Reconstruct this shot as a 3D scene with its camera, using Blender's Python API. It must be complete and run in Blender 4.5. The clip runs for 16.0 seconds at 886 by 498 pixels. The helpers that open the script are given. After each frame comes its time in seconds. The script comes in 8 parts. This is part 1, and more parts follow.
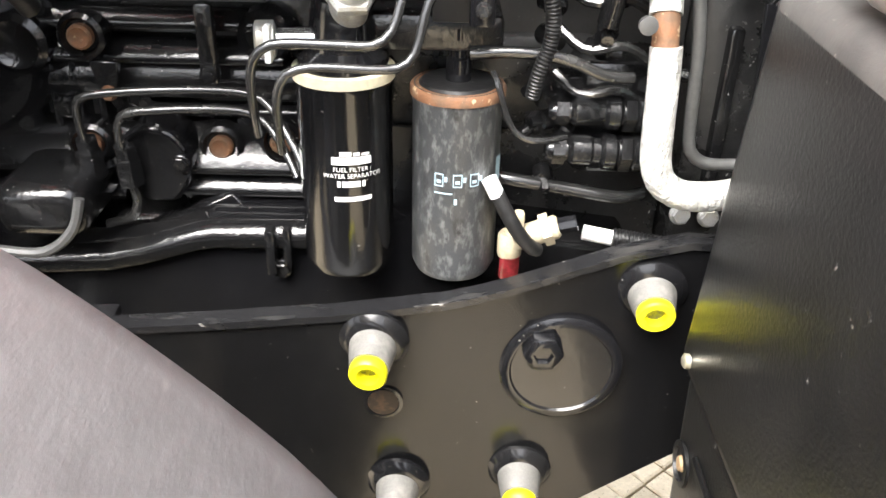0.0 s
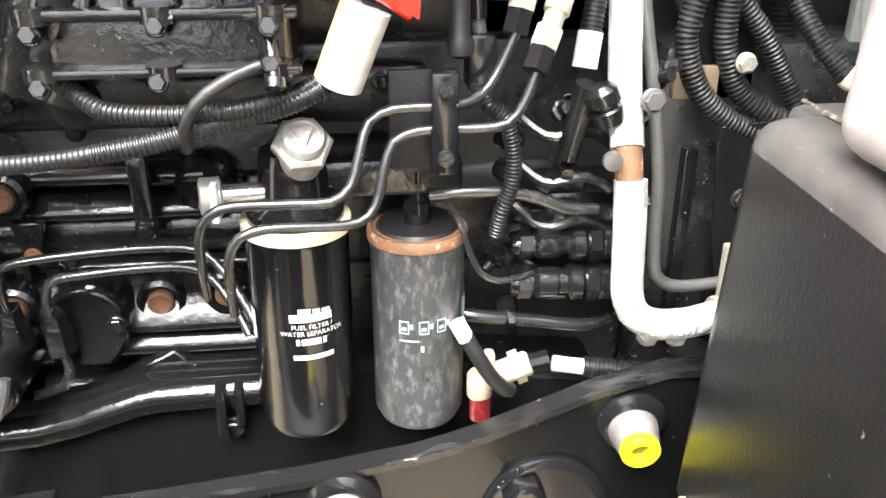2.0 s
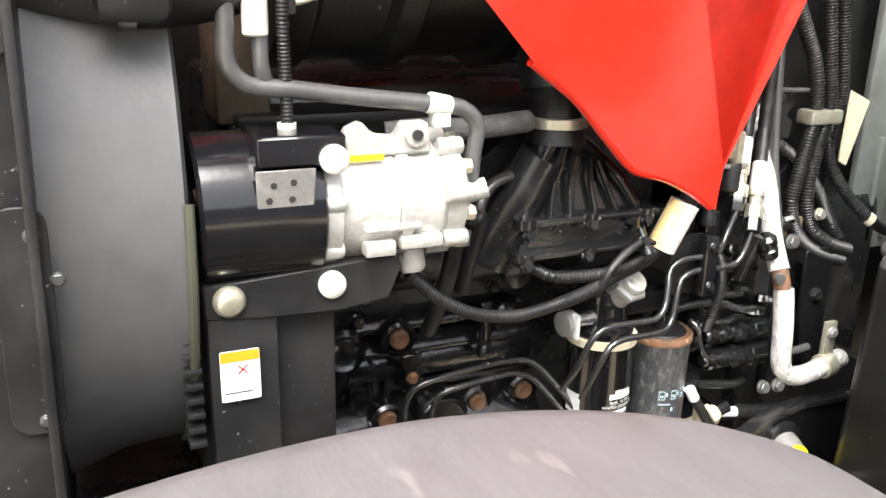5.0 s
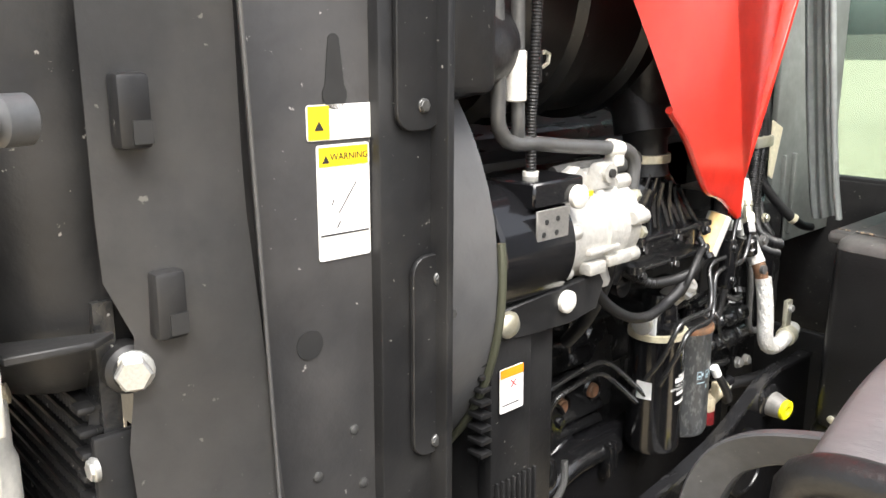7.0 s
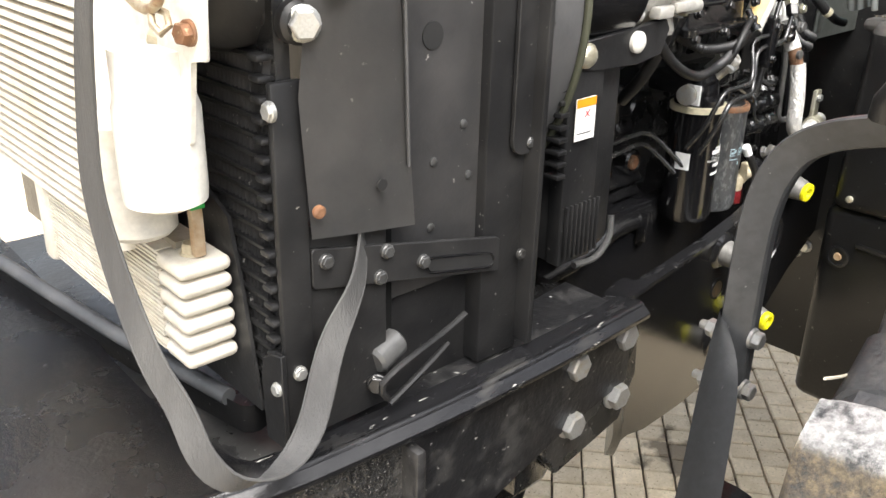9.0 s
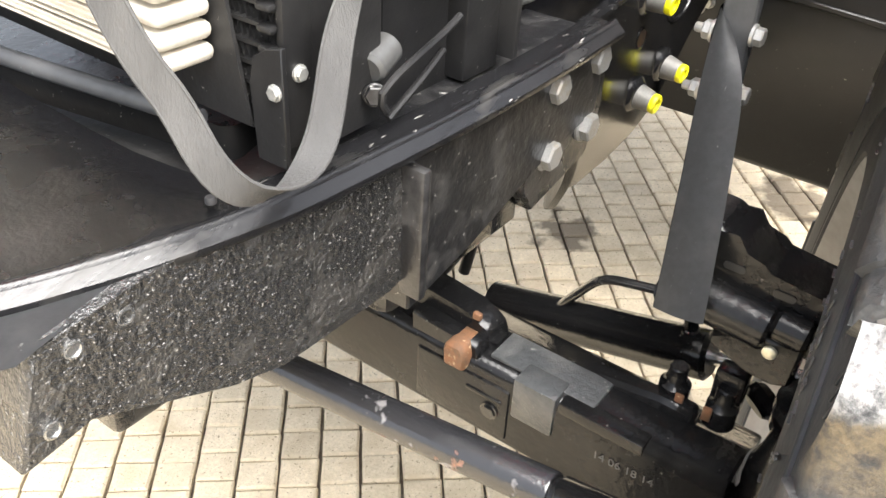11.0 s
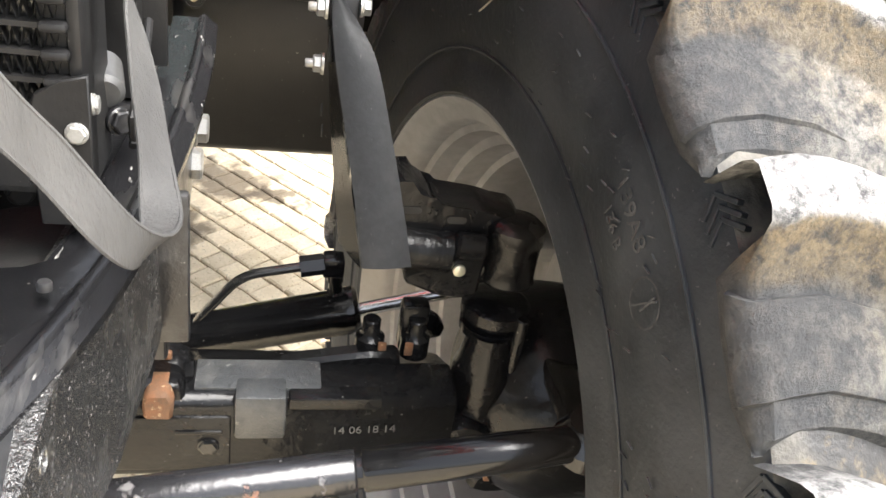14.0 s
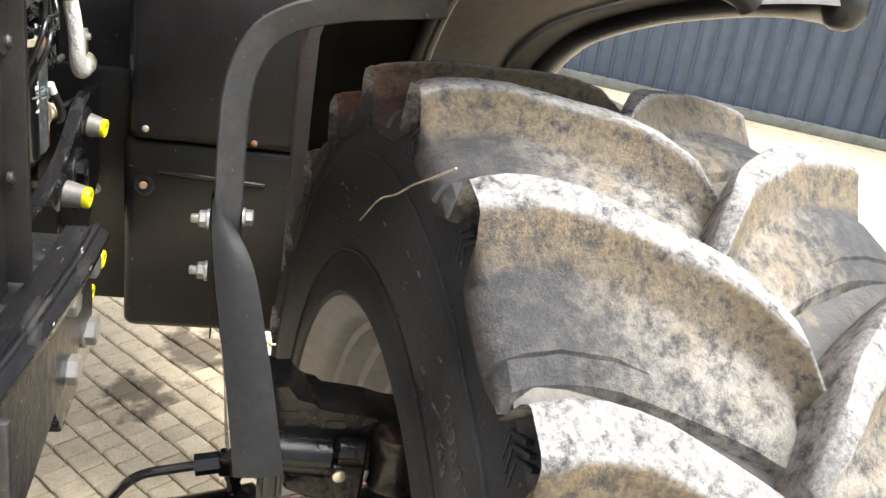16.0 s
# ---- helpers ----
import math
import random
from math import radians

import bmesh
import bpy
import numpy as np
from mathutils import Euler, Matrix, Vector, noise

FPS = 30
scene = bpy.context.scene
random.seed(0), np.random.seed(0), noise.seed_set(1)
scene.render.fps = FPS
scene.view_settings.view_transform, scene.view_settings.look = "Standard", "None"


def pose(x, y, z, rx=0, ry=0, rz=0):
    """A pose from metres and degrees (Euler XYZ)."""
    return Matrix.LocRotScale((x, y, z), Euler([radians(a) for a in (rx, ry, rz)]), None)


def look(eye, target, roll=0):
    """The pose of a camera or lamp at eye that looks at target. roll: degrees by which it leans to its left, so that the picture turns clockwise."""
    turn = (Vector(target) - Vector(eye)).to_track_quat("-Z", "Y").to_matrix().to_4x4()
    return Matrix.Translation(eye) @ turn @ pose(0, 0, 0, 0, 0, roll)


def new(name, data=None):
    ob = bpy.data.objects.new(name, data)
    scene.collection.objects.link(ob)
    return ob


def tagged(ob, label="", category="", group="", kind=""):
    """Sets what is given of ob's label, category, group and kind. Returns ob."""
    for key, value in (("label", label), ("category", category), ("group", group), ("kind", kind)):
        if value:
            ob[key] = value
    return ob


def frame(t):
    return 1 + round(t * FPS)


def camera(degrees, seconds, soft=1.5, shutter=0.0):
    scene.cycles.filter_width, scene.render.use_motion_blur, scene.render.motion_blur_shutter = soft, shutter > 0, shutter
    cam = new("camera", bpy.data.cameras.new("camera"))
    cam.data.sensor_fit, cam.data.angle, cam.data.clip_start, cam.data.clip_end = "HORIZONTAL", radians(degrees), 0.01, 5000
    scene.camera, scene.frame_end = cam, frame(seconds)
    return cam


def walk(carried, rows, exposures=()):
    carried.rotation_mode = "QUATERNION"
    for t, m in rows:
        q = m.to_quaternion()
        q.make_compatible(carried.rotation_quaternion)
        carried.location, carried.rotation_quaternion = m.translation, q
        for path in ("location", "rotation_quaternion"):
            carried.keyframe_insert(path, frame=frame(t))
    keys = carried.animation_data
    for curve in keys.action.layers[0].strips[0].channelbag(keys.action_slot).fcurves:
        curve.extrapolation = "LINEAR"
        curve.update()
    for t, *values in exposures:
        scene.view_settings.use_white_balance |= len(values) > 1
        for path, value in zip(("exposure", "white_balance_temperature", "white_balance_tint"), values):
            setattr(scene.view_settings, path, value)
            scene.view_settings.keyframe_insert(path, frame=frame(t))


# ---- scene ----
cam = camera(55.4, 16.0)
PATH = [
    (0, (0.006, -0.04, 1.755), (0.018, 1.692, 0.755), 1.5),
    (0.5, (0.039, -0.024, 1.706), (0.051, 1.652, 0.614), 1.3),
    (1, (0.034, -0.003, 1.716), (0.018, 1.666, 0.613), 1.1),
    (1.5, (0.004, 0.012, 1.757), (0.018, 1.755, 0.776), 0.7),
    (2, (-0.044, 0.045, 1.802), (0.17, 1.843, 0.952), 0.2),
    (2.5, (-0.083, 0.064, 1.817), (0.363, 1.856, 1.051), 0.5),
    (3, (-0.173, 0.049, 1.832), (0.412, 1.819, 1.107), 1.3),
    (3.5, (-0.279, 0.014, 1.861), (0.343, 1.766, 1.125), 1.7),
    (4, (-0.414, -0.071, 1.907), (0.191, 1.693, 1.184), 1.6),
    (4.5, (-0.579, -0.157, 1.952), (0.03, 1.626, 1.279), 1.6),
    (5, (-0.803, -0.168, 1.991), (-0.04, 1.574, 1.371), 1.3),
    (5.2, (-0.898, -0.177, 2.005), (-0.08, 1.547, 1.404), 1.3),
    (7.3, (-1.431, -0.003, 2.007), (-0.11, 1.417, 1.516), -0.9),
    (7.5, (-1.463, -0.004, 2.006), (-0.138, 1.402, 1.49), -0.7),
    (8, (-1.511, -0.007, 1.966), (-0.189, 1.371, 1.369), -0.3),
    (8.5, (-1.54, -0.019, 1.921), (-0.257, 1.346, 1.219), 0.0),
    (9, (-1.564, -0.035, 1.885), (-0.331, 1.311, 1.068), 0.5),
    (9.5, (-1.575, -0.037, 1.848), (-0.389, 1.285, 0.928), 1.2),
    (9.7, (-1.584, -0.038, 1.83), (-0.411, 1.272, 0.878), 1.6),
    (11.8, (-1.734, 0.285, 1.641), (-0.222, 0.659, 0.386), 4.1),
    (12, (-1.763, 0.329, 1.624), (-0.212, 0.515, 0.376), 4.2),
    (12.5, (-1.785, 0.388, 1.635), (-0.194, 0.207, 0.437), 7.2),
    (13, (-1.783, 0.42, 1.634), (-0.171, 0.073, 0.502), 8.9),
    (13.5, (-1.771, 0.462, 1.642), (-0.141, 0.06, 0.555), 9.4),
    (14, (-1.756, 0.47, 1.67), (-0.082, 0.05, 0.658), 9.6),
    (14.5, (-1.757, 0.465, 1.709), (-0.02, 0.027, 0.819), 10.3),
    (15, (-1.754, 0.45, 1.739), (0.043, 0.025, 0.972), 10.5),
    (15.5, (-1.754, 0.404, 1.761), (0.069, -0.012, 1.052), 9.1),
    (16, (-1.761, 0.31, 1.759), (0.076, -0.066, 1.064), 8.5),
]
walk(cam, [(t, look(eye, target, roll)) for t, eye, target, roll in PATH], exposures=((0.0, 2.15), (1.0, 2.15), (1.5, 2.42), (2.0, 2.45), (2.5, 2.05), (3.0, 1.98), (4.0, 2.12), (5.0, 1.7), (7.5, 1.35), (8.5, 1.25), (9.5, 1.3), (12.0, 1.8), (13.5, 1.65), (15.0, 1.55), (16.0, 1.28)))

# ---- world and light ----
world = bpy.data.worlds.new("sky")
scene.world = world
world.use_nodes = True
wn = world.node_tree.nodes
sky = wn.new("ShaderNodeTexSky")
sky.sky_type, sky.sun_disc = "NISHITA", False
sky.sun_elevation, sky.sun_rotation = radians(60), radians(202)
sky.air_density, sky.dust_density, sky.ozone_density = 1.0, 4.0, 0.6
wn["Background"].inputs[1].default_value = 0.15
haze = wn.new("ShaderNodeHueSaturation")
haze.inputs["Saturation"].default_value = 0.4
world.node_tree.links.new(sky.outputs[0], haze.inputs["Color"])
world.node_tree.links.new(haze.outputs[0], wn["Background"].inputs[0])
sun = new("sun", bpy.data.lights.new("sun", "SUN"))
sun.data.energy, sun.data.angle, sun.data.color = 3.2, radians(50), (1.0, 0.978, 0.945)
sun.matrix_world = look((-0.28, -0.40, 0.87), (0, 0, 0))


# ---- materials ----
def material(name, base, rough=0.5, metal=0.0, second=None, scale=8.0, low=0.45, high=0.6, rough2=None, bump=0.0, bump_scale=60.0,
             third=None, third_scale=40.0, third_low=0.6, third_high=0.7, third_detail=3.0, vary=0.0, coat=0.0, detail=6.0, squash=(1, 1, 1), ior=1.5):
    """A surface: base colour, a second colour in patches, fine specks of a third, bump, and a change of shade from object to object."""
    m = bpy.data.materials.new(name)
    m.use_nodes = True
    nt = m.node_tree
    bsdf = nt.nodes["Principled BSDF"]
    link = nt.links.new
    bsdf.inputs["Metallic"].default_value = metal
    bsdf.inputs["IOR"].default_value = ior
    bsdf.inputs["Roughness"].default_value = rough
    bsdf.inputs["Coat Weight"].default_value = coat
    bsdf.inputs["Coat Roughness"].default_value = 0.12
    geo = nt.nodes.new("ShaderNodeNewGeometry")
    mapping = nt.nodes.new("ShaderNodeMapping")
    mapping.inputs["Scale"].default_value = squash
    link(geo.outputs["Position"], mapping.inputs[0])

    def noise_at(s, d=6.0, r=0.6):
        n = nt.nodes.new("ShaderNodeTexNoise")
        n.inputs["Scale"].default_value, n.inputs["Detail"].default_value, n.inputs["Roughness"].default_value = s, d, r
        link(mapping.outputs[0], n.inputs["Vector"])
        return n.outputs["Fac"]

    def ramp(fac, lo, hi):
        r = nt.nodes.new("ShaderNodeMapRange")
        r.inputs["From Min"].default_value, r.inputs["From Max"].default_value = lo, hi
        link(fac, r.inputs["Value"])
        return r.outputs[0]

    def mix(fac, a, b):
        x = nt.nodes.new("ShaderNodeMix")
        x.data_type = "RGBA"
        link(fac, x.inputs["Factor"])
        for sock, c in ((x.inputs["A"], a), (x.inputs["B"], b)):
            if isinstance(c, tuple):
                sock.default_value = (*c, 1)
            else:
                link(c, sock)
        return x.outputs["Result"]

    col = mix(ramp(noise_at(scale * 7), 0.3, 0.7), tuple(0.86 * c for c in base), tuple(min(1, 1.12 * c) for c in base))
    if second:
        f = ramp(noise_at(scale, detail), low, high)
        col = mix(f, col, second)
        if rough2 is not None:
            r = nt.nodes.new("ShaderNodeMapRange")
            r.inputs["To Min"].default_value, r.inputs["To Max"].default_value = rough, rough2
            link(f, r.inputs["Value"])
            link(r.outputs[0], bsdf.inputs["Roughness"])
    if third:
        col = mix(ramp(noise_at(third_scale, third_detail, 0.7 if third_detail > 4 else 0.6), third_low, third_high), col, third)
    if vary:
        info = nt.nodes.new("ShaderNodeObjectInfo")
        hsv = nt.nodes.new("ShaderNodeHueSaturation")
        v = nt.nodes.new("ShaderNodeMapRange")
        v.inputs["To Min"].default_value, v.inputs["To Max"].default_value = 1 - vary, 1 + vary
        link(info.outputs["Random"], v.inputs["Value"])
        link(v.outputs[0], hsv.inputs["Value"])
        link(col, hsv.inputs["Color"])
        col = hsv.outputs[0]
    link(col, bsdf.inputs["Base Color"])
    if bump:
        b = nt.nodes.new("ShaderNodeBump")
        b.inputs["Strength"].default_value, b.inputs["Distance"].default_value = 1.0, bump
        link(noise_at(bump_scale, 4), b.inputs["Height"])
        link(b.outputs[0], bsdf.inputs["Normal"])
    return m


# pale specks on engine and block: dust, with painted glints among them
ENGINE = material("gloss_black_engine_paint", (0.009, 0.009, 0.0095), 0.15, second=(0.028, 0.027, 0.025), scale=9, low=0.55, high=0.8, rough2=0.34, bump=0.0008, bump_scale=80, third=(0.24, 0.235, 0.22), third_scale=150, third_low=0.70, third_high=0.735, ior=1.62)
BLOCK = material("cast_black_block", (0.014, 0.014, 0.0142), 0.24, second=(0.060, 0.058, 0.055), scale=7, low=0.44, high=0.72, rough2=0.46, bump=0.0011, bump_scale=70, third=(0.22, 0.215, 0.2), third_scale=120, third_low=0.675, third_high=0.72, ior=1.65)
GLOSS = material("smooth_black_paint", (0.008, 0.008, 0.009), 0.13, second=(0.016, 0.0155, 0.015), scale=5, low=0.5, high=0.8, rough2=0.24, bump=0.0003, bump_scale=30, third=(0.2, 0.19, 0.17), third_scale=160, third_low=0.725, third_high=0.75, ior=1.5)
FRAME = material("dusty_black_frame_paint", (0.013, 0.013, 0.014), 0.32, second=(0.06, 0.058, 0.056), scale=16, low=0.52, high=0.72, rough2=0.55, bump=0.0016, bump_scale=60, third=(0.36, 0.35, 0.33), third_scale=95, third_low=0.67, third_high=0.72)
RAILBLACK = material("deep_black_rail_paint", (0.006, 0.006, 0.0065), 0.16, second=(0.012, 0.0118, 0.0115), scale=5, low=0.5, high=0.8, rough2=0.26, bump=0.0003, bump_scale=30, third=(0.2, 0.19, 0.17), third_scale=160, third_low=0.725, third_high=0.75, ior=1.38)
LIP = material("scuffed_gloss_black_lip", (0.011, 0.011, 0.012), 0.27, second=(0.05, 0.048, 0.045), scale=22, low=0.56, high=0.70, rough2=0.5, bump=0.001, bump_scale=70, third=(0.42, 0.40, 0.37), third_scale=60, third_low=0.68, third_high=0.73, squash=(0.35, 1.6, 1))
# pale specks: mud, and painted glints of the wet casting
CAST = material("rough_black_casting", (0.018, 0.018, 0.018), 0.24, second=(0.05, 0.047, 0.043), scale=14, low=0.5, high=0.7, rough2=0.42, bump=0.006, bump_scale=120, third=(0.26, 0.25, 0.24), third_scale=300, third_low=0.63, third_high=0.665, ior=1.75)
SATIN = material("satin_black_sheet", (0.012, 0.012, 0.0125), 0.42, second=(0.036, 0.035, 0.034), scale=6, low=0.45, high=0.8, rough2=0.55, bump=0.0008, bump_scale=50, third=(0.22, 0.21, 0.19), third_scale=120, third_low=0.70, third_high=0.735, ior=1.4)
SHEET = material("dusty_grey_black_panel", (0.028, 0.028, 0.029), 0.44, second=(0.066, 0.063, 0.061), scale=5, low=0.42, high=0.75, rough2=0.58, bump=0.001, bump_scale=40, third=(0.3, 0.29, 0.27), third_scale=85, third_low=0.69, third_high=0.73)
PLASTIC = material("black_moulded_plastic", (0.008, 0.008, 0.0082), 0.30, second=(0.018, 0.0178, 0.0176), scale=3, low=0.45, high=0.8, rough2=0.44, bump=0.0006, bump_scale=220, third=(0.13, 0.125, 0.115), third_scale=70, third_low=0.70, third_high=0.74, ior=1.42)
FENDER = material("faded_grey_plastic", (0.225, 0.217, 0.222), 0.45, second=(0.275, 0.266, 0.272), scale=6, low=0.4, high=0.75, rough2=0.58, bump=0.0006, bump_scale=150, third=(0.33, 0.31, 0.31), third_scale=30, third_low=0.66, third_high=0.74, squash=(1, 0.35, 1))
GREYCOVER = material("light_grey_plastic", (0.39, 0.38, 0.365), 0.5, second=(0.29, 0.28, 0.265), scale=9, low=0.42, high=0.72, bump=0.0012, bump_scale=60, third=(0.55, 0.54, 0.52), third_scale=40, third_low=0.6, third_high=0.7, third_detail=8.0)
RUBBER = material("tyre_rubber", (0.018, 0.0215, 0.0265), 0.5, second=(0.050, 0.056, 0.063), scale=8, low=0.42, high=0.75, rough2=0.66, bump=0.0012, bump_scale=90, third=(0.12, 0.12, 0.12), third_scale=140, third_low=0.68, third_high=0.73)
TREAD = material("muddy_tyre_tread", (0.045, 0.044, 0.043), 0.55, second=(0.20, 0.185, 0.155), scale=9, low=0.49, high=0.68, rough2=0.85, bump=0.003, bump_scale=60, third=(0.17, 0.135, 0.08), third_scale=14, third_low=0.57, third_high=0.68, third_detail=10, detail=12)
HOSE = material("black_hose_rubber", (0.010, 0.010, 0.0105), 0.4, second=(0.03, 0.029, 0.028), scale=20, low=0.5, high=0.75, rough2=0.55, bump=0.0008, bump_scale=120)
CONDUIT = material("ribbed_black_conduit", (0.011, 0.011, 0.0115), 0.34, second=(0.028, 0.027, 0.026), scale=12, low=0.45, high=0.75, rough2=0.5)
PIPE = material("black_painted_pipe", (0.020, 0.020, 0.020), 0.2, 0.0, second=(0.035, 0.034, 0.032), scale=25, low=0.55, high=0.75, rough2=0.34, third=(0.2, 0.19, 0.17), third_scale=140, third_low=0.69, third_high=0.73, ior=1.8)
GREYPIPE = material("grey_coated_pipe", (0.11, 0.11, 0.108), 0.32, 0.3, second=(0.09, 0.088, 0.085), scale=18, low=0.45, high=0.7)
RED = material("red_hood_paint", (0.62, 0.022, 0.010), 0.22, coat=0.5, second=(0.52, 0.02, 0.01), scale=3, low=0.5, high=0.8)
ALU = material("cast_aluminium", (0.50, 0.488, 0.455), 0.42, 0.35, second=(0.42, 0.40, 0.35), scale=16, low=0.48, high=0.72, bump=0.0018, bump_scale=120)
FIN = material("dusty_aluminium_fins", (0.66, 0.62, 0.54), 0.55, 0.15, second=(0.52, 0.46, 0.36), scale=7, low=0.45, high=0.75, rough2=0.8, bump=0.0012, bump_scale=90)
WHITE = material("white_coating", (0.68, 0.66, 0.60), 0.5, second=(0.62, 0.56, 0.44), scale=14, low=0.55, high=0.78, bump=0.0006, bump_scale=140)
SLEEVE = material("silvered_heat_sleeve", (0.60, 0.595, 0.57), 0.42, 0.2, second=(0.50, 0.48, 0.43), scale=30, low=0.5, high=0.75, bump=0.009, bump_scale=95, squash=(1, 1, 0.6))
CREAM = material("cream_enamel", (0.72, 0.66, 0.48), 0.35, second=(0.45, 0.38, 0.25), scale=20, low=0.55, high=0.8)
ZINC = material("zinc_plated_steel", (0.42, 0.42, 0.405), 0.36, 0.6, second=(0.40, 0.36, 0.28), scale=60, low=0.5, high=0.75, rough2=0.6)
STEEL = material("bright_turned_steel", (0.62, 0.62, 0.61), 0.22, 0.9)
NICKEL = material("nickel_fitting", (0.66, 0.64, 0.52), 0.3, 0.7, second=(0.5, 0.46, 0.33), scale=50, low=0.45, high=0.7)
RUST = material("rusted_steel", (0.20, 0.09, 0.042), 0.75, second=(0.12, 0.07, 0.04), scale=60, low=0.4, high=0.65, bump=0.001, bump_scale=200, third=(0.45, 0.33, 0.2), third_scale=110, third_low=0.6, third_high=0.7)
WORNFILTER = material("worn_grey_black_filter", (0.060, 0.063, 0.066), 0.4, second=(0.17, 0.175, 0.175), scale=120, low=0.50, high=0.66, rough2=0.55, third=(0.03, 0.03, 0.031), third_scale=40, third_low=0.54, third_high=0.64, third_detail=8.0, squash=(1, 1, 0.45))
BRACKET = material("satin_grey_bracket_paint", (0.055, 0.057, 0.060), 0.42, second=(0.085, 0.086, 0.088), scale=14, low=0.5, high=0.7, rough2=0.55, bump=0.0005, bump_scale=90, third=(0.2, 0.2, 0.2), third_scale=120, third_low=0.71, third_high=0.74)
TAN = material("tan_stained_steel", (0.30, 0.20, 0.11), 0.6, second=(0.42, 0.34, 0.24), scale=40, low=0.5, high=0.7)
AXLE = material("wet_black_axle_paint", (0.009, 0.009, 0.0095), 0.16, second=(0.02, 0.0195, 0.018), scale=12, low=0.52, high=0.75, rough2=0.34, bump=0.0012, bump_scale=60, third=(0.16, 0.155, 0.145), third_scale=150, third_low=0.71, third_high=0.74, ior=1.36)
LINER = material("matt_black_liner", (0.007, 0.007, 0.007), 0.6, second=(0.013, 0.0125, 0.012), scale=7, low=0.4, high=0.7, bump=0.0008, bump_scale=90, ior=1.25)
DULLBOLT = material("dull_dark_bolt", (0.10, 0.10, 0.098), 0.35, 0.5, second=(0.05, 0.048, 0.045), scale=60, low=0.45, high=0.65)
RIM = material("silver_rim_paint", (0.40, 0.40, 0.40), 0.45, 0.2, second=(0.30, 0.285, 0.265), scale=6, low=0.45, high=0.75, rough2=0.65, bump=0.0005, bump_scale=60)
YELLOW = material("yellow_plastic_cap", (0.80, 0.76, 0.01), 0.4, second=(0.7, 0.62, 0.02), scale=40, low=0.55, high=0.75)
INK = material("white_print", (0.78, 0.78, 0.76), 0.5)
BLUEINK = material("pale_blue_print", (0.38, 0.52, 0.58), 0.5)
LABEL = material("white_sticker", (0.80, 0.79, 0.76), 0.45, second=(0.66, 0.64, 0.6), scale=30, low=0.6, high=0.8)
ORANGE = material("orange_sticker", (0.85, 0.30, 0.015), 0.45)
YELLOWLABEL = material("yellow_sticker", (0.82, 0.58, 0.015), 0.45)
DARKINK = material("dark_print", (0.02, 0.02, 0.02), 0.5)
REDINK = material("red_print", (0.55, 0.02, 0.02), 0.5)
BRASS = material("yellowed_plastic", (0.46, 0.40, 0.28), 0.4, second=(0.32, 0.25, 0.15), scale=30, low=0.5, high=0.7)
SLEEVEORANGE = material("cream_orange_sleeve", (0.80, 0.50, 0.16), 0.5, second=(0.82, 0.62, 0.32), scale=24, low=0.40, high=0.62)
REDFLUID = material("red_clear_bowl", (0.17, 0.018, 0.022), 0.15, second=(0.10, 0.012, 0.012), scale=60, low=0.45, high=0.6)
WEBBING = material("woven_grey_strap", (0.058, 0.057, 0.056), 0.75, second=(0.092, 0.09, 0.086), scale=9, low=0.45, high=0.7, bump=0.0015, bump_scale=420, squash=(1, 1, 0.15))
SEAL = material("pale_rubber_seal", (0.34, 0.365, 0.352), 0.5, second=(0.26, 0.28, 0.272), scale=9, low=0.45, high=0.7)
CABGREY = material("grey_green_cab_panel", (0.20, 0.215, 0.20), 0.55, second=(0.13, 0.135, 0.125), scale=6, low=0.45, high=0.7, bump=0.0006, bump_scale=50)
STONE = material("sandy_paving_brick", (0.63, 0.535, 0.385), 0.85, second=(0.52, 0.43, 0.295), scale=13, low=0.42, high=0.68, bump=0.0035, bump_scale=130, third=(0.24, 0.19, 0.125), third_scale=95, third_low=0.62, third_high=0.69, vary=0.14)
JOINT = material("dark_joint_grit", (0.085, 0.067, 0.048), 0.95, second=(0.17, 0.14, 0.10), scale=30, low=0.45, high=0.7, bump=0.004, bump_scale=160)
YARD = material("far_paving", (0.63, 0.535, 0.39), 0.9, second=(0.51, 0.425, 0.29), scale=3.0, low=0.4, high=0.7, bump=0.004, bump_scale=60, third=(0.26, 0.21, 0.15), third_scale=9, third_low=0.58, third_high=0.72)
CLAD = material("blue_grey_cladding", (0.10, 0.135, 0.19), 0.5, second=(0.08, 0.11, 0.155), scale=0.8, low=0.4, high=0.7)
GLASS = bpy.data.materials.new("tinted_cab_glass")
GLASS.use_nodes = True
_g = GLASS.node_tree.nodes["Principled BSDF"]
_g.inputs["Base Color"].default_value = (0.38, 0.52, 0.45, 1)
_g.inputs["Roughness"].default_value = 0.02
_g.inputs["Transmission Weight"].default_value = 0.9


# ---- building helpers ----
def part(name, bm, mat, parent=None, label="", smooth=True, angle=40):
    """Links a bmesh as one mesh object under a thing or part."""
    bmesh.ops.recalc_face_normals(bm, faces=bm.faces)
    me = bpy.data.meshes.new(name)
    bm.to_mesh(me)
    bm.free()
    me.materials.append(mat)
    if smooth:
        me.shade_smooth()
        me.set_sharp_from_angle(angle=radians(angle))
    ob = new(name, me)
    if parent:
        ob.parent = parent
    if label:
        ob["label"] = label
    return ob


def thing(name, label, category, group="", kind="", at=(0, 0, 0)):
    ob = new(name)
    ob.empty_display_size = 0.02
    ob.location = at
    return tagged(ob, label, category, group, kind)


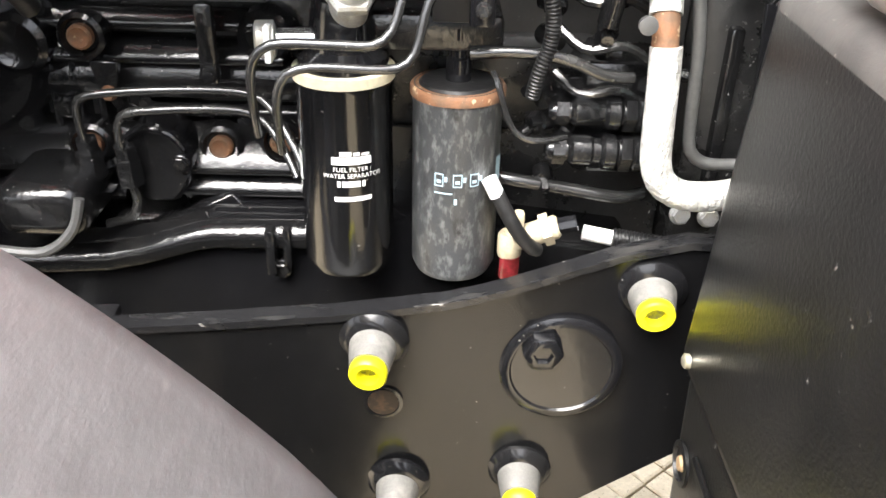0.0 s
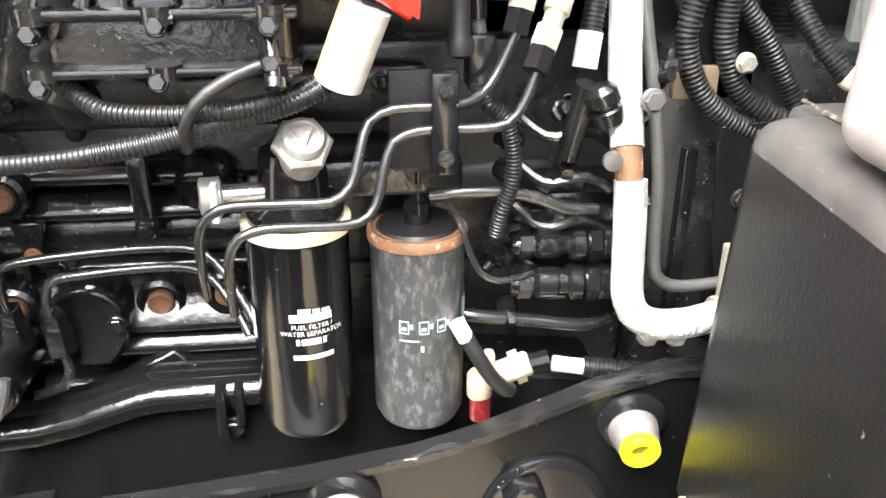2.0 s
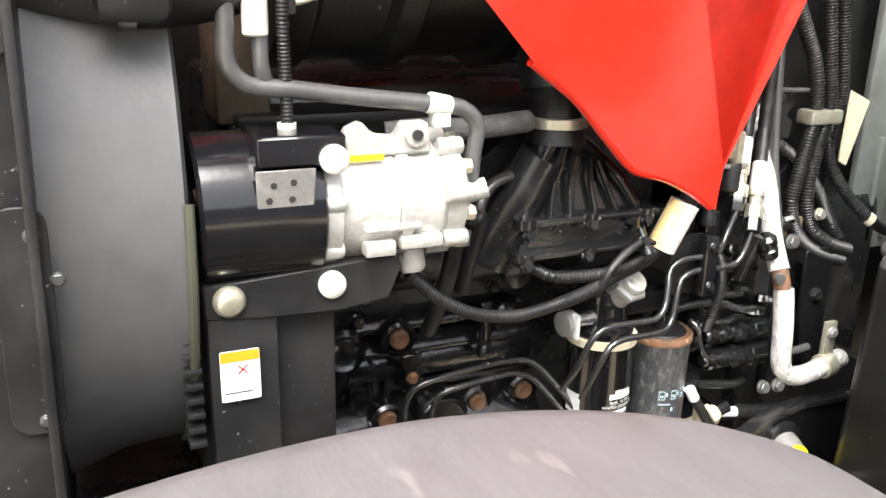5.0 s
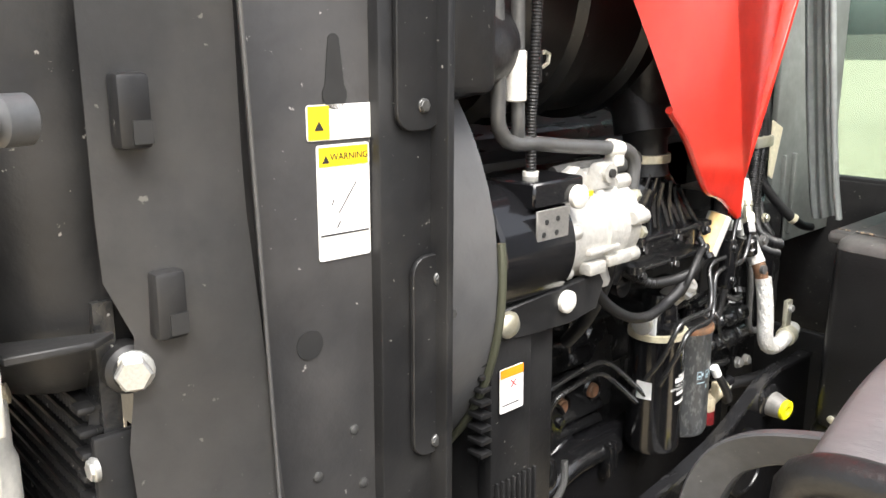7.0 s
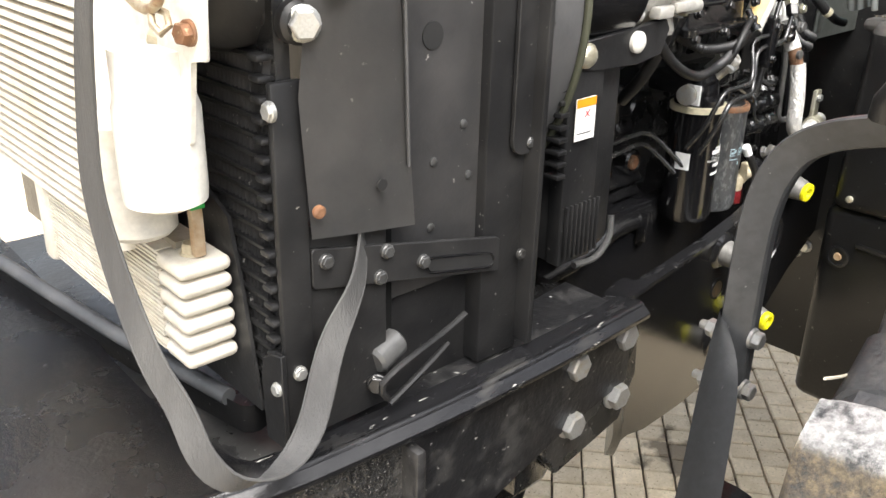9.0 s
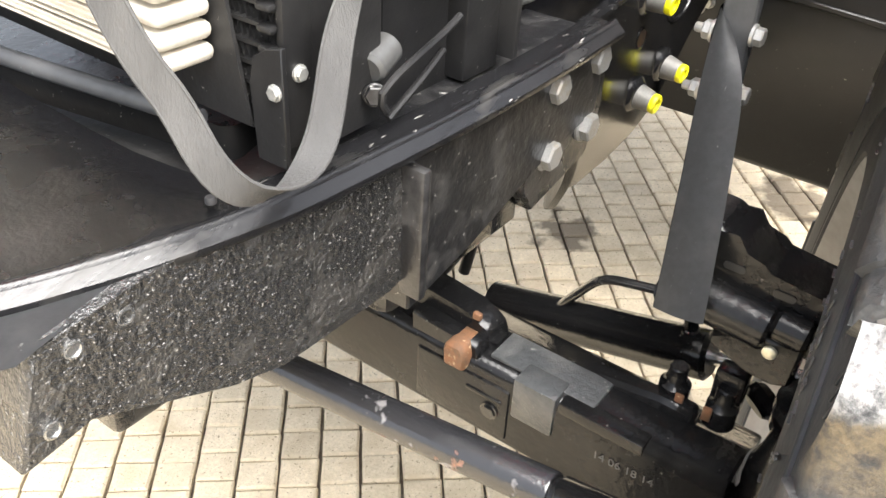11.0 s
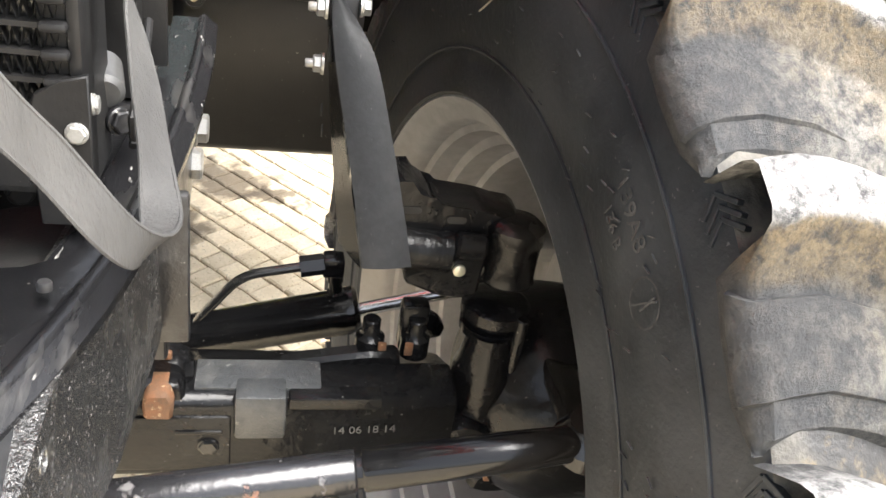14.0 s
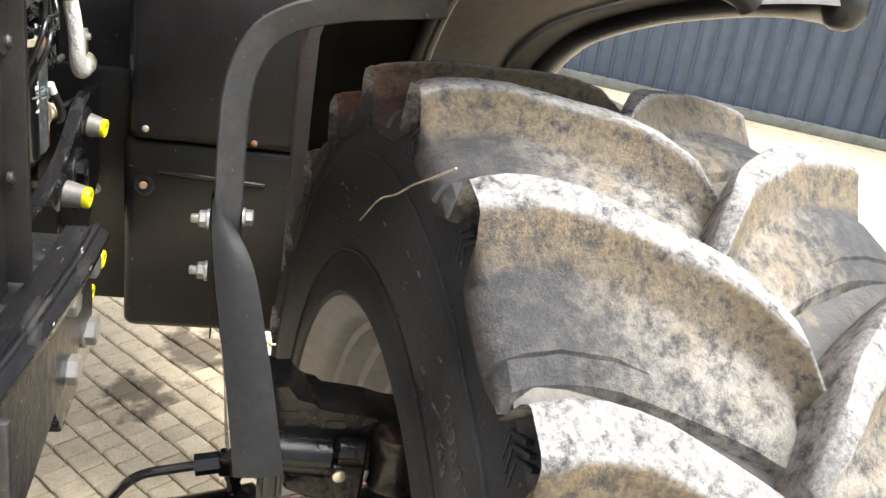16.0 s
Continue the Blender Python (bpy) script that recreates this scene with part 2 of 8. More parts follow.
def add_box(bm, a, b, bevel=0.0, m=None, seg=2):
    ret = bmesh.ops.create_cube(bm, size=1)
    vs = ret["verts"]
    for v in vs:
        v.co = Vector((a[i] + (b[i] - a[i]) * (v.co[i] + 0.5) for i in range(3)))
    if bevel:
        es = list({e for v in vs for e in v.link_edges})
        r = bmesh.ops.bevel(bm, geom=es, offset=bevel, segments=seg, affect="EDGES", profile=0.5)
        vs = list({v for f in r["faces"] for v in f.verts} | {v for v in vs if v.is_valid})
    if m is not None:
        bmesh.ops.transform(bm, matrix=m, verts=vs)
    return bm


def box(a, b, bevel=0.003, m=None, seg=2):
    return add_box(bmesh.new(), a, b, bevel, m, seg)


def along(a, b):
    a, b = Vector(a), Vector(b)
    return Matrix.Translation(a) @ (b - a).to_track_quat("Z", "Y").to_matrix().to_4x4()


def add_lathe(bm, profile, m, n=32, cap=True):
    """Turns a profile of (radius, height) round the z axis of m."""
    rings = []
    for r, h in profile:
        rings.append([bm.verts.new(m @ Vector((r * math.cos(2 * math.pi * k / n), r * math.sin(2 * math.pi * k / n), h))) for k in range(n)])
    for p, q in zip(rings, rings[1:]):
        for k in range(n):
            bm.faces.new((p[k], p[(k + 1) % n], q[(k + 1) % n], q[k]))
    if cap:
        bm.faces.new(rings[0][::-1])
        bm.faces.new(rings[-1])
    return bm


def lathe(profile, m, n=32, cap=True):
    return add_lathe(bmesh.new(), profile, m, n, cap)


def rod(a, b, r, r2=None, n=20, bevel=0.0):
    d = (Vector(b) - Vector(a)).length
    r2 = r if r2 is None else r2
    c = min(bevel, r * 0.5)
    prof = [(r - c, 0), (r, c), (r2, d - c), (r2 - c, d)] if c else [(r, 0), (r2, d)]
    return lathe(prof, along(a, b), n)


def spline(pts, step=0.012):
    """A smooth line through the points, at even steps."""
    p = [Vector(q) for q in pts]
    if len(p) == 2:
        n = max(2, int((p[1] - p[0]).length / step))
        return [p[0].lerp(p[1], i / n) for i in range(n + 1)]
    p = [2 * p[0] - p[1]] + p + [2 * p[-1] - p[-2]]
    out = []
    for i in range(1, len(p) - 2):
        a, b, c, d = p[i - 1 : i + 3]
        ta, tb, tc = [max(1e-4, (v - u).length) ** 0.5 for u, v in ((a, b), (b, c), (c, d))]
        m1 = (b - a) / ta - (c - a) / (ta + tb) + (c - b) / tb
        m2 = (c - b) / tb - (d - b) / (tb + tc) + (d - c) / tc
        m1, m2 = m1 * tb, m2 * tb
        n = max(2, int((c - b).length / step))
        for k in range(n):
            t = k / n
            out.append((2 * t**3 - 3 * t**2 + 1) * b + (t**3 - 2 * t**2 + t) * m1 + (-2 * t**3 + 3 * t**2) * c + (t**3 - t**2) * m2)
    return out + [p[-2]]


def resample(pts, step):
    out, need = [pts[0]], step
    for a, b in zip(pts, pts[1:]):
        d = (b - a).length
        while d >= need and d > 0:
            a = a.lerp(b, need / d)
            out.append(a)
            d = (b - a).length
            need = step
        need -= d
    return out if len(out) > 2 else pts


def tube(pts, r, n=12, ribs=0.0, step=0.012, depth=0.13):
    """A pipe through the points; ribs: the pitch of a ribbed conduit."""
    line = spline(pts, 0.008)
    line = resample(line, ribs / 4 if ribs else step)
    bm = bmesh.new()
    rings, up = [], None
    for i, c in enumerate(line):
        t = (line[min(i + 1, len(line) - 1)] - line[max(i - 1, 0)]).normalized()
        up = (Vector((0.3, 0.2, 1)) if up is None else up)
        up = (up - t * up.dot(t)).normalized()
        side = t.cross(up)
        rr = r * (1 - depth * (i % 4 in (0, 1))) if ribs else r
        rings.append([bm.verts.new(c + rr * (math.cos(2 * math.pi * k / n) * up + math.sin(2 * math.pi * k / n) * side)) for k in range(n)])
    for p, q in zip(rings, rings[1:]):
        for k in range(n):
            bm.faces.new((p[k], p[(k + 1) % n], q[(k + 1) % n], q[k]))
    bm.faces.new(rings[0][::-1])
    bm.faces.new(rings[-1])
    return bm


def prism(outline, depth, m=None, bevel=0.0):
    """A plate: an outline in the xy plane of m, so thick along its z."""
    bm = bmesh.new()
    low = [bm.verts.new((x, y, 0)) for x, y in outline]
    high = [bm.verts.new((x, y, depth)) for x, y in outline]
    n = len(low)
    bm.faces.new(low[::-1])
    bm.faces.new(high)
    for k in range(n):
        bm.faces.new((low[k], low[(k + 1) % n], high[(k + 1) % n], high[k]))
    if bevel:
        bmesh.ops.bevel(bm, geom=bm.edges[:], offset=bevel, segments=1, affect="EDGES")
    if m is not None:
        bmesh.ops.transform(bm, matrix=m, verts=bm.verts)
    return bm


def frame_of(origin, x, y):
    """The matrix whose x and y axes run along x and y."""
    x = Vector(x).normalized()
    z = x.cross(Vector(y)).normalized()
    y = z.cross(x)
    m = Matrix((x, y, z)).transposed().to_4x4()
    m.translation = Vector(origin)
    return m


def side_frame(y):
    """Outlines given as world (x, z) on the plane at y, thick towards +y."""
    return Matrix(((1, 0, 0, 0), (0, 0, 1, y), (0, 1, 0, 0), (0, 0, 0, 1)))


def front_frame(x):
    """Outlines given as world (y, z) on the plane at x, thick towards +x."""
    return Matrix(((0, 0, 1, x), (1, 0, 0, 0), (0, 1, 0, 0), (0, 0, 0, 1)))


def add_bolt(bm, at, way, size=0.012, head=0.009, washer=True):
    """A hexagon head with its washer, its face towards way."""
    m = along(at, Vector(at) + Vector(way))
    if washer:
        add_lathe(bm, [(size * 1.18, -0.002), (size * 1.18, 0.0015), (size * 1.05, 0.0025)], m, 16)
    add_lathe(bm, [(size, 0.0), (size, head * 0.85), (size * 0.86, head)], m, 6)
    return bm


def bolt_part(parent, at, way, size=0.012, head=0.009, mat=None, name="bolt", label=""):
    return part(name, add_bolt(bmesh.new(), at, way, size, head), mat or ZINC, parent, label, angle=30)


def arc(cx, cy, r, a0, a1, n=8):
    return [(cx + r * math.cos(radians(a0 + (a1 - a0) * k / n)), cy + r * math.sin(radians(a0 + (a1 - a0) * k / n))) for k in range(n + 1)]


def rounded(x0, y0, x1, y1, r, n=4):
    return arc(x1 - r, y1 - r, r, 0, 90, n) + arc(x0 + r, y1 - r, r, 90, 180, n) + arc(x0 + r, y0 + r, r, 180, 270, n) + arc(x1 - r, y0 + r, r, 270, 360, n)


def settle(names, m):
    """Carries whole things of these names by m to their place on the tractor."""
    for ob in scene.objects:
        if ob.parent is None and ob.name.split(".")[0] in names:
            ob.matrix_world = m @ ob.matrix_world


# ---- ground and far wall ----
bm = bmesh.new()
bmesh.ops.create_grid(bm, x_segments=1, y_segments=1, size=400)
ground = tagged(part("ground", bm, JOINT, smooth=False), "dark gritty bedding between sandy paving bricks", "ground", kind="structure")

ROW = radians(41)  # the wide joints of the paving run this way
LONG, SHORT = 0.104, 0.090
course, across = Vector((math.cos(ROW), math.sin(ROW), 0)), Vector((-math.sin(ROW), math.cos(ROW), 0))


def brick_mesh(k):
    bm = bmesh.new()
    a, b, h = SHORT / 2 - 0.0018, LONG / 2 - 0.0042, 0.02
    rnd = random.Random(k)
    ring0 = [bm.verts.new((x + rnd.uniform(-0.002, 0.002), y + rnd.uniform(-0.002, 0.002), -0.02)) for x, y in ((-a, -b), (a, -b), (a, b), (-a, b))]
    ring1 = [bm.verts.new((v.co.x, v.co.y, h - 0.005)) for v in ring0]
    ring2 = [bm.verts.new((v.co.x * (1 - 0.006 / a), v.co.y * (1 - 0.006 / b), h + rnd.uniform(-0.0015, 0.0015))) for v in ring0]
    for p, q in ((ring0, ring1), (ring1, ring2)):
        for i in range(4):
            bm.faces.new((p[i], p[(i + 1) % 4], q[(i + 1) % 4], q[i]))
    bm.faces.new(ring2)
    me = bpy.data.meshes.new("brick")
    bmesh.ops.recalc_face_normals(bm, faces=bm.faces)
    bm.to_mesh(me)
    bm.free()
    me.materials.append(STONE)
    return me


def paving_cells():
    """Rows of small setts; every row starts a little off the one beside it."""
    for j in range(-75, 80):
        slip = random.Random(j).uniform(-0.22, 0.22) * SHORT + 0.004 * math.sin(j)
        for i in range(-75, 85):
            yield i, j, course * (i * SHORT + slip) + across * (j * LONG)


def near_patch(c):
    return -0.65 < c.x < 1.15 and 0.15 < c.y < 1.65


# ---- far wall of the yard ----
wall_m = frame_of((8.71, -5.72, 0), (0.67, 0.75, 0), (0, 0, 1))
bm = bmesh.new()
prev = None
x = -14.0
while x < 14.0:
    for dx, dz in ((0, 0), (0.165, 0), (0.175, -0.06), (0.21, -0.06), (0.22, 0)):
        row = [bm.verts.new(wall_m @ Vector((x + dx, z, dz))) for z in (0.12, 5.5)]
        if prev:
            bm.faces.new((prev[0], row[0], row[1], prev[1]))
        prev = row
    x += 0.23
wall = tagged(part("wall_yard", bm, CLAD, smooth=False), "blue-grey ribbed metal cladding of a shed", "wall", kind="structure")
# dark strips over the ribs paint the shade that makes them show
CLADSHADE = material("shadowed_cladding_seam", (0.055, 0.075, 0.11), 0.6, second=(0.04, 0.055, 0.08), scale=2, low=0.4, high=0.6)
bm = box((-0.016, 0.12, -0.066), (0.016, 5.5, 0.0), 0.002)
seam = part("rib", bm, CLADSHADE, wall, "narrow rib strip, darkened as painted shade", smooth=False)
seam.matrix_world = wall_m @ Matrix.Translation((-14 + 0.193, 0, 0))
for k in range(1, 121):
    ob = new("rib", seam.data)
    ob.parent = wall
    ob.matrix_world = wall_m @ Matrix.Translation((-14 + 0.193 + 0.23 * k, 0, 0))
part("footing", box((-14, 0, -0.10), (14, 0.14, 0.10), 0.01, wall_m), CABGREY, wall, "pale concrete footing")
part("back", box((-14, 0.1, 0.03), (14, 5.5, 0.3), 0.0, wall_m), CLAD, wall)

# ---- the front wheel ----
WX, WZ = -0.84, 0.80
wheel = thing("tractor_wheel", "large muddy tractor front wheel with silver rim", "wheel", at=(WX, 0, WZ))
# it is steered a little inward and leans
wheel.matrix_world = Matrix(((0.9956, -0.0935, 0.0081, -0.8245), (0.0939, 0.9919, -0.0855, 0.0635), (0.0, 0.0859, 0.9963, 0.8129), (0, 0, 0, 1)))


def ring(profile, mat, name, parent, label="", n=96):
    """Turns a closed profile of (y, radius) round the wheel's axle."""
    bm = bmesh.new()
    rows = []
    for k in range(n):
        a = 2 * math.pi * k / n
        rows.append([bm.verts.new((r * math.cos(a), y, r * math.sin(a))) for y, r in profile])
    m = len(profile)
    for k in range(n):
        p, q = rows[k], rows[(k + 1) % n]
        for i in range(m):
            bm.faces.new((p[i], p[(i + 1) % m], q[(i + 1) % m], q[i]))
    return part(name, bm, mat, parent, label, angle=50)


tyre = ring([(0.150, 0.440), (0.176, 0.443), (0.184, 0.449), (0.184, 0.470), (0.182, 0.49), (0.179, 0.502), (0.184, 0.52), (0.190, 0.56), (0.192, 0.60), (0.186, 0.64), (0.180, 0.68), (0.176, 0.695), (0.160, 0.702), (0.08, 0.697),
             (-0.06, 0.697), (-0.20, 0.697), (-0.280, 0.702), (-0.296, 0.695), (-0.306, 0.64), (-0.312, 0.60), (-0.310, 0.56), (-0.29, 0.50), (-0.28, 0.45), (-0.26, 0.44), (-0.06, 0.46)],
            RUBBER, "tyre", wheel, "black tyre with worn sidewall lettering")
tyre.data.materials.append(TREAD)
for f in tyre.data.polygons:
    if math.hypot(f.center.x, f.center.z) > 0.694:
        f.material_index = 1  # mud lies between the bars




def muddy_lit_lug():
    """Worn rubber of a tread bar: pale scraped top, tan mud below its edge, dust towards the middle of the tyre;
    sunlight is painted into top and middle.
    """
    m = bpy.data.materials.new("muddy_lit_tread_bar")
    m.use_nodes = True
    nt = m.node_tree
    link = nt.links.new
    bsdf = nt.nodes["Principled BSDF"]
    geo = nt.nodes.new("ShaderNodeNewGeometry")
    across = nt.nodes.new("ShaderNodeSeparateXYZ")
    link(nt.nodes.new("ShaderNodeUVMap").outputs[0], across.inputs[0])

    def put(socket, v):
        if isinstance(v, (int, float)):
            socket.default_value = v
        else:
            link(v, socket)

    def sums(kind, a, b):
        x = nt.nodes.new("ShaderNodeMath")
        x.operation = kind
        put(x.inputs[0], a)
        put(x.inputs[1], b)
        return x.outputs[0]

    def noise_at(scale, detail=8.0, rough=0.65):
        x = nt.nodes.new("ShaderNodeTexNoise")
        x.inputs["Scale"].default_value, x.inputs["Detail"].default_value, x.inputs["Roughness"].default_value = scale, detail, rough
        link(geo.outputs["Position"], x.inputs["Vector"])
        return x.outputs["Fac"]

    def ramp(v, lo, hi, to=1.0):
        x = nt.nodes.new("ShaderNodeMapRange")
        x.interpolation_type = "SMOOTHSTEP"
        x.inputs["From Min"].default_value, x.inputs["From Max"].default_value, x.inputs["To Max"].default_value = lo, hi, to
        link(v, x.inputs["Value"])
        return x.outputs[0]

    def mix(fac, a, b):
        x = nt.nodes.new("ShaderNodeMix")
        x.data_type = "RGBA"
        link(fac, x.inputs["Factor"])
        for sock, c in ((x.inputs["A"], a), (x.inputs["B"], b)):
            if isinstance(c, tuple):
                sock.default_value = (*c, 1)
            else:
                link(c, sock)
        return x.outputs["Result"]

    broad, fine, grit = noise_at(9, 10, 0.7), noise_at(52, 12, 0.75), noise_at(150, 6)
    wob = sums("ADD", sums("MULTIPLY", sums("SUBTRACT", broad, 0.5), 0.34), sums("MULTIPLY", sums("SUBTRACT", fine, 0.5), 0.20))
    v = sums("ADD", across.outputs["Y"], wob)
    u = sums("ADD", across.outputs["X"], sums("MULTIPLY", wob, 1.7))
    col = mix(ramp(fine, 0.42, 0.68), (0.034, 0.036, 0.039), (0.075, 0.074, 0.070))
    # paler towards the middle: dust, plus the sunlit part put into the colour
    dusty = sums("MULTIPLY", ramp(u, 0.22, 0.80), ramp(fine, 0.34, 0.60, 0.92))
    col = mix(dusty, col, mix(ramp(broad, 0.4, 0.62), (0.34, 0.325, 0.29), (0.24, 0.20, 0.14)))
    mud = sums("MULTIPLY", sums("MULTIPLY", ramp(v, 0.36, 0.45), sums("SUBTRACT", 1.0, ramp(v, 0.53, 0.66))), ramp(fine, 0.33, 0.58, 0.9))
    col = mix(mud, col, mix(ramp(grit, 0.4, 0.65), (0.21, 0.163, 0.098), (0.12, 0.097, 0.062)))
    # pale top: scraped rubber with its sun brightness painted in
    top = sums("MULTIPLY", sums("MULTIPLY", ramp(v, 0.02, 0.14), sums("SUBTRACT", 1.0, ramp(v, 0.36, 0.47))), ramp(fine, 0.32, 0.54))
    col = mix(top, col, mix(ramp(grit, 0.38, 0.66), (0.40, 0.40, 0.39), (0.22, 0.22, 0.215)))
    link(col, bsdf.inputs["Base Color"])
    bsdf.inputs["Roughness"].default_value = 0.62
    bump = nt.nodes.new("ShaderNodeBump")
    bump.inputs["Distance"].default_value = 0.004
    link(sums("ADD", fine, sums("MULTIPLY", grit, 0.5)), bump.inputs["Height"])
    link(bump.outputs[0], bsdf.inputs["Normal"])
    return m


MUDDYLITLUG = muddy_lit_lug()
BACK = ((0.178, 108.3), (0.147, 108.2), (0.10, 109.5), (0.035, 112.7), (-0.02, 116.0), (-0.055, 119.4), (-0.09, 123.8))
SECTION = ((-0.9, 0.690), (-0.38, 0.744), (-0.05, 0.7565), (0.35, 0.7605), (3.3, 0.7615), (3.75, 0.7585), (4.15, 0.751), (6.2, 0.724), (7.0, 0.719), (9.4, 0.715), (12.8, 0.711), (14.9, 0.703), (15.9, 0.688))
SHOULDER = ((-0.8, 0.690), (-0.35, 0.732), (0.05, 0.742), (0.5, 0.746), (2.4, 0.748), (3.4, 0.744), (3.9, 0.734), (4.5, 0.704), (5.2, 0.676), (9.0, 0.669), (13.2, 0.671), (15.0, 0.682), (15.9, 0.690))


def back_angle(y):
    for (y0, a0), (y1, a1) in zip(BACK, BACK[1:]):
        if y >= y1:
            return a0 + (a1 - a0) * max(0, (y0 - y)) / (y0 - y1)
    return BACK[-1][1]


def lug_mesh(flip):
    """One slanted tread bar with a long sloping flank, from the shoulder to past the middle."""
    bm = bmesh.new()

    def at(a, r, y):
        a = radians(a)
        return bm.verts.new((r * math.cos(a), y, r * math.sin(a)))

    rows = []
    n = 12
    for k in range(n + 1):
        u = k / n
        y = 0.178 - 0.262 * u
        narrow = 1 - 0.30 * u - 0.25 * max(0, u - 0.8) * 5
        sink = 0.03 * max(0, u - 0.9) / 0.1
        droop = 0.012 * max(0, 1 - u * 5) ** 1.6
        wob = 0.0012 * math.sin(17 * u + 2)
        rows.append([at(back_angle(y) + e * narrow, r - sink * (r > 0.70) - droop * (1.6 if r < 0.74 else 0.8) * min(1, max(0, (r - 0.70) / 0.03)) + (wob + 0.006 * min(1, u * 2)) * (0.70 < r), y) for e, r in SECTION])
    b = back_angle(0.178)
    inner = [at(b + e, r - 0.004, 0.160) for e, r in SHOULDER]
    low = [at(b + e, r, 0.1865 - 0.35 * max(0, r - 0.73)) for e, r in SHOULDER]
    mid = [at(b + 0.5 * (e + f), 0.62 * r + 0.38 * q - 0.003 * (q > 0.74), 0.1885) for (e, r), (f, q) in zip(SHOULDER, SECTION)]
    high = [at(b + 0.15 * e + 0.85 * f, 0.28 * r + 0.72 * q - 0.008 * min(1, max(0, (q - 0.70) / 0.03)), 0.1850) for (e, r), (f, q) in zip(SHOULDER, SECTION)]
    seq = [inner, low, mid, high] + rows
    for p, q in zip(seq, seq[1:]):
        for i in range(len(p) - 1):
            bm.faces.new((p[i], p[i + 1], q[i + 1], q[i]))
    bm.faces.new(rows[-1])
    # the shallow raised field on its shoulder, run out on the tread
    def skin(j, i):
        j0, i0 = min(int(j), len(seq) - 2), min(int(i), 11)
        a, c = j - j0, i - i0
        lo = seq[j0][i0].co.lerp(seq[j0][i0 + 1].co, c)
        hi = seq[j0 + 1][i0].co.lerp(seq[j0 + 1][i0 + 1].co, c)
        return lo.lerp(hi, a)

    lines_j = (1.62, 1.70, 1.95, 2.4, 3.0, 3.6, 4.6, 6.0, 8.0, 10.0)
    lines_i = (8.05, 8.14, 8.5, 8.9, 9.3, 9.7, 10.0, 10.10)
    pad = []
    for m, j in enumerate(lines_j):
        row = []
        for k, i in enumerate(lines_i):
            p = skin(j, i)
            up = 0.0 if m in (0, 9) or k in (0, 7) else 0.0060 * (1 - m / 16)
            if m in (0, 1) and k in (0, 1, 6, 7):
                p = skin(j + 0.10, i)
            d = Vector((p.x, 0, p.z)).normalized()
            tilt = min(1, max(0, (j - 2) / 3))
            off = up if up else -0.0012
            row.append(bm.verts.new(p + d * off * (0.35 + 0.65 * tilt) + Vector((0, off * (1 - tilt), 0))))
        pad.append(row)
    for p, q in zip(pad, pad[1:]):
        for k in range(7):
            bm.faces.new((p[k], p[k + 1], q[k + 1], q[k]))
    if flip:
        for v in bm.verts:
            v.co.y = -0.12 - v.co.y
    bmesh.ops.recalc_face_normals(bm, faces=bm.faces)
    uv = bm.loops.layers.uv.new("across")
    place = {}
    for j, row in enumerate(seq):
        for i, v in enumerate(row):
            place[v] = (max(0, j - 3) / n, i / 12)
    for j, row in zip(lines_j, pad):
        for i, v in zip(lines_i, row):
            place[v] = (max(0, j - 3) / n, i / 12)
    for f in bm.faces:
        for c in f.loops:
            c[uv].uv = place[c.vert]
    me = bpy.data.meshes.new("lug")
    bm.to_mesh(me)
    bm.free()
    me.materials.append(MUDDYLITLUG)
    me.shade_smooth()
    me.set_sharp_from_angle(angle=radians(38))
    return me


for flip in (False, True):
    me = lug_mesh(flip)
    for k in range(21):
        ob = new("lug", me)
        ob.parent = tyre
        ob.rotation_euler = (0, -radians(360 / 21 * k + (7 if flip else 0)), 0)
for r, y in ((0.508, 0.1815), (0.640, 0.1868)):
    loop = [(r * math.cos(2 * math.pi * k / 72), y, r * math.sin(2 * math.pi * k / 72)) for k in range(73)]
    part("sidewall_ring", tube(loop, 0.0022, 6, step=0.02), RUBBER, tyre, "thin moulded ring")
# chevron ribs moulded between the bars, and the worn emblem and lettering
bm = bmesh.new()
for j in range(3):
    for side in (-1, 1):
        q = Matrix.Translation((-0.004 - 0.0105 * j, 0.1782 - side * 0.0019, 0.688 + side * 0.0084)) @ Matrix.Rotation(radians(12), 4, "X") @ Matrix.Rotation(side * radians(-42), 4, "Y")
        add_box(bm, (-0.0022, -0.006, -0.0116), (0.0022, 0.0020, 0.0116), 0.0008, q)
rib = part("chevron_rib", bm, RUBBER, tyre, "small moulded chevron ribs", smooth=False)
rib.rotation_euler = (0, -radians(125.6 - 90), 0)
for k in range(1, 21):
    ob = new("chevron_rib", rib.data)
    ob.parent = tyre
    ob.rotation_euler = (0, -radians(125.6 - 90 + 360 / 21 * k), 0)
EMBLEM = material("worn_moulding", (0.088, 0.089, 0.09), 0.7, second=(0.04, 0.041, 0.043), scale=50, low=0.45, high=0.6)
bm = bmesh.new()
ec = Vector((0.591 * math.cos(radians(130.3)), 0.1915, 0.591 * math.sin(radians(130.3))))
for k in range(40):
    a0, a1 = 2 * math.pi * k / 40, 2 * math.pi * (k + 1) / 40
    q = [(ec.x + r * math.cos(a), 0.1936, ec.z + r * math.sin(a)) for a in (a0, a1) for r in (0.0205, 0.0222)]
    v = [bm.verts.new(c) for c in q]
    bm.faces.new((v[0], v[1], v[3], v[2]))
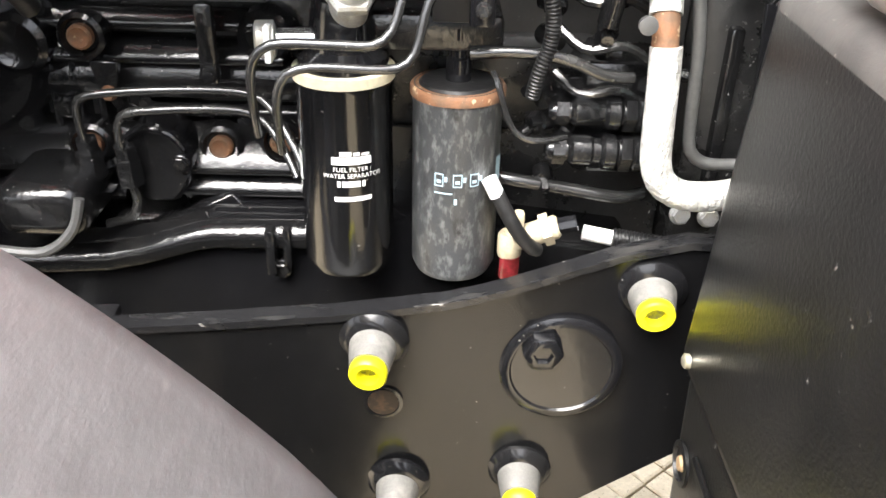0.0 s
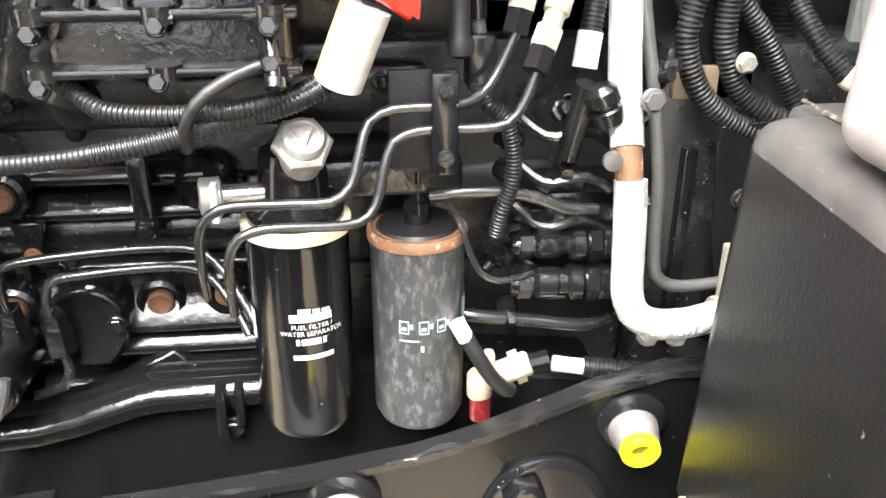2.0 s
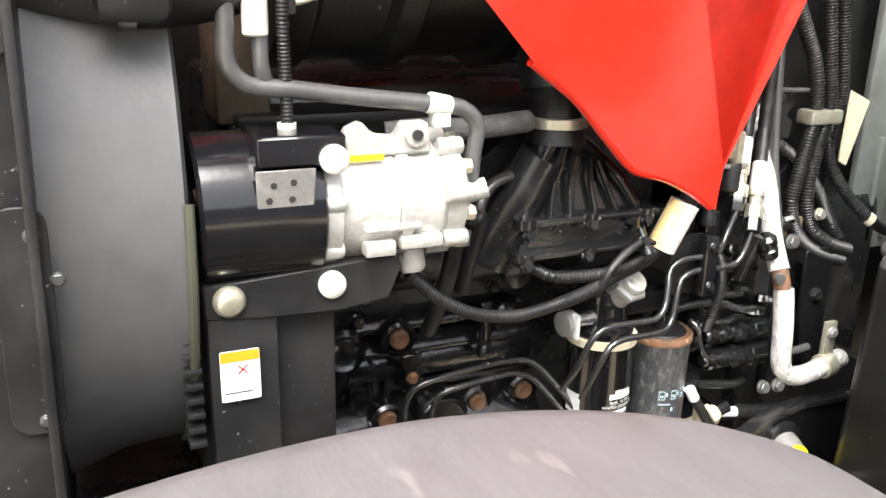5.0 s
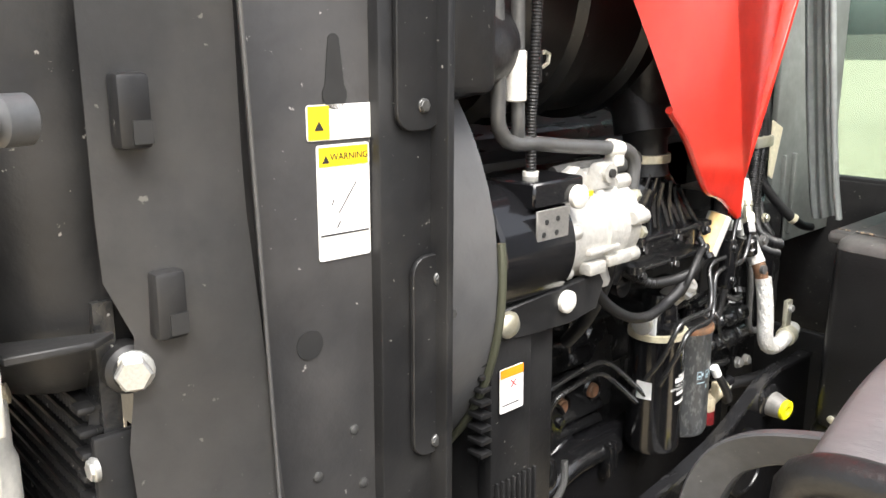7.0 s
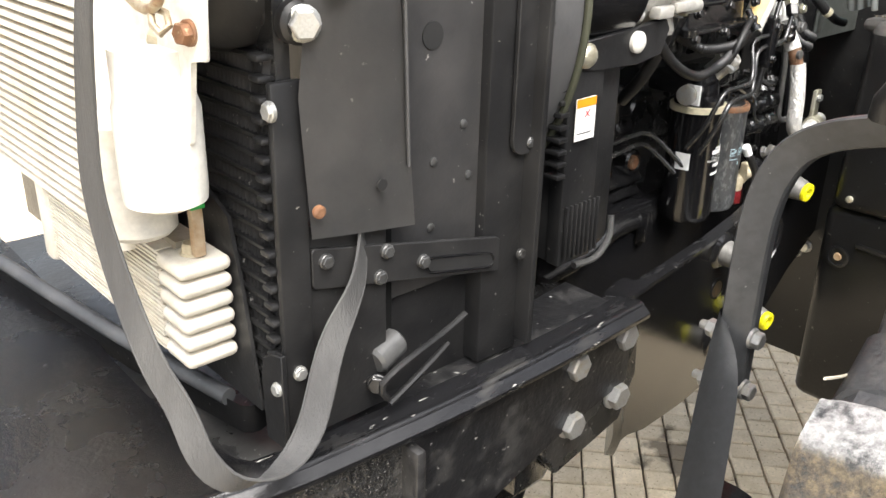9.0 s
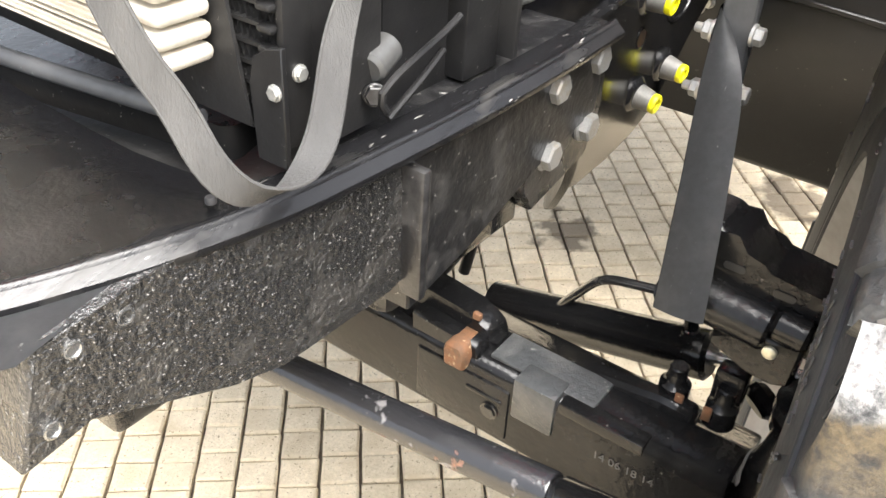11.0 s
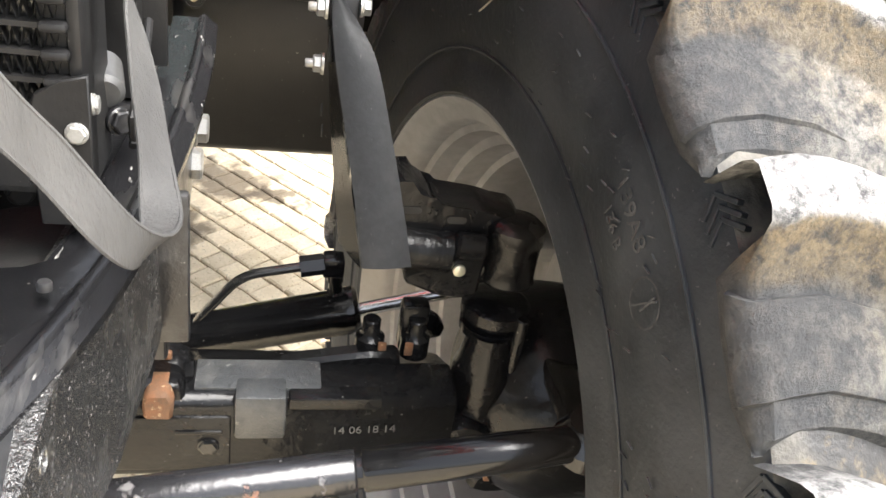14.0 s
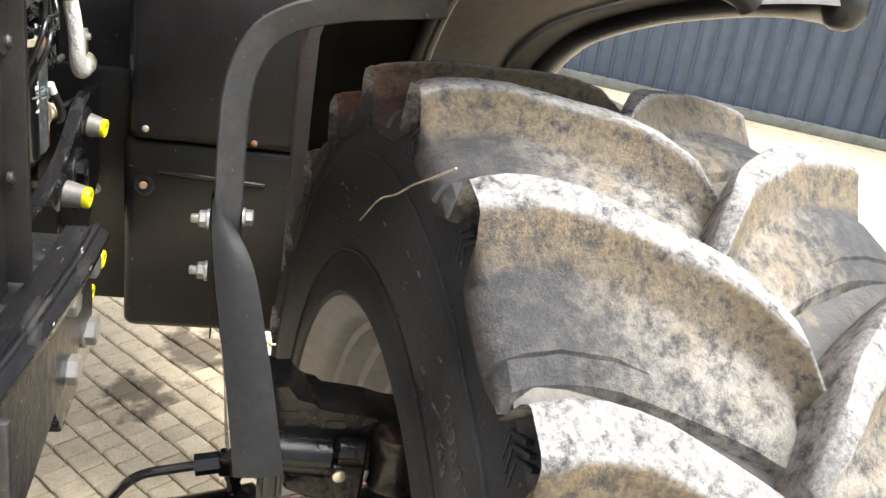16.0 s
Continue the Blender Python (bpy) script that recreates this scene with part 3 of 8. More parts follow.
add_box(bm, (-0.0008, -0.001, -0.018), (0.0008, 0.001, 0.018), 0, Matrix.Translation(ec + Vector((0, 0.002, 0))) @ Matrix.Rotation(radians(-50), 4, "Y"))
for j in range(3):
    add_box(bm, (-0.004, -0.001, -0.0009), (0.004, 0.001, 0.0009), 0, Matrix.Translation(ec + Vector((-0.008 + 0.004 * j, 0.002, 0.009 - 0.007 * j))) @ Matrix.Rotation(radians(60), 4, "Y"))
part("emblem", bm, EMBLEM, tyre, "round moulded mark", smooth=False)


def words(name, body, size, m, mat, parent, label="", extrude=0.0004):
    cu = bpy.data.curves.new(name, "FONT")
    cu.body, cu.size, cu.extrude, cu.align_x, cu.align_y = body, size, extrude, "CENTER", "CENTER"
    tmp = new(name, cu)
    me = bpy.data.meshes.new_from_object(tmp.evaluated_get(bpy.context.evaluated_depsgraph_get()))
    bpy.data.objects.remove(tmp)
    me.materials.clear()
    me.materials.append(mat)
    me.transform(m)
    ob = new(name, me)
    ob.parent = parent
    if label:
        ob["label"] = label
    return ob


for body, a, r, size in (("139A8", 122.8, 0.598, 0.027), ("136 B", 122.5, 0.567, 0.019)):
    c, d = math.cos(radians(a)), math.sin(radians(a))
    words("moulded_code", body, size, frame_of((r * c, 0.1925, r * d), (-d, 0, c), (c, 0, d)), EMBLEM, tyre, "worn moulded code")
bm = bmesh.new()
for k in range(70):
    a = radians(40 + 130 * random.random())
    r = random.uniform(0.51, 0.62)
    yy = 0.184 if r < 0.54 else 0.1925
    add_box(bm, (-0.005, -0.001, -0.0005), (0.005, 0.001, 0.0005), 0, Matrix.Translation((-0.0 + r * math.cos(a), yy + 0.001, r * math.sin(a))) @ Matrix.Rotation(random.uniform(-0.4, 0.4), 4, "Y"))
tagged(part("mould_stubble", bm, EMBLEM, tyre, "short pale mould vent stubs", smooth=False), kind="stuff")
# a dry straw caught on the tyre
straw = [(-0.748, 0.217, 1.377), (-0.828, 0.205, 1.433), (-0.88, 0.197, 1.455), (-0.936, 0.190, 1.484), (-1.0, 0.181, 1.513), (-1.059, 0.173, 1.541)]
tagged(part("straw", tube(straw, 0.0012, 5), material("dry_straw", (0.5, 0.46, 0.38), 0.8, second=(0.3, 0.27, 0.2), scale=40, low=0.4, high=0.6)), "thin dry straw stuck on the tyre shoulder", "straw")

rim = ring([(0.172, 0.450), (0.179, 0.446), (0.180, 0.442), (0.176, 0.438), (0.165, 0.432), (0.155, 0.415), (0.14, 0.408), (0.125, 0.408), (0.12, 0.398), (0.085, 0.394), (0.08, 0.380), (0.04, 0.376), (0.035, 0.366), (-0.02, 0.364), (-0.03, 0.372), (-0.20, 0.372), (-0.26, 0.40), (-0.30, 0.445), (-0.30, 0.455), (-0.27, 0.455), (-0.05, 0.39), (0.08, 0.40), (0.14, 0.44)],
           RIM, "rim", wheel, "dusty silver steel rim")
part("disc", lathe([(0.374, -0.150), (0.33, -0.145), (0.25, -0.10), (0.19, -0.085), (0.06, -0.085), (0.06, -0.105), (0.19, -0.105), (0.25, -0.12), (0.33, -0.165), (0.374, -0.17)], Matrix(((1, 0, 0, 0), (0, 0, 1, 0), (0, 1, 0, 0), (0, 0, 0, 1))), 64), RIM, wheel, "dished silver wheel disc")
for k in range(8):
    a = 2 * math.pi * k / 8 + 0.2
    p = Vector((0.34 * math.cos(a), -0.12, 0.34 * math.sin(a)))
    part("rim_lug", box((-0.03, -0.03, -0.018), (0.03, 0.035, 0.018), 0.006, Matrix.Translation(p) @ Matrix.Rotation(-a, 4, "Y")), RIM, wheel)
    bolt_part(wheel, p + Vector((0, 0.035, 0)), (0, 1, 0), 0.012, 0.012, ZINC, "wheel_bolt")

# ---- the fender over it ----
fender = thing("front_fender", "faded grey-black plastic fender over the front tyre", "fender")
FCX, FCZ = -0.80, 0.80


def between(a, table):
    """Steps smoothly along a table of (angle, value)."""
    if a <= table[0][0]:
        return table[0][1]
    for (a0, v0), (a1, v1) in zip(table, table[1:]):
        if a <= a1:
            return v0 + (v1 - v0) * (a - a0) / (a1 - a0)
    return table[-1][1]


CROWN = ((12, 0.965), (30, 0.980), (42, 0.997), (52, 1.002), (62, 0.999), (74, 0.998), (81, 0.996), (87, 0.992), (98, 0.986))
INNER = ((12, 0.305), (52, 0.305), (62, 0.285), (72, 0.258), (80, 0.240), (87, 0.222), (98, 0.19))
OUTER = ((12, -0.14), (52, -0.155), (57, -0.168), (61, -0.183), (67, -0.235), (74, -0.30), (82, -0.335), (88, -0.345), (90, -0.325), (92, -0.26), (98, -0.10))
SKIRT = ((12, 0.03), (55, 0.008), (63, 0.008), (70, 0.010), (77, 0.016), (85, 0.021), (98, 0.024))


def fender_row(a):
    """One cross-section of the fender, from the inner rim over the crown to the outer rim."""
    r, y, out, skirt = between(a, CROWN), between(a, INNER), between(a, OUTER), between(a, SKIRT)
    prof = [(y - 0.004, r - 0.045), (y, r - 0.035), (y - 0.002, r - 0.020), (y - 0.012, r - 0.009), (y - 0.035, r - 0.002), (y - 0.08, r), (0.05, r + 0.004), (0.05 + 0.55 * (out - 0.05), r + 0.004), (out + 0.06, r), (out + 0.03, r - skirt * 0.25), (out + 0.009, r - skirt * 0.6), (out, r - skirt)]
    return [Vector((FCX + q * math.cos(radians(a)), yy, FCZ + q * math.sin(radians(a)))) for yy, q in prof]


bm = bmesh.new()
prev = None
for i in range(57):
    row = [bm.verts.new(p) for p in fender_row(12 + 84 * i / 56)]
    if prev:
        for j in range(len(row) - 1):
            bm.faces.new((prev[j], prev[j + 1], row[j + 1], row[j]))
    prev = row
bmesh.ops.solidify(bm, geom=bm.faces[:], thickness=0.005)
part("shell", bm, FENDER, fender, angle=60)


def lining(y0, y1, deep):
    """A strip of the fender's inside, between two widths given for each angle."""
    bm = bmesh.new()
    prev = None
    for i in range(43):
        a = 12.5 + 83 * i / 42
        row = []
        for k in range(6):
            y = y0(a) + (y1(a) - y0(a)) * k / 5
            q = between(a, CROWN) - deep
            row.append(bm.verts.new((FCX + q * math.cos(radians(a)), y, FCZ + q * math.sin(radians(a)))))
        if prev:
            for p in range(5):
                bm.faces.new((prev[p], prev[p + 1], row[p + 1], row[p]))
        prev = row
    bmesh.ops.solidify(bm, geom=bm.faces[:], thickness=0.002)
    return bm


part("liner", lining(lambda a: between(a, INNER) - 0.035, lambda a: 0.085, 0.012), LINER, fender, "matt black inside", angle=60)
# beige strip paints the ground's bounce light on the fender's inside
part("under_plate", lining(lambda a: 0.085, lambda a: between(a, OUTER) + 0.075, 0.010), material("ground_lit_underside", (0.36, 0.33, 0.28), 0.6, second=(0.43, 0.40, 0.35), scale=7, low=0.4, high=0.7, bump=0.001, bump_scale=60), fender, "dusty beige underside", angle=60)
part("edge_band", lining(lambda a: between(a, OUTER) + 0.080, lambda a: between(a, OUTER) + 0.004, 0.016), PLASTIC, fender, "black inner band of the rim", angle=60)
part("edge_roll", tube([fender_row(12 + 77 * k / 24)[-1] + Vector((0.002, 0, 0)) for k in range(25)], 0.027, 14), PLASTIC, fender, "rolled black outer edge")
part("edge_end", lathe([(0.008, -0.030), (0.020, -0.024), (0.0285, -0.008), (0.0285, 0.008), (0.020, 0.024), (0.008, 0.030)], Matrix.Translation(fender_row(89)[-1]), 16), PLASTIC, fender, "rounded rim end")
rib_line = [(a, between(a, CROWN) - 0.018) for a in range(20, 95, 5)]
part("under_rib", tube([(FCX + q * math.cos(radians(a)), 0.092, FCZ + q * math.sin(radians(a))) for a, q in rib_line], 0.013, 10), PLASTIC, fender, "black lengthwise rib")
part("under_strip", tube([(FCX + (q + 0.004) * math.cos(radians(a)), 0.070, FCZ + (q + 0.004) * math.sin(radians(a))) for a, q in rib_line], 0.008, 8), GREYCOVER, fender, "pale beading")
part("front_roll", tube([p + (Vector((FCX, p.y, FCZ)) - p).normalized() * 0.004 for p in fender_row(96)[1:]], 0.014, 12), PLASTIC, fender, "rolled black front edge")

# ---- its bracket ----
bracket = thing("fender_bracket", "bent dark steel bracket that carries the fender", "bracket")
path = [(0.380, 1.31), (0.380, 1.49), (0.377, 1.54), (0.368, 1.58), (0.350, 1.614), (0.318, 1.638), (0.265, 1.656), (0.20, 1.668), (0.13, 1.678)]
line = resample(spline([(-0.70, y, z) for y, z in path], 0.01), 0.012)
bm = bmesh.new()
prev = None
for i, c in enumerate(line):
    t = (line[min(i + 1, len(line) - 1)] - line[max(i - 1, 0)]).normalized()
    nrm = Vector((0, t.z, -t.y))
    w = 0.0175
    row = [bm.verts.new(c + nrm * s * w + Vector((dx - 0.008 * s, 0, 0))) for s, dx in ((-1, -0.004), (-0.88, -0.007), (0.88, -0.007), (1, -0.004), (1, 0.007), (-1, 0.007))]
    if prev:
        for j in range(6):
            bm.faces.new((prev[j], prev[(j + 1) % 6], row[(j + 1) % 6], row[j]))
    else:
        bm.faces.new(row)
    prev = row
bm.faces.new(prev[::-1])
part("upper_bar", bm, BRACKET, bracket, "bent grey-black flat bar", angle=25)
# the flared lower plate, folded along its inner edge into a glossy web
inner_edge = [(-0.716, 0.399, 1.408), (-0.728, 0.398, 1.375), (-0.755, 0.390, 1.320), (-0.80, 0.372, 1.235), (-0.845, 0.356, 1.155), (-0.875, 0.346, 1.100)]
outer_edge = [(-0.716, 0.388, 1.396), (-0.728, 0.364, 1.366), (-0.752, 0.343, 1.335), (-0.80, 0.318, 1.250), (-0.845, 0.298, 1.168), (-0.877, 0.285, 1.106)]
a, b = resample(spline(inner_edge, 0.004), 0.012), resample(spline(outer_edge, 0.004), 0.012)
n = min(len(a), len(b))
bm = bmesh.new()
rows = []
for i in range(n):
    p, q = a[round(i * (len(a) - 1) / (n - 1))], b[round(i * (len(b) - 1) / (n - 1))]
    rows.append([bm.verts.new(p.lerp(q, k / 6) + Vector((-0.004 * math.sin(math.pi * k / 6), 0, 0))) for k in range(7)])
for p, q in zip(rows, rows[1:]):
    for j in range(6):
        bm.faces.new((p[j], p[j + 1], q[j + 1], q[j]))
bmesh.ops.solidify(bm, geom=bm.faces[:], thickness=0.007)
part("flared_plate", bm, BRACKET, bracket, "flared satin-grey front plate", angle=50)
bm = bmesh.new()
edge_b = [(-0.668, 0.401, 1.412), (-0.664, 0.401, 1.375), (-0.660, 0.396, 1.320), (-0.660, 0.388, 1.235), (-0.672, 0.378, 1.155), (-0.74, 0.366, 1.060)]
va, vb = [bm.verts.new(Vector(p) + Vector((0.004, 0.002, 0))) for p in inner_edge], [bm.verts.new(p) for p in edge_b]
for i in range(5):
    bm.faces.new((va[i], va[i + 1], vb[i + 1], vb[i]))
bmesh.ops.solidify(bm, geom=bm.faces[:], thickness=0.008)
part("web", bm, GLOSS, bracket, "glossy black side web")
for z in (1.376, 1.304):
    bolt_part(bracket, (-0.706, 0.404, z), (0, 1, 0), 0.0115, 0.012, ZINC, "bolt", "zinc bolt head")
    part("bolt_end", lathe([(0.006, 0), (0.006, 0.010), (0.005, 0.012)], along((-0.706, 0.414, z), (-0.706, 1, z)), 12), ZINC, bracket, "zinc thread end")
    bolt_part(bracket, (-0.700, 0.360, z + 0.004), (0, -1, 0), 0.011, 0.012, ZINC, "nut", "zinc nut")
for x, y, z in ((-0.690, 0.3985, 1.235), (-0.690, 0.396, 1.205)):
    part("web_hole", lathe([(0.009, 0), (0.009, 0.0015)], along((x, y, z), (x, y + 1, z)), 16), DARKINK, bracket, "dark drilled hole")

# ---- the front axle ----
GREASY = material("greasy_worn_grey_black", (0.055, 0.058, 0.060), 0.34, second=(0.10, 0.10, 0.098), scale=22, low=0.45, high=0.7, rough2=0.5, bump=0.003, bump_scale=70, third=(0.24, 0.235, 0.22), third_scale=60, third_low=0.64, third_high=0.70)
axle = thing("front_axle", "glossy black front axle beam with rusty marks", "axle")
m = Matrix(((1, 0, 0, 0), (0, 0, -1, 1.9), (0, 1, 0, 0), (0, 0, 0, 1)))
beam = [(-0.910, 0.79), (-0.910, 0.906), (-0.902, 0.918), (-0.885, 0.921), (-0.832, 0.921), (-0.80, 0.893), (-0.75, 0.872), (-0.73, 0.86), (-0.73, 0.80), (-0.75, 0.775), (-0.895, 0.775)]
part("beam", prism(beam, 1.70, m, 0.004), AXLE, axle, "glossy black cast beam")
part("top_face", box((-0.892, 0.385, 0.918), (-0.833, 0.548, 0.9245), 0.002), GREASY, axle, "greasy grey machined top")
part("front_lip", box((-0.9135, 0.305, 0.905), (-0.885, 0.427, 0.9235), 0.003), AXLE, axle, "raised front edge")
part("pad", box((-0.9155, 0.430, 0.855), (-0.872, 0.496, 0.9265), 0.005), GREASY, axle, "machined pad on the beam")
part("front_step", box((-0.9145, 0.500, 0.80), (-0.885, 0.66, 0.893), 0.004), AXLE, axle, "stepped cast face")
part("cast_rib", box((-0.918, 0.51, 0.866), (-0.90, 0.570, 0.872), 0.002), AXLE, axle)
bolt_part(axle, (-0.916, 0.528, 0.845), (-1, 0, 0), 0.012, 0.006, ENGINE, "plug", "black hexagon plug")
part("stop", prism([(0.572, 0.897), (0.606, 0.897), (0.608, 0.925), (0.602, 0.940), (0.576, 0.940), (0.570, 0.925)], 0.05, front_frame(-0.925), 0.004), RUST, axle, "rust-brown stop block")
part("saddle", prism([(0.548, 0.905), (0.553, 0.945), (0.562, 0.957), (0.60, 0.965), (0.66, 0.971), (0.98, 0.975), (1.02, 0.905)], 0.045, front_frame(-0.88), 0.008), AXLE, axle, "ribbed cast centre saddle")
part("saddle_step", prism([(0.556, 0.905), (0.562, 0.938), (0.68, 0.944), (0.68, 0.905)], 0.03, front_frame(-0.905), 0.005), AXLE, axle)
part("rust_patch", box((-0.884, 0.575, 0.962), (-0.876, 0.588, 0.9735), 0.002), RUST, axle, "rust streak")
part("rear_ridge", prism([(0.27, 0.905), (0.275, 0.938), (0.32, 0.940), (0.42, 0.924), (0.46, 0.905)], 0.03, front_frame(-0.838), 0.006), AXLE, axle, "sloping cast ridge")
part("kingpin_housing", lathe([(0.040, -0.02), (0.053, 0.0), (0.056, 0.03), (0.048, 0.055), (0.043, 0.080), (0.046, 0.10), (0.045, 0.125), (0.036, 0.155), (0.031, 0.19)], Matrix.Translation((-0.838, 0.152, 0.795)), 40), AXLE, axle, "rounded glossy kingpin housing")
part("housing_cheek", lathe([(0.018, 0), (0.042, 0.006), (0.047, 0.02), (0.047, 0.05)], along((-0.905, 0.178, 0.815), (-0.80, 0.178, 0.815)), 32), AXLE, axle, "rounded cast cheek")
part("housing_cheek", lathe([(0.018, 0), (0.036, 0.006), (0.040, 0.02), (0.040, 0.05)], along((-0.90, 0.112, 0.815), (-0.80, 0.112, 0.815)), 32), AXLE, axle)
part("housing_cap", lathe([(0.014, 0), (0.030, 0.004), (0.034, 0.014), (0.034, 0.04)], along((-0.885, 0.092, 0.885), (-0.80, 0.10, 0.885)), 28), LINER, axle, "dull round plug")
part("collar", lathe([(0.045, 0), (0.047, 0.003), (0.047, 0.016), (0.038, 0.018), (0.038, 0.028), (0.049, 0.030), (0.049, 0.046), (0.042, 0.050)], Matrix.Translation((-0.815, 0.145, 0.972)), 36), AXLE, axle, "ringed kingpin collar")
part("collar_screw", rod((-0.858, 0.118, 0.93), (-0.858, 0.116, 1.02), 0.010, n=12, bevel=0.002), AXLE, axle)
part("swivel_arm", prism([(0.36, 1.150), (0.36, 1.205), (0.318, 1.207), (0.303, 1.203), (0.290, 1.192), (0.270, 1.187), (0.257, 1.170), (0.246, 1.160), (0.186, 1.160), (0.135, 1.153), (0.108, 1.10), (0.108, 1.07), (0.20, 1.07), (0.26, 1.10)], 0.075, front_frame(-0.815), 0.007), AXLE, axle, "black cast swivel arm")
for y, z, w in ((0.283, 1.158, 0.013), (0.222, 1.146, 0.013)):
    part("arm_slot", prism(rounded(y - w, z - 0.005, y + w, z + 0.005, 0.0048), 0.001, front_frame(-0.8165)), DARKINK, axle, "dark slot in the casting")
part("arm_cylinder", rod((-0.822, 0.315, 1.108), (-0.822, 0.222, 1.102), 0.029, n=32, bevel=0.005), AXLE, axle, "horizontal cast cylinder")
part("arm_cylinder", rod((-0.826, 0.222, 1.116), (-0.826, 0.180, 1.113), 0.020, n=24, bevel=0.005), AXLE, axle)
part("arm_lug", prism([(0.285, 1.075), (0.285, 1.060), (0.235, 1.040), (0.205, 1.036), (0.182, 1.045), (0.180, 1.105), (0.235, 1.10)], 0.035, front_frame(-0.840), 0.005), AXLE, axle, "black pierced lug")
part("grease_pin", lathe([(0.0085, 0), (0.0085, 0.004), (0.006, 0.0055)], along((-0.840, 0.214, 1.085), (-1, 0.214, 1.085)), 18), NICKEL, axle, "pale brassy pin end")
part("swivel_cap", lathe([(0.036, 0), (0.038, 0.004), (0.036, 0.012), (0.037, 0.060), (0.040, 0.066), (0.038, 0.085), (0.028, 0.094), (0.010, 0.096)], Matrix.Translation((-0.815, 0.138, 1.058)), 32), AXLE, axle, "round black swivel cap")
part("hub", lathe([(0.10, 0), (0.12, 0.02), (0.15, 0.05), (0.17, 0.10), (0.17, 0.20), (0.12, 0.22)], along((-0.78, 0.155, 0.84), (-0.78, -0.12, 0.82)), 40), AXLE, axle, "black hub casing")
part("lower_pivot", prism([(0.145, 0.735), (0.150, 0.705), (0.12, 0.695), (0.02, 0.70), (-0.02, 0.72), (-0.02, 0.76), (0.10, 0.765)], 0.13, front_frame(-0.875), 0.010), AXLE, axle, "oily lower pivot with rust")
part("rust_patch", box((-0.8785, 0.088, 0.728), (-0.870, 0.128, 0.748), 0.004), RUST, axle, "rust patch")
for yy, rusty in ((0.315, 0.300), (0.250, 0.262)):
    part("cap_screw", lathe([(0.021, 0), (0.021, 0.030), (0.016, 0.034), (0.013, 0.038), (0.013, 0.058), (0.011, 0.060)], Matrix.Translation((-0.805, yy, 0.918)), 20), AXLE, axle)
    part("rust_stain", box((-0.829, rusty - 0.006, 0.93), (-0.824, rusty + 0.006, 0.952), 0.002), RUST, axle, "rust stain")
part("lock_tab", box((-0.80, 0.232, 0.915), (-0.77, 0.272, 0.995), 0.006), AXLE, axle)
words("cast_number", "14 06 18 14", 0.018, frame_of((-0.9115, 0.325, 0.868), (0, -1, 0.05), (0, 0, 1)), EMBLEM, axle, "raised cast date")

ram = thing("steering_cylinder", "glossy black steering cylinder with chromed rod", "cylinder")
axis0, axis1 = Vector((-0.645, 0.70, 0.786)), Vector((-0.645, 0.312, 0.880))
part("barrel", lathe([(0.020, 0), (0.037, 0.008), (0.038, 0.360), (0.0392, 0.362), (0.0392, 0.392), (0.031, 0.399)], along(axis0, axis1), 40), ENGINE, ram)
part("piston_rod", rod((-0.645, 0.315, 0.876), (-0.655, 0.10, 0.945), 0.0115, n=18), STEEL, ram, "bright chromed rod")
part("port", lathe([(0.014, 0), (0.014, 0.018), (0.011, 0.020), (0.011, 0.040), (0.014, 0.042), (0.014, 0.060)], along((-0.645, 0.352, 0.895), (-0.652, 0.358, 0.975)), 12), GLOSS, ram, "black stepped port")
part("elbow", box((-0.672, 0.344, 0.952), (-0.640, 0.378, 0.986), 0.005), GLOSS, ram, "black elbow fitting")
part("union_nut", rod((-0.658, 0.376, 0.971), (-0.661, 0.412, 0.966), 0.0165, n=6), GLOSS, ram)
part("feed_pipe", tube([(-0.661, 0.41, 0.966), (-0.662, 0.45, 0.958), (-0.662, 0.482, 0.950), (-0.660, 0.505, 0.935), (-0.655, 0.535, 0.895), (-0.652, 0.565, 0.850), (-0.65, 0.58, 0.82)], 0.0075, 12), PIPE, ram, "thin black oil pipe")
part("rod_eye", lathe([(0.03, -0.02), (0.034, -0.01), (0.034, 0.012), (0.028, 0.02)], Matrix.Translation((-0.655, 0.105, 0.944)), 20), ENGINE, ram)
part("rod_boot", lathe([(0.020, 0), (0.028, 0.008), (0.028, 0.020), (0.018, 0.030)], along((-0.735, 0.225, 0.905), (-0.70, 0.20, 0.93)), 20), AXLE, ram, "dark round joint")

tie = thing("tie_rod", "black tie rod with worn rusty patches", "tie rod")
part("tube", lathe([(0.022, 0), (0.0255, 0.004), (0.0255, 0.600), (0.024, 0.603)], along((-1.055, 0.948, 0.846), (-1.055, 0.353, 0.940)), 32), material("worn_black_tube", (0.02, 0.02, 0.022), 0.2, second=(0.28, 0.12, 0.07), scale=16, low=0.64, high=0.69, rough2=0.7, bump=0.001, bump_scale=60, third=(0.2, 0.19, 0.19), third_scale=26, third_low=0.62, third_high=0.68, ior=1.7), tie)
part("collar", rod((-1.055, 0.352, 0.940), (-1.055, 0.345, 0.941), 0.021), GLOSS, tie)
part("end", lathe([(0.023, 0), (0.0255, 0.003), (0.0245, 0.18), (0.022, 0.26)], along((-1.055, 0.345, 0.941), (-1.055, 0.085, 0.982)), 32), GLOSS, tie, "glossy black rod end")
part("ball_joint", lathe([(0.02, 0), (0.04, 0.01), (0.045, 0.035), (0.03, 0.06)], Matrix.Translation((-1.045, 0.07, 0.945)), 20), ENGINE, tie)
part("steering_arm", box((-1.06, 0.02, 0.93), (-0.83, 0.08, 0.965), 0.01), ENGINE, tie)

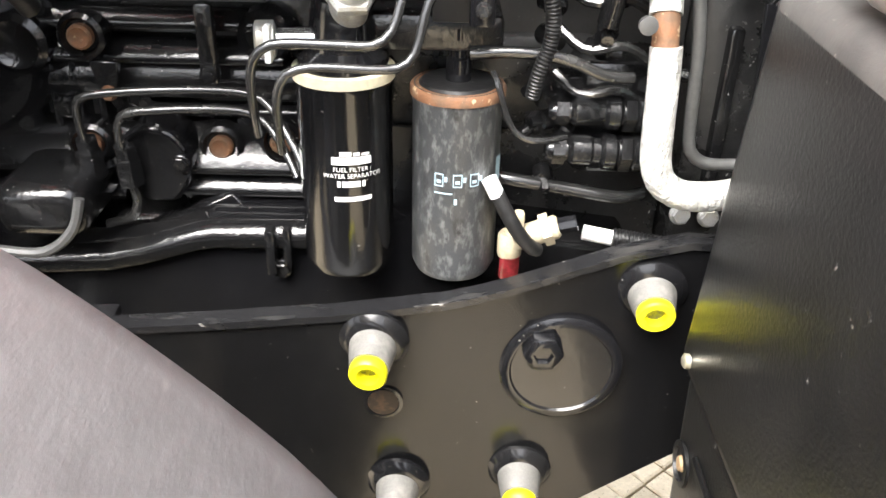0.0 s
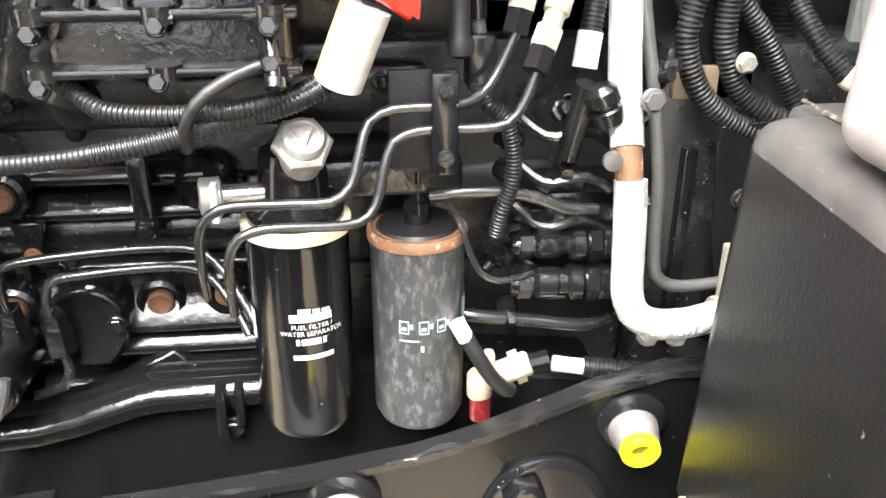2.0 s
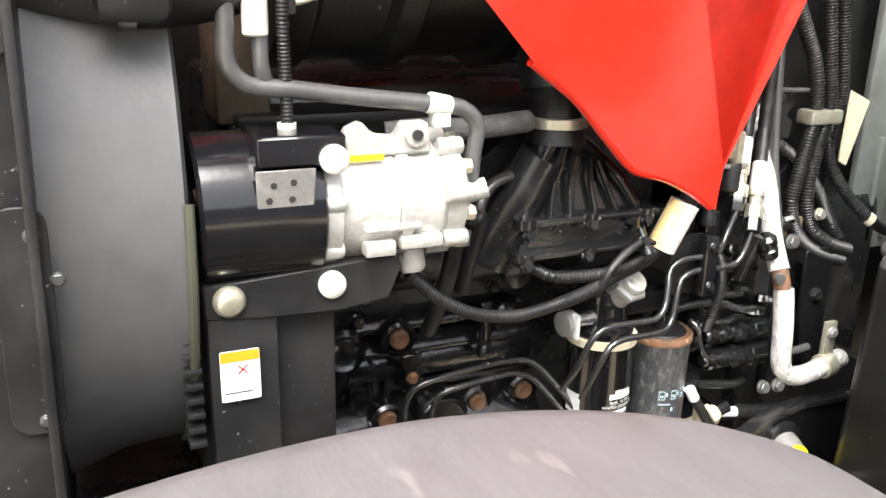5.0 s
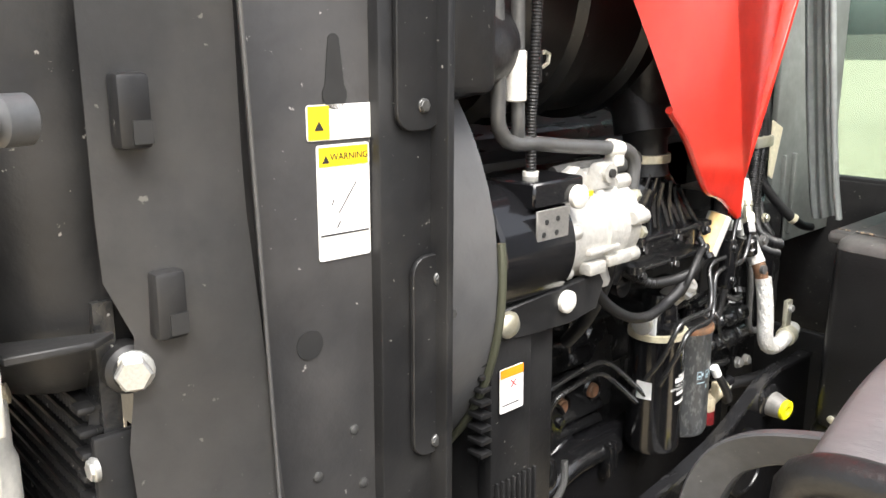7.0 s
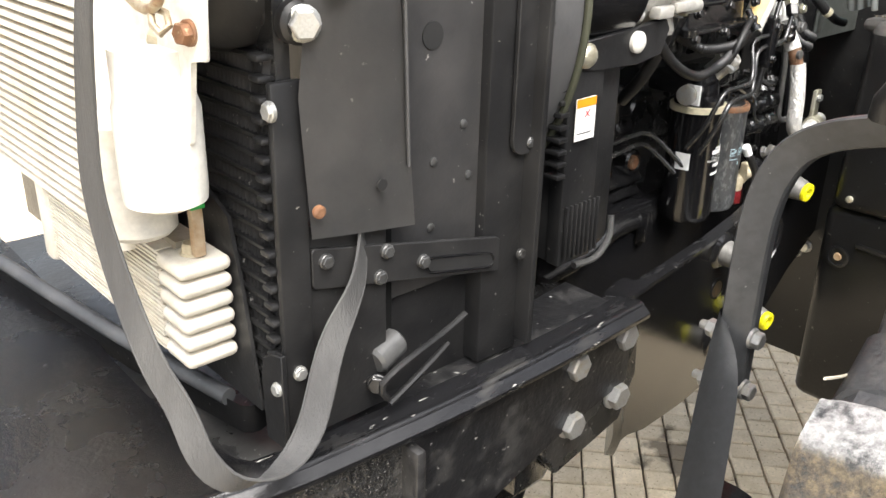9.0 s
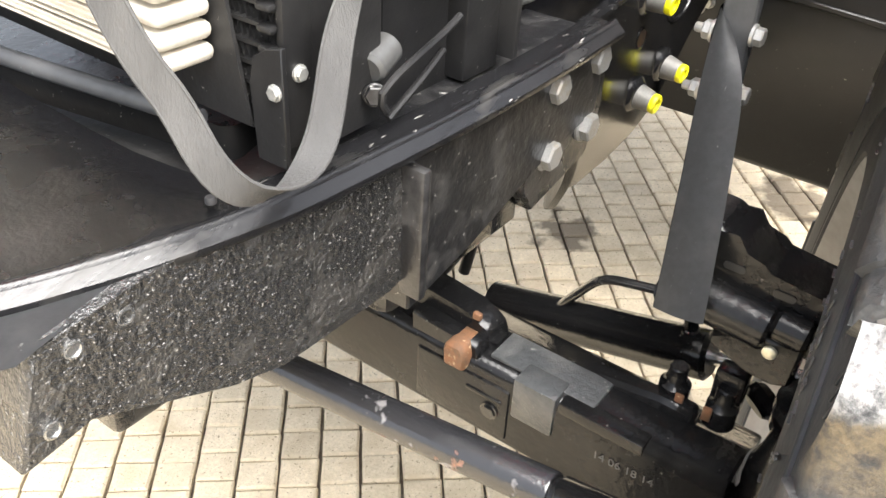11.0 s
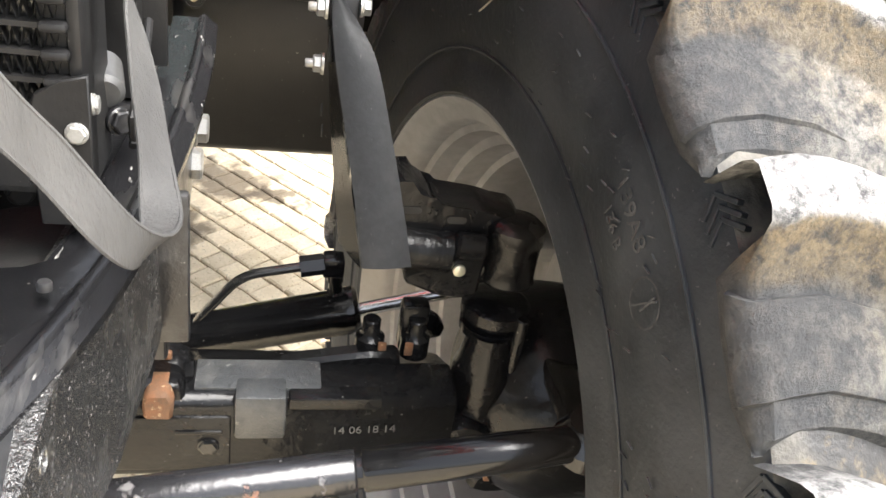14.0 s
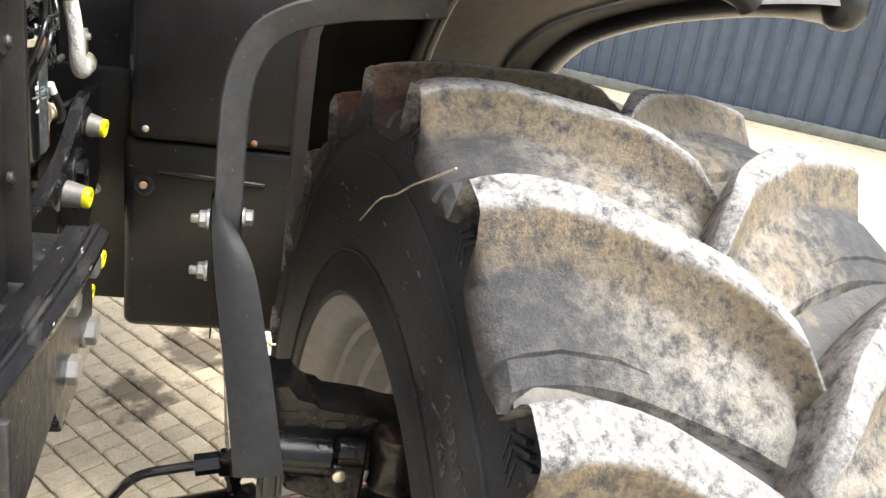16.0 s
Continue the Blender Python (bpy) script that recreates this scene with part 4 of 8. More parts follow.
# the wheel in its place on the axle
RUNNING = Matrix(((1.05579, -0.05047, -0.01035, 0.11564), (0.05091, 1.05461, 0.05044, -0.05026), (0.00791, -0.05088, 1.05579, -0.04737), (0, 0, 0, 1)))
settle(("tractor_wheel", "straw"), RUNNING)
settle(("front_fender",), Matrix.Translation((-0.005, 0, -0.024)))

# ---- the chassis frame ----
frame_rail = thing("chassis_frame", "black chassis side rail with dusty top flange", "frame")
RAIL_TURN = 0.07  # it stands a little askew
rail = [(-0.40, 1.194), (-0.255, 1.199), (-0.111, 1.207), (0.012, 1.220), (0.050, 1.228), (0.087, 1.238), (0.150, 1.259), (0.211, 1.280), (0.290, 1.296), (0.36, 1.290), (0.62, 1.270), (0.62, 1.12), (0.334, 0.994), (0.198, 0.905), (0.119, 0.862), (0.0, 0.840), (-0.15, 0.838), (-0.30, 0.85), (-0.40, 0.88)]
part("side_plate", prism(rail, 0.02, Matrix(((1, 0, 0, 0), (RAIL_TURN, 0, 1, 0.757), (0, 1, 0, 0), (0, 0, 0, 1)))), RAILBLACK, frame_rail, "glossy black side plate")


def ledge(name, pts, y0, y1, thick, mat, parent, label=""):
    """A strip that follows (x, z) points, from y0 to y1."""
    bm = bmesh.new()
    prev = None
    for x, z in pts:
        row = [bm.verts.new(c) for c in ((x, y0 + RAIL_TURN * x, z), (x, y1 + RAIL_TURN * x, z), (x, y1 + RAIL_TURN * x, z - thick), (x, y0 + RAIL_TURN * x, z - thick))]
        if prev:
            for j in range(4):
                bm.faces.new((prev[j], prev[(j + 1) % 4], row[(j + 1) % 4], row[j]))
        else:
            bm.faces.new(row)
        prev = row
    bm.faces.new(prev[::-1])
    bmesh.ops.bevel(bm, geom=[e for e in bm.edges if abs(e.verts[0].co.y - e.verts[1].co.y) < 1e-6 and abs(e.verts[0].co.x - e.verts[1].co.x) > 1e-4], offset=0.003, segments=1, affect="EDGES")
    return part(name, bm, mat, parent, label)


ledge("top_flange", [(x, z + 0.004) for x, z in rail[:11]], 0.753, 0.780, 0.009, LIP, frame_rail, "worn top edge")
# coupling nozzles with yellow caps
STEMGREY = material("dull_grey_stem", (0.16, 0.155, 0.145), 0.5, 0.2, second=(0.24, 0.23, 0.21), scale=50, low=0.5, high=0.7)
for k, (x, y, z) in enumerate(((-0.068, 0.695, 1.169), (0.248, 0.730, 1.231), (-0.041, 0.699, 0.945), (0.114, 0.708, 0.960))):
    nozzle = thing("coupling_nozzle", "grey test coupling with a bright yellow plastic cap", "coupling", "capped couplings on the chassis rail", at=(0, 0, 0))
    foot = Vector((x + 0.003, 0.758 + RAIL_TURN * x, z + 0.006))
    way = along(foot, (x, y, z)) @ Matrix.Diagonal((1, 1, (foot - Vector((x, y, z))).length / 0.047, 1))
    part("collar", lathe([(0.041, 0), (0.041, 0.004), (0.036, 0.008), (0.030, 0.012)], way, 32), GLOSS, nozzle, "glossy black collar")
    part("stem", lathe([(0.028, 0.008), (0.0265, 0.02), (0.0225, 0.040)], way, 28), STEMGREY, nozzle, "grey tapered stem")
    part("cap", lathe([(0.0205, 0.040), (0.0215, 0.042), (0.0215, 0.049), (0.0195, 0.051), (0.0125, 0.051), (0.0105, 0.040), (0.002, 0.040)], way, 28), YELLOW, nozzle, "bright yellow cap")
part("hole_rim", lathe([(0.024, 0), (0.024, 0.002), (0.020, 0.0025), (0.020, 0.001)], along((-0.056, 0.7525, 1.082), (-0.056, 0.70, 1.082)), 24), ENGINE, frame_rail)
part("hole", lathe([(0.019, 0), (0.019, 0.0012)], along((-0.056, 0.7520, 1.082), (-0.056, 0.70, 1.082)), 24), material("dark_rusty_recess", (0.02, 0.014, 0.01), 0.4, second=(0.09, 0.05, 0.03), scale=60, low=0.5, high=0.7), frame_rail, "dark rusty hole")
disc = thing("cover_plate", "round glossy black cover with a hexagon plug", "cover")
part("disc", lathe([(0.074, -0.002), (0.074, 0.005), (0.068, 0.009), (0.062, 0.009), (0.060, 0.006)], along((0.156, 0.767, 1.130), (0.156, 0.7, 1.130)), 48), GLOSS, disc)
part("plug", lathe([(0.024, 0), (0.024, 0.016), (0.021, 0.018), (0.012, 0.018), (0.011, 0.013)], along((0.131, 0.760, 1.163), (0.131, 0.7, 1.163)), 6), GLOSS, disc, "six-sided black plug")
# the rear part of the rail that twists inward to the front carrier
turn_in = [(-0.68, 0.580, 1.300), (-0.62, 0.590, 1.298), (-0.57, 0.612, 1.285), (-0.52, 0.642, 1.258), (-0.47, 0.684, 1.222), (-0.43, 0.717, 1.201), (-0.39, 0.730, 1.197), (-0.35, 0.733, 1.198)]
line = resample(spline(turn_in, 0.006), 0.012)
bm, knee = bmesh.new(), bmesh.new()
prev = last = None
for i, c in enumerate(line):
    t = line[min(i + 1, len(line) - 1)] - line[max(i - 1, 0)]
    out = Vector((t.y, -t.x, 0)).normalized()
    row = [bm.verts.new(c + out * o + Vector((0, 0, h))) for o, h in ((0.006, -0.002), (0.003, 0.002), (-0.045, 0.002), (-0.045, -0.011), (0.003, -0.011), (0.006, -0.008))]
    side = [knee.verts.new(c + out * o + Vector((0, 0, h))) for o, h in ((0.0, -0.010), (0.0, -0.33 + 0.9 * max(0, -0.45 - c.x)), (-0.015, -0.33 + 0.9 * max(0, -0.45 - c.x)), (-0.015, -0.010))]
    for mesh, now, was in ((bm, row, prev), (knee, side, last)):
        if was:
            for j in range(len(now)):
                mesh.faces.new((was[j], was[(j + 1) % len(now)], now[(j + 1) % len(now)], now[j]))
        else:
            mesh.faces.new(now)
    prev, last = row, side
bm.faces.new(prev[::-1])
knee.faces.new(last[::-1])
part("twisted_flange", bm, LIP, frame_rail, "scuffed twisted flange")
part("knee", knee, RAILBLACK, frame_rail, "glossy side plate turning inward")

carrier = thing("front_carrier", "dusty black cast front carrier with mud specks and painted glints", "carrier")
outline = [(-1.02, 1.302), (-1.20, 1.302), (-1.354, 1.304), (-1.46, 1.293), (-1.475, 1.24), (-1.492, 1.185), (-1.43, 1.205), (-1.36, 1.168), (-1.30, 1.140), (-1.24, 1.128), (-1.10, 1.145), (-1.02, 1.16)]
bm = prism(outline, 0.05, side_frame(0.575), 0.004)
for v in bm.verts:
    v.co.y += 0.028 * min(1, max(0, (-1.10 - v.co.x) / 0.28))  # it draws in towards the front
part("side_casting", bm, CAST, carrier, "rough speckled side casting")
part("rear_side", prism([(-0.66, 1.30), (-1.072, 1.304), (-1.072, 1.10), (-0.95, 1.13), (-0.80, 1.18), (-0.66, 1.20)], 0.04, side_frame(0.572), 0.003), FRAME, carrier, "scuffed flat side plate")
part("seam", box((-1.082, 0.55, 1.13), (-1.068, 0.58, 1.29), 0.004), FRAME, carrier)


def flange(name, pts, section, mat, label=""):
    """Sweeps an (outward, up) section along points in plan; outward is to the near side."""
    line = spline(pts, 0.012)
    bm = bmesh.new()
    prev = None
    for i, c in enumerate(line):
        t = line[min(i + 1, len(line) - 1)] - line[max(i - 1, 0)]
        out = Vector((-t.y, t.x, 0)).normalized()
        out = out if out.y < 0 or out.x < -0.5 else -out
        row = [bm.verts.new(c + out * o + Vector((0, 0, h))) for o, h in section]
        if prev:
            for k in range(len(row)):
                bm.faces.new((prev[k], prev[(k + 1) % len(row)], row[(k + 1) % len(row)], row[k]))
        else:
            bm.faces.new(row)
        prev = row
    bm.faces.new(prev[::-1])
    return part(name, bm, mat, carrier, label, angle=50)


rim_line = [(-0.655, 0.556, 1.320), (-0.80, 0.552, 1.319), (-1.0, 0.556, 1.316), (-1.15, 0.570, 1.311), (-1.228, 0.578, 1.310), (-1.303, 0.594, 1.309), (-1.375, 0.615, 1.308), (-1.486, 0.665, 1.306), (-1.57, 0.745, 1.305), (-1.60, 0.90, 1.305), (-1.60, 1.5, 1.305)]
flange("lip", rim_line, [(0.0, 0.0), (0.004, -0.003), (0.004, -0.010), (0.0, -0.014), (-0.05, -0.014), (-0.05, 0.004), (-0.030, 0.005), (-0.016, 0.004), (-0.008, 0.006)], LIP, "worn shiny flange edge")
flange("lip_bead", [(x, y, z + 0.003) for x, y, z in rim_line], [(-0.020, 0.0), (-0.017, 0.005), (-0.012, 0.007), (-0.008, 0.005), (-0.006, 0.0)], LIP)
top = [(-0.62, 0.585), (-0.62, 0.80), (-1.30, 0.80), (-1.18, 0.62), (-1.22, 0.60), (-1.25, 0.585)]
bm = prism([(-0.66, 0.59), (-1.0, 0.59), (-1.16, 0.60), (-1.16, 0.64), (-0.66, 0.70)], 0.012, Matrix.Translation((0, 0, 1.30)))
part("top_ledge", bm, FRAME, carrier, "dusty top ledge")
# the smooth nose sheet in front of the radiator
bm = bmesh.new()
edge = [(-1.215, 0.592), (-1.25, 0.598), (-1.30, 0.610), (-1.36, 0.627), (-1.44, 0.662), (-1.52, 0.715), (-1.565, 0.80), (-1.58, 1.0), (-1.58, 1.5)]
inner = [(-1.205, 0.605), (-1.235, 0.615), (-1.252, 0.640), (-1.262, 0.70), (-1.268, 0.74), (-1.27, 0.80), (-1.27, 0.90), (-1.26, 1.0), (-1.25, 1.5)]
prev = None
for (x0, y0), (x1, y1) in zip(edge, inner):
    row = []
    for k in range(6):
        u = k / 5
        row.append(bm.verts.new((x0 + (x1 - x0) * u, y0 + (y1 - y0) * u, 1.312 + 0.014 * math.sin(math.pi * u * 0.8) * min(1, max(0.15, (y0 - 0.60) * 5)) + 0.006 * u)))
    if prev:
        for j in range(5):
            bm.faces.new((prev[j], prev[j + 1], row[j + 1], row[j]))
    prev = row
bmesh.ops.solidify(bm, geom=bm.faces[:], thickness=0.006)
part("nose_sheet", bm, material("gritty_black_nose_paint", (0.013, 0.013, 0.0145), 0.24, second=(0.040, 0.037, 0.033), scale=9, low=0.48, high=0.8, rough2=0.5, bump=0.0012, bump_scale=120, third=(0.22, 0.205, 0.18), third_scale=130, third_low=0.665, third_high=0.71, third_detail=8.0, detail=12, ior=2.1), carrier, "smooth dusty black nose sheet")
part("nose_bolt", lathe([(0.005, 0), (0.005, 0.004), (0.004, 0.006)], Matrix.Translation((-1.282, 0.620, 1.322)), 12), SHEET, carrier)
bm = bmesh.new()
v = [bm.verts.new(p) for p in ((-1.372, 0.611, 1.3015), (-1.475, 0.598, 1.2905), (-1.60, 0.66, 1.290), (-1.66, 0.95, 1.290), (-1.60, 0.95, 1.300), (-1.55, 0.73, 1.301))]
bm.faces.new(v)
bmesh.ops.solidify(bm, geom=bm.faces[:], thickness=0.01)
part("nose_lip", bm, BRACKET, carrier, "grey sloping nose lip")
part("underbody", box((-1.40, 0.632, 1.13), (-0.62, 1.45, 1.285), 0.01), BLOCK, carrier)
part("cross_member", box((-1.0, 0.66, 0.99), (-0.70, 1.4, 1.14), 0.02), BLOCK, carrier)
for x, z in ((-1.387, 1.277), (-1.432, 1.274), (-1.462, 1.215)):
    part("thread_hole", lathe([(0.008, 0), (0.008, 0.0015), (0.006, 0.002), (0.006, 0.0005)], along((x, 0.6025, z), (x, 0.5, z)), 20), STEEL, carrier, "bright threaded hole")
for x, z in ((-1.062, 1.242), (-1.062, 1.197)):
    bolt_part(carrier, (x, 0.572, z), (0, -1, 0), 0.009, 0.004, FRAME)

plate = thing("bolt_bracket", "black hanger plate held by four large zinc bolts", "bracket")
part("plate", prism([(-0.835, 1.305), (-0.64, 1.305), (-0.63, 1.20), (-0.66, 1.13), (-0.80, 1.10), (-0.835, 1.15)], 0.03, side_frame(0.578), 0.003), BLOCK, plate)
part("hanger", box((-0.86, 0.60, 1.08), (-0.80, 0.72, 1.30), 0.004), BLOCK, plate)
for x, z in ((-0.680, 1.282), (-0.785, 1.275), (-0.682, 1.185), (-0.783, 1.181)):
    bolt_part(plate, (x, 0.576, z), (0, -1, 0), 0.0195, 0.016, ZINC, "bolt", "large zinc hexagon bolt")
tagged(part("drag_hose", tube([(-0.70, 0.70, 1.10), (-0.71, 0.71, 1.02), (-0.73, 0.735, 0.93), (-0.76, 0.77, 0.86)], 0.014, 12), HOSE), "black oil hose running down to the axle", "hose")
tagged(part("hydraulic_hose", tube([(-0.67, 0.70, 1.10), (-0.675, 0.71, 1.02), (-0.69, 0.73, 0.93), (-0.70, 0.74, 0.86)], 0.010, 10), HOSE), "thin black oil hose running down to the axle", "hose")

# ---- the radiator stack ----
stack = thing("radiator", "black radiator with finned core and dusty side panels", "radiator")
part("side_panel", box((-1.06, 0.628, 1.44), (-0.90, 0.634, 2.16), 0.0015), SHEET, stack, "dusty grey-black side panel")
part("lower_panel", box((-1.10, 0.640, 1.31), (-0.90, 0.646, 1.45), 0.0015), SATIN, stack)
part("post", box((-0.930, 0.614, 1.315), (-0.862, 0.66, 2.16), 0.004), SATIN, stack, "black folded corner post")
part("post_flange", box((-0.868, 0.590, 1.330), (-0.859, 0.66, 2.16), 0.002), SATIN, stack)
part("strip", prism(rounded(-0.897, 1.575, -0.852, 1.785, 0.018), 0.006, side_frame(0.606), 0.001), SATIN, stack, "black joining strip")
part("strip", prism(rounded(-0.915, 1.905, -0.862, 2.14, 0.018), 0.006, side_frame(0.606), 0.001), SATIN, stack)
for x, z in ((-0.865, 1.76), (-0.868, 1.588), (-0.884, 1.928), (-0.848, 1.72), (-0.872, 1.45)):
    bolt_part(stack, (x, 0.606, z), (0, -1, 0), 0.0058, 0.004, DULLBOLT)
for x, z, s in ((-1.002, 1.718, 0.014), (-0.968, 1.958, 0.013)):
    part("hole", lathe([(s, 0), (s, 0.001)], along((x, 0.6275, z), (x, 0.6, z)), 20) if s > 0.0135 else prism([(x + s * math.cos(a), z - 0.018 + s * math.sin(a)) for a in (radians(140 + 26 * k) for k in range(11))] + [(x + 0.006 * math.cos(a), z + 0.028 + 0.006 * math.sin(a)) for a in (radians(-10 + 25 * k) for k in range(9))], 0.001, side_frame(0.6265)), DARKINK, stack, "opening in the panel")
for x, z in ((-0.955, 1.62), (-0.998, 1.585), (-1.0, 1.51), (-0.945, 1.56)):
    part("rivet", lathe([(0.005, 0), (0.005, 0.002), (0.003, 0.003)], along((x, 0.628, z), (x, 0.6, z)), 12), DULLBOLT, stack)
# warning stickers
sticker = thing("warning_label", "white and yellow warning sticker on the side panel", "label")
part("sheet", prism(rounded(-0.9980, 1.901, -0.9270, 1.932, 0.003), 0.001, side_frame(0.6265)), LABEL, sticker)
part("yellow_field", prism([(-0.9970, 1.902), (-0.9750, 1.902), (-0.9750, 1.931), (-0.9970, 1.931)], 0.0006, side_frame(0.6258)), YELLOWLABEL, sticker)
part("triangle", prism([(-0.9910, 1.910), (-0.9810, 1.910), (-0.9860, 1.918)], 0.0004, side_frame(0.6253)), DARKINK, sticker)
sticker = thing("warning_label", "tall white warning sticker with a yellow heading", "label")
part("sheet", prism(rounded(-0.9890, 1.793, -0.9320, 1.897, 0.003), 0.001, side_frame(0.6265)), LABEL, sticker)
part("heading", prism([(-0.9870, 1.878), (-0.9340, 1.878), (-0.9340, 1.895), (-0.9870, 1.895)], 0.0006, side_frame(0.6258)), YELLOWLABEL, sticker)
part("triangle", prism([(-0.9840, 1.881), (-0.9760, 1.881), (-0.9800, 1.888)], 0.0004, side_frame(0.6253)), DARKINK, sticker)
words("heading_text", "WARNING", 0.0085, frame_of((-0.9550, 0.6253, 1.886), (1, 0, 0), (0, 0, 1)), DARKINK, sticker, extrude=0.0001)
part("rule", prism([(-0.9870, 1.8155), (-0.9340, 1.8155), (-0.9340, 1.8170), (-0.9870, 1.8170)], 0.0004, side_frame(0.6258)), DARKINK, sticker)
for a, b in (((-0.9680, 1.835), (-0.9480, 1.862)), ((-0.9750, 1.843), (-0.9730, 1.848)), ((-0.9700, 1.822), (-0.9660, 1.828))):
    part("mark", prism([(a[0], a[1]), (a[0] + 0.0012, a[1]), (b[0] + 0.0012, b[1]), (b[0], b[1])], 0.0004, side_frame(0.6258)), DARKINK, sticker)
# slotted bar
part("bar", prism(rounded(-1.17, 1.467, -0.91, 1.510, 0.005), 0.006, Matrix.Translation((0, 0.606, 0)) @ side_frame(0) @ Matrix(((1, 0, 0, 0), (-0.215, 1, 0, -0.2236), (0, 0, 1, 0), (0, 0, 0, 1))), 0.001), SATIN, stack, "slotted black bar")
part("bar_slot", prism(rounded(-1.025, 1.474, -0.921, 1.491, 0.0084), 0.001, Matrix.Translation((0, 0.6048, 0)) @ side_frame(0) @ Matrix(((1, 0, 0, 0), (-0.215, 1, 0, -0.2236), (0, 0, 1, 0), (0, 0, 0, 1)))), DARKINK, stack, "dark slot")
loop = [(x, 0.605, z - 0.215 * x - 0.2236) for x, z in rounded(-1.025, 1.474, -0.921, 1.491, 0.0084)]
part("slot_rim", tube(loop + loop[:1], 0.0016, 6, step=0.004), GLOSS, stack, "raised rim of the slot")
for x, z in ((-1.030, 1.486), (-1.080, 1.512), (-1.155, 1.522), (-1.089, 1.485)):
    bolt_part(stack, (x, 0.604, z), (0, -1, 0), 0.0068, 0.005, DULLBOLT)
part("latch", tube([(-1.09, 0.592, 1.345), (-1.10, 0.592, 1.362), (-1.085, 0.59, 1.375), (-1.0, 0.592, 1.40), (-0.97, 0.594, 1.41)], 0.004, 8), SATIN, stack, "bent latch wire")
part("latch", tube([(-1.085, 0.594, 1.335), (-1.03, 0.592, 1.365), (-1.0, 0.594, 1.38)], 0.004, 8), SATIN, stack)
part("roller", rod((-1.092, 0.614, 1.381), (-1.052, 0.622, 1.392), 0.017, n=24, bevel=0.004), GREYPIPE, stack, "grey roller")
bolt_part(stack, (-1.096, 0.602, 1.361), (-0.6, -0.6, 0.1), 0.010, 0.007, FRAME)
# solid black strip paints the shade of a narrow gap
part("dark_gap", box((-1.068, 0.6255, 1.385), (-1.057, 0.6275, 1.545), 0), LINER, stack, "dark strip painted as a shaded gap")
part("lower_side", box((-1.20, 0.612, 1.325), (-1.074, 0.632, 1.56), 0.003), SATIN, stack)
# core with side frame and toothed fins
part("core_frame", box((-1.206, 0.604, 1.345), (-1.172, 0.613, 1.700), 0.003), SATIN, stack, "black side frame of the core")
part("core_back", box((-1.195, 0.612, 1.345), (-1.180, 1.40, 1.80), 0.0), BLOCK, stack)
for k in range(21):
    z = 1.358 + k * 0.018
    part("core_tube", box((-1.206, 0.614, z), (-1.194, 1.10, z + 0.0035), 0.0), SATIN, stack, "flat core tube", smooth=False)
    part("tube_end", box((-1.213, 0.611, z - 0.001), (-1.199, 0.628, z + 0.0055), 0.0025), SATIN, stack, "rounded tube end")
bm = bmesh.new()
for k in range(20):
    z = 1.3615 + k * 0.018
    last = None
    for i in range(124):
        y = 0.617 + 0.0035 * i
        row = [bm.verts.new((-1.203, y, z + (0.0 if i % 2 else 0.014))), bm.verts.new((-1.195, y, z + (0.0 if i % 2 else 0.014)))]
        if last:
            bm.faces.new((last[0], row[0], row[1], last[1]))
        last = row
tagged(part("core_fin", bm, SHEET, stack, "zigzag fins between the tubes", smooth=False), kind="stuff")
bolt_part(stack, (-1.2065, 0.606, 1.676), (-1, 0, 0), 0.008, 0.005, ZINC)
bolt_part(stack, (-1.191, 0.603, 1.412), (0, -1, 0), 0.0065, 0.005, ZINC)
bolt_part(stack, (-1.2135, 0.609, 1.400), (-1, 0, 0), 0.0065, 0.005, ZINC)
part("corner_bracket", prism([(0.600, 1.33), (0.636, 1.33), (0.640, 1.40), (0.634, 1.425), (0.618, 1.435), (0.600, 1.44)], 0.006, front_frame(-1.2135), 0.001), SATIN, stack)

tank = thing("intercooler_tank", "rounded black intercooler tank with a large zinc bolt", "tank")
part("tank", lathe([(0.02, 0.0), (0.055, 0.012), (0.072, 0.04), (0.076, 0.08), (0.076, 0.5)], Matrix.Translation((-1.195, 0.695, 1.715)), 32), SATIN, tank)
part("web", box((-1.20, 0.62, 1.74), (-1.16, 0.75, 2.16), 0.012), SATIN, tank)
part("boss", rod((-1.175, 0.635, 1.748), (-1.175, 0.598, 1.748), 0.019, n=24, bevel=0.004), SATIN, tank)
part("bolt", add_bolt(bmesh.new(), (-1.175, 0.597, 1.748), (-0.35, -1, 0), 0.0135, 0.012), ZINC, tank, "large zinc bolt")
part("foot", tube([(-1.27, 0.68, 1.735), (-1.255, 0.66, 1.73), (-1.235, 0.655, 1.735)], 0.008, 8), BRASS, tank)

flap = thing("rubber_flap", "dark rubber sealing flap with two slots", "flap")
bm = bmesh.new()
rows = []
for k in range(15):
    u = k / 14
    z = 1.552 + u * 0.62
    left = -1.192 + 0.022 * math.exp(-((z - 1.757) / 0.03) ** 2) + 0.018 * max(0, 1 - u * 2.2)
    right = -1.043 - 0.028 * min(1, u * 1.9) - 0.004 * u
    bulge = 0.012 * math.exp(-((z - 1.80) / 0.07) ** 2)
    rows.append([bm.verts.new((left + (right - left) * j / 6, 0.598 - bulge * math.sin(math.pi * j / 6) + 0.006 * (j / 6) ** 2 * (1 - u) + 0.012 * max(0, j / 6 - 0.8) * 5 * u * 0.5, z - 0.02 * (j / 6) * (1 - u))) for j in range(7)])
for p, q in zip(rows, rows[1:]):
    for j in range(6):
        bm.faces.new((p[j], p[j + 1], q[j + 1], q[j]))
bmesh.ops.solidify(bm, geom=bm.faces[:], thickness=0.005)
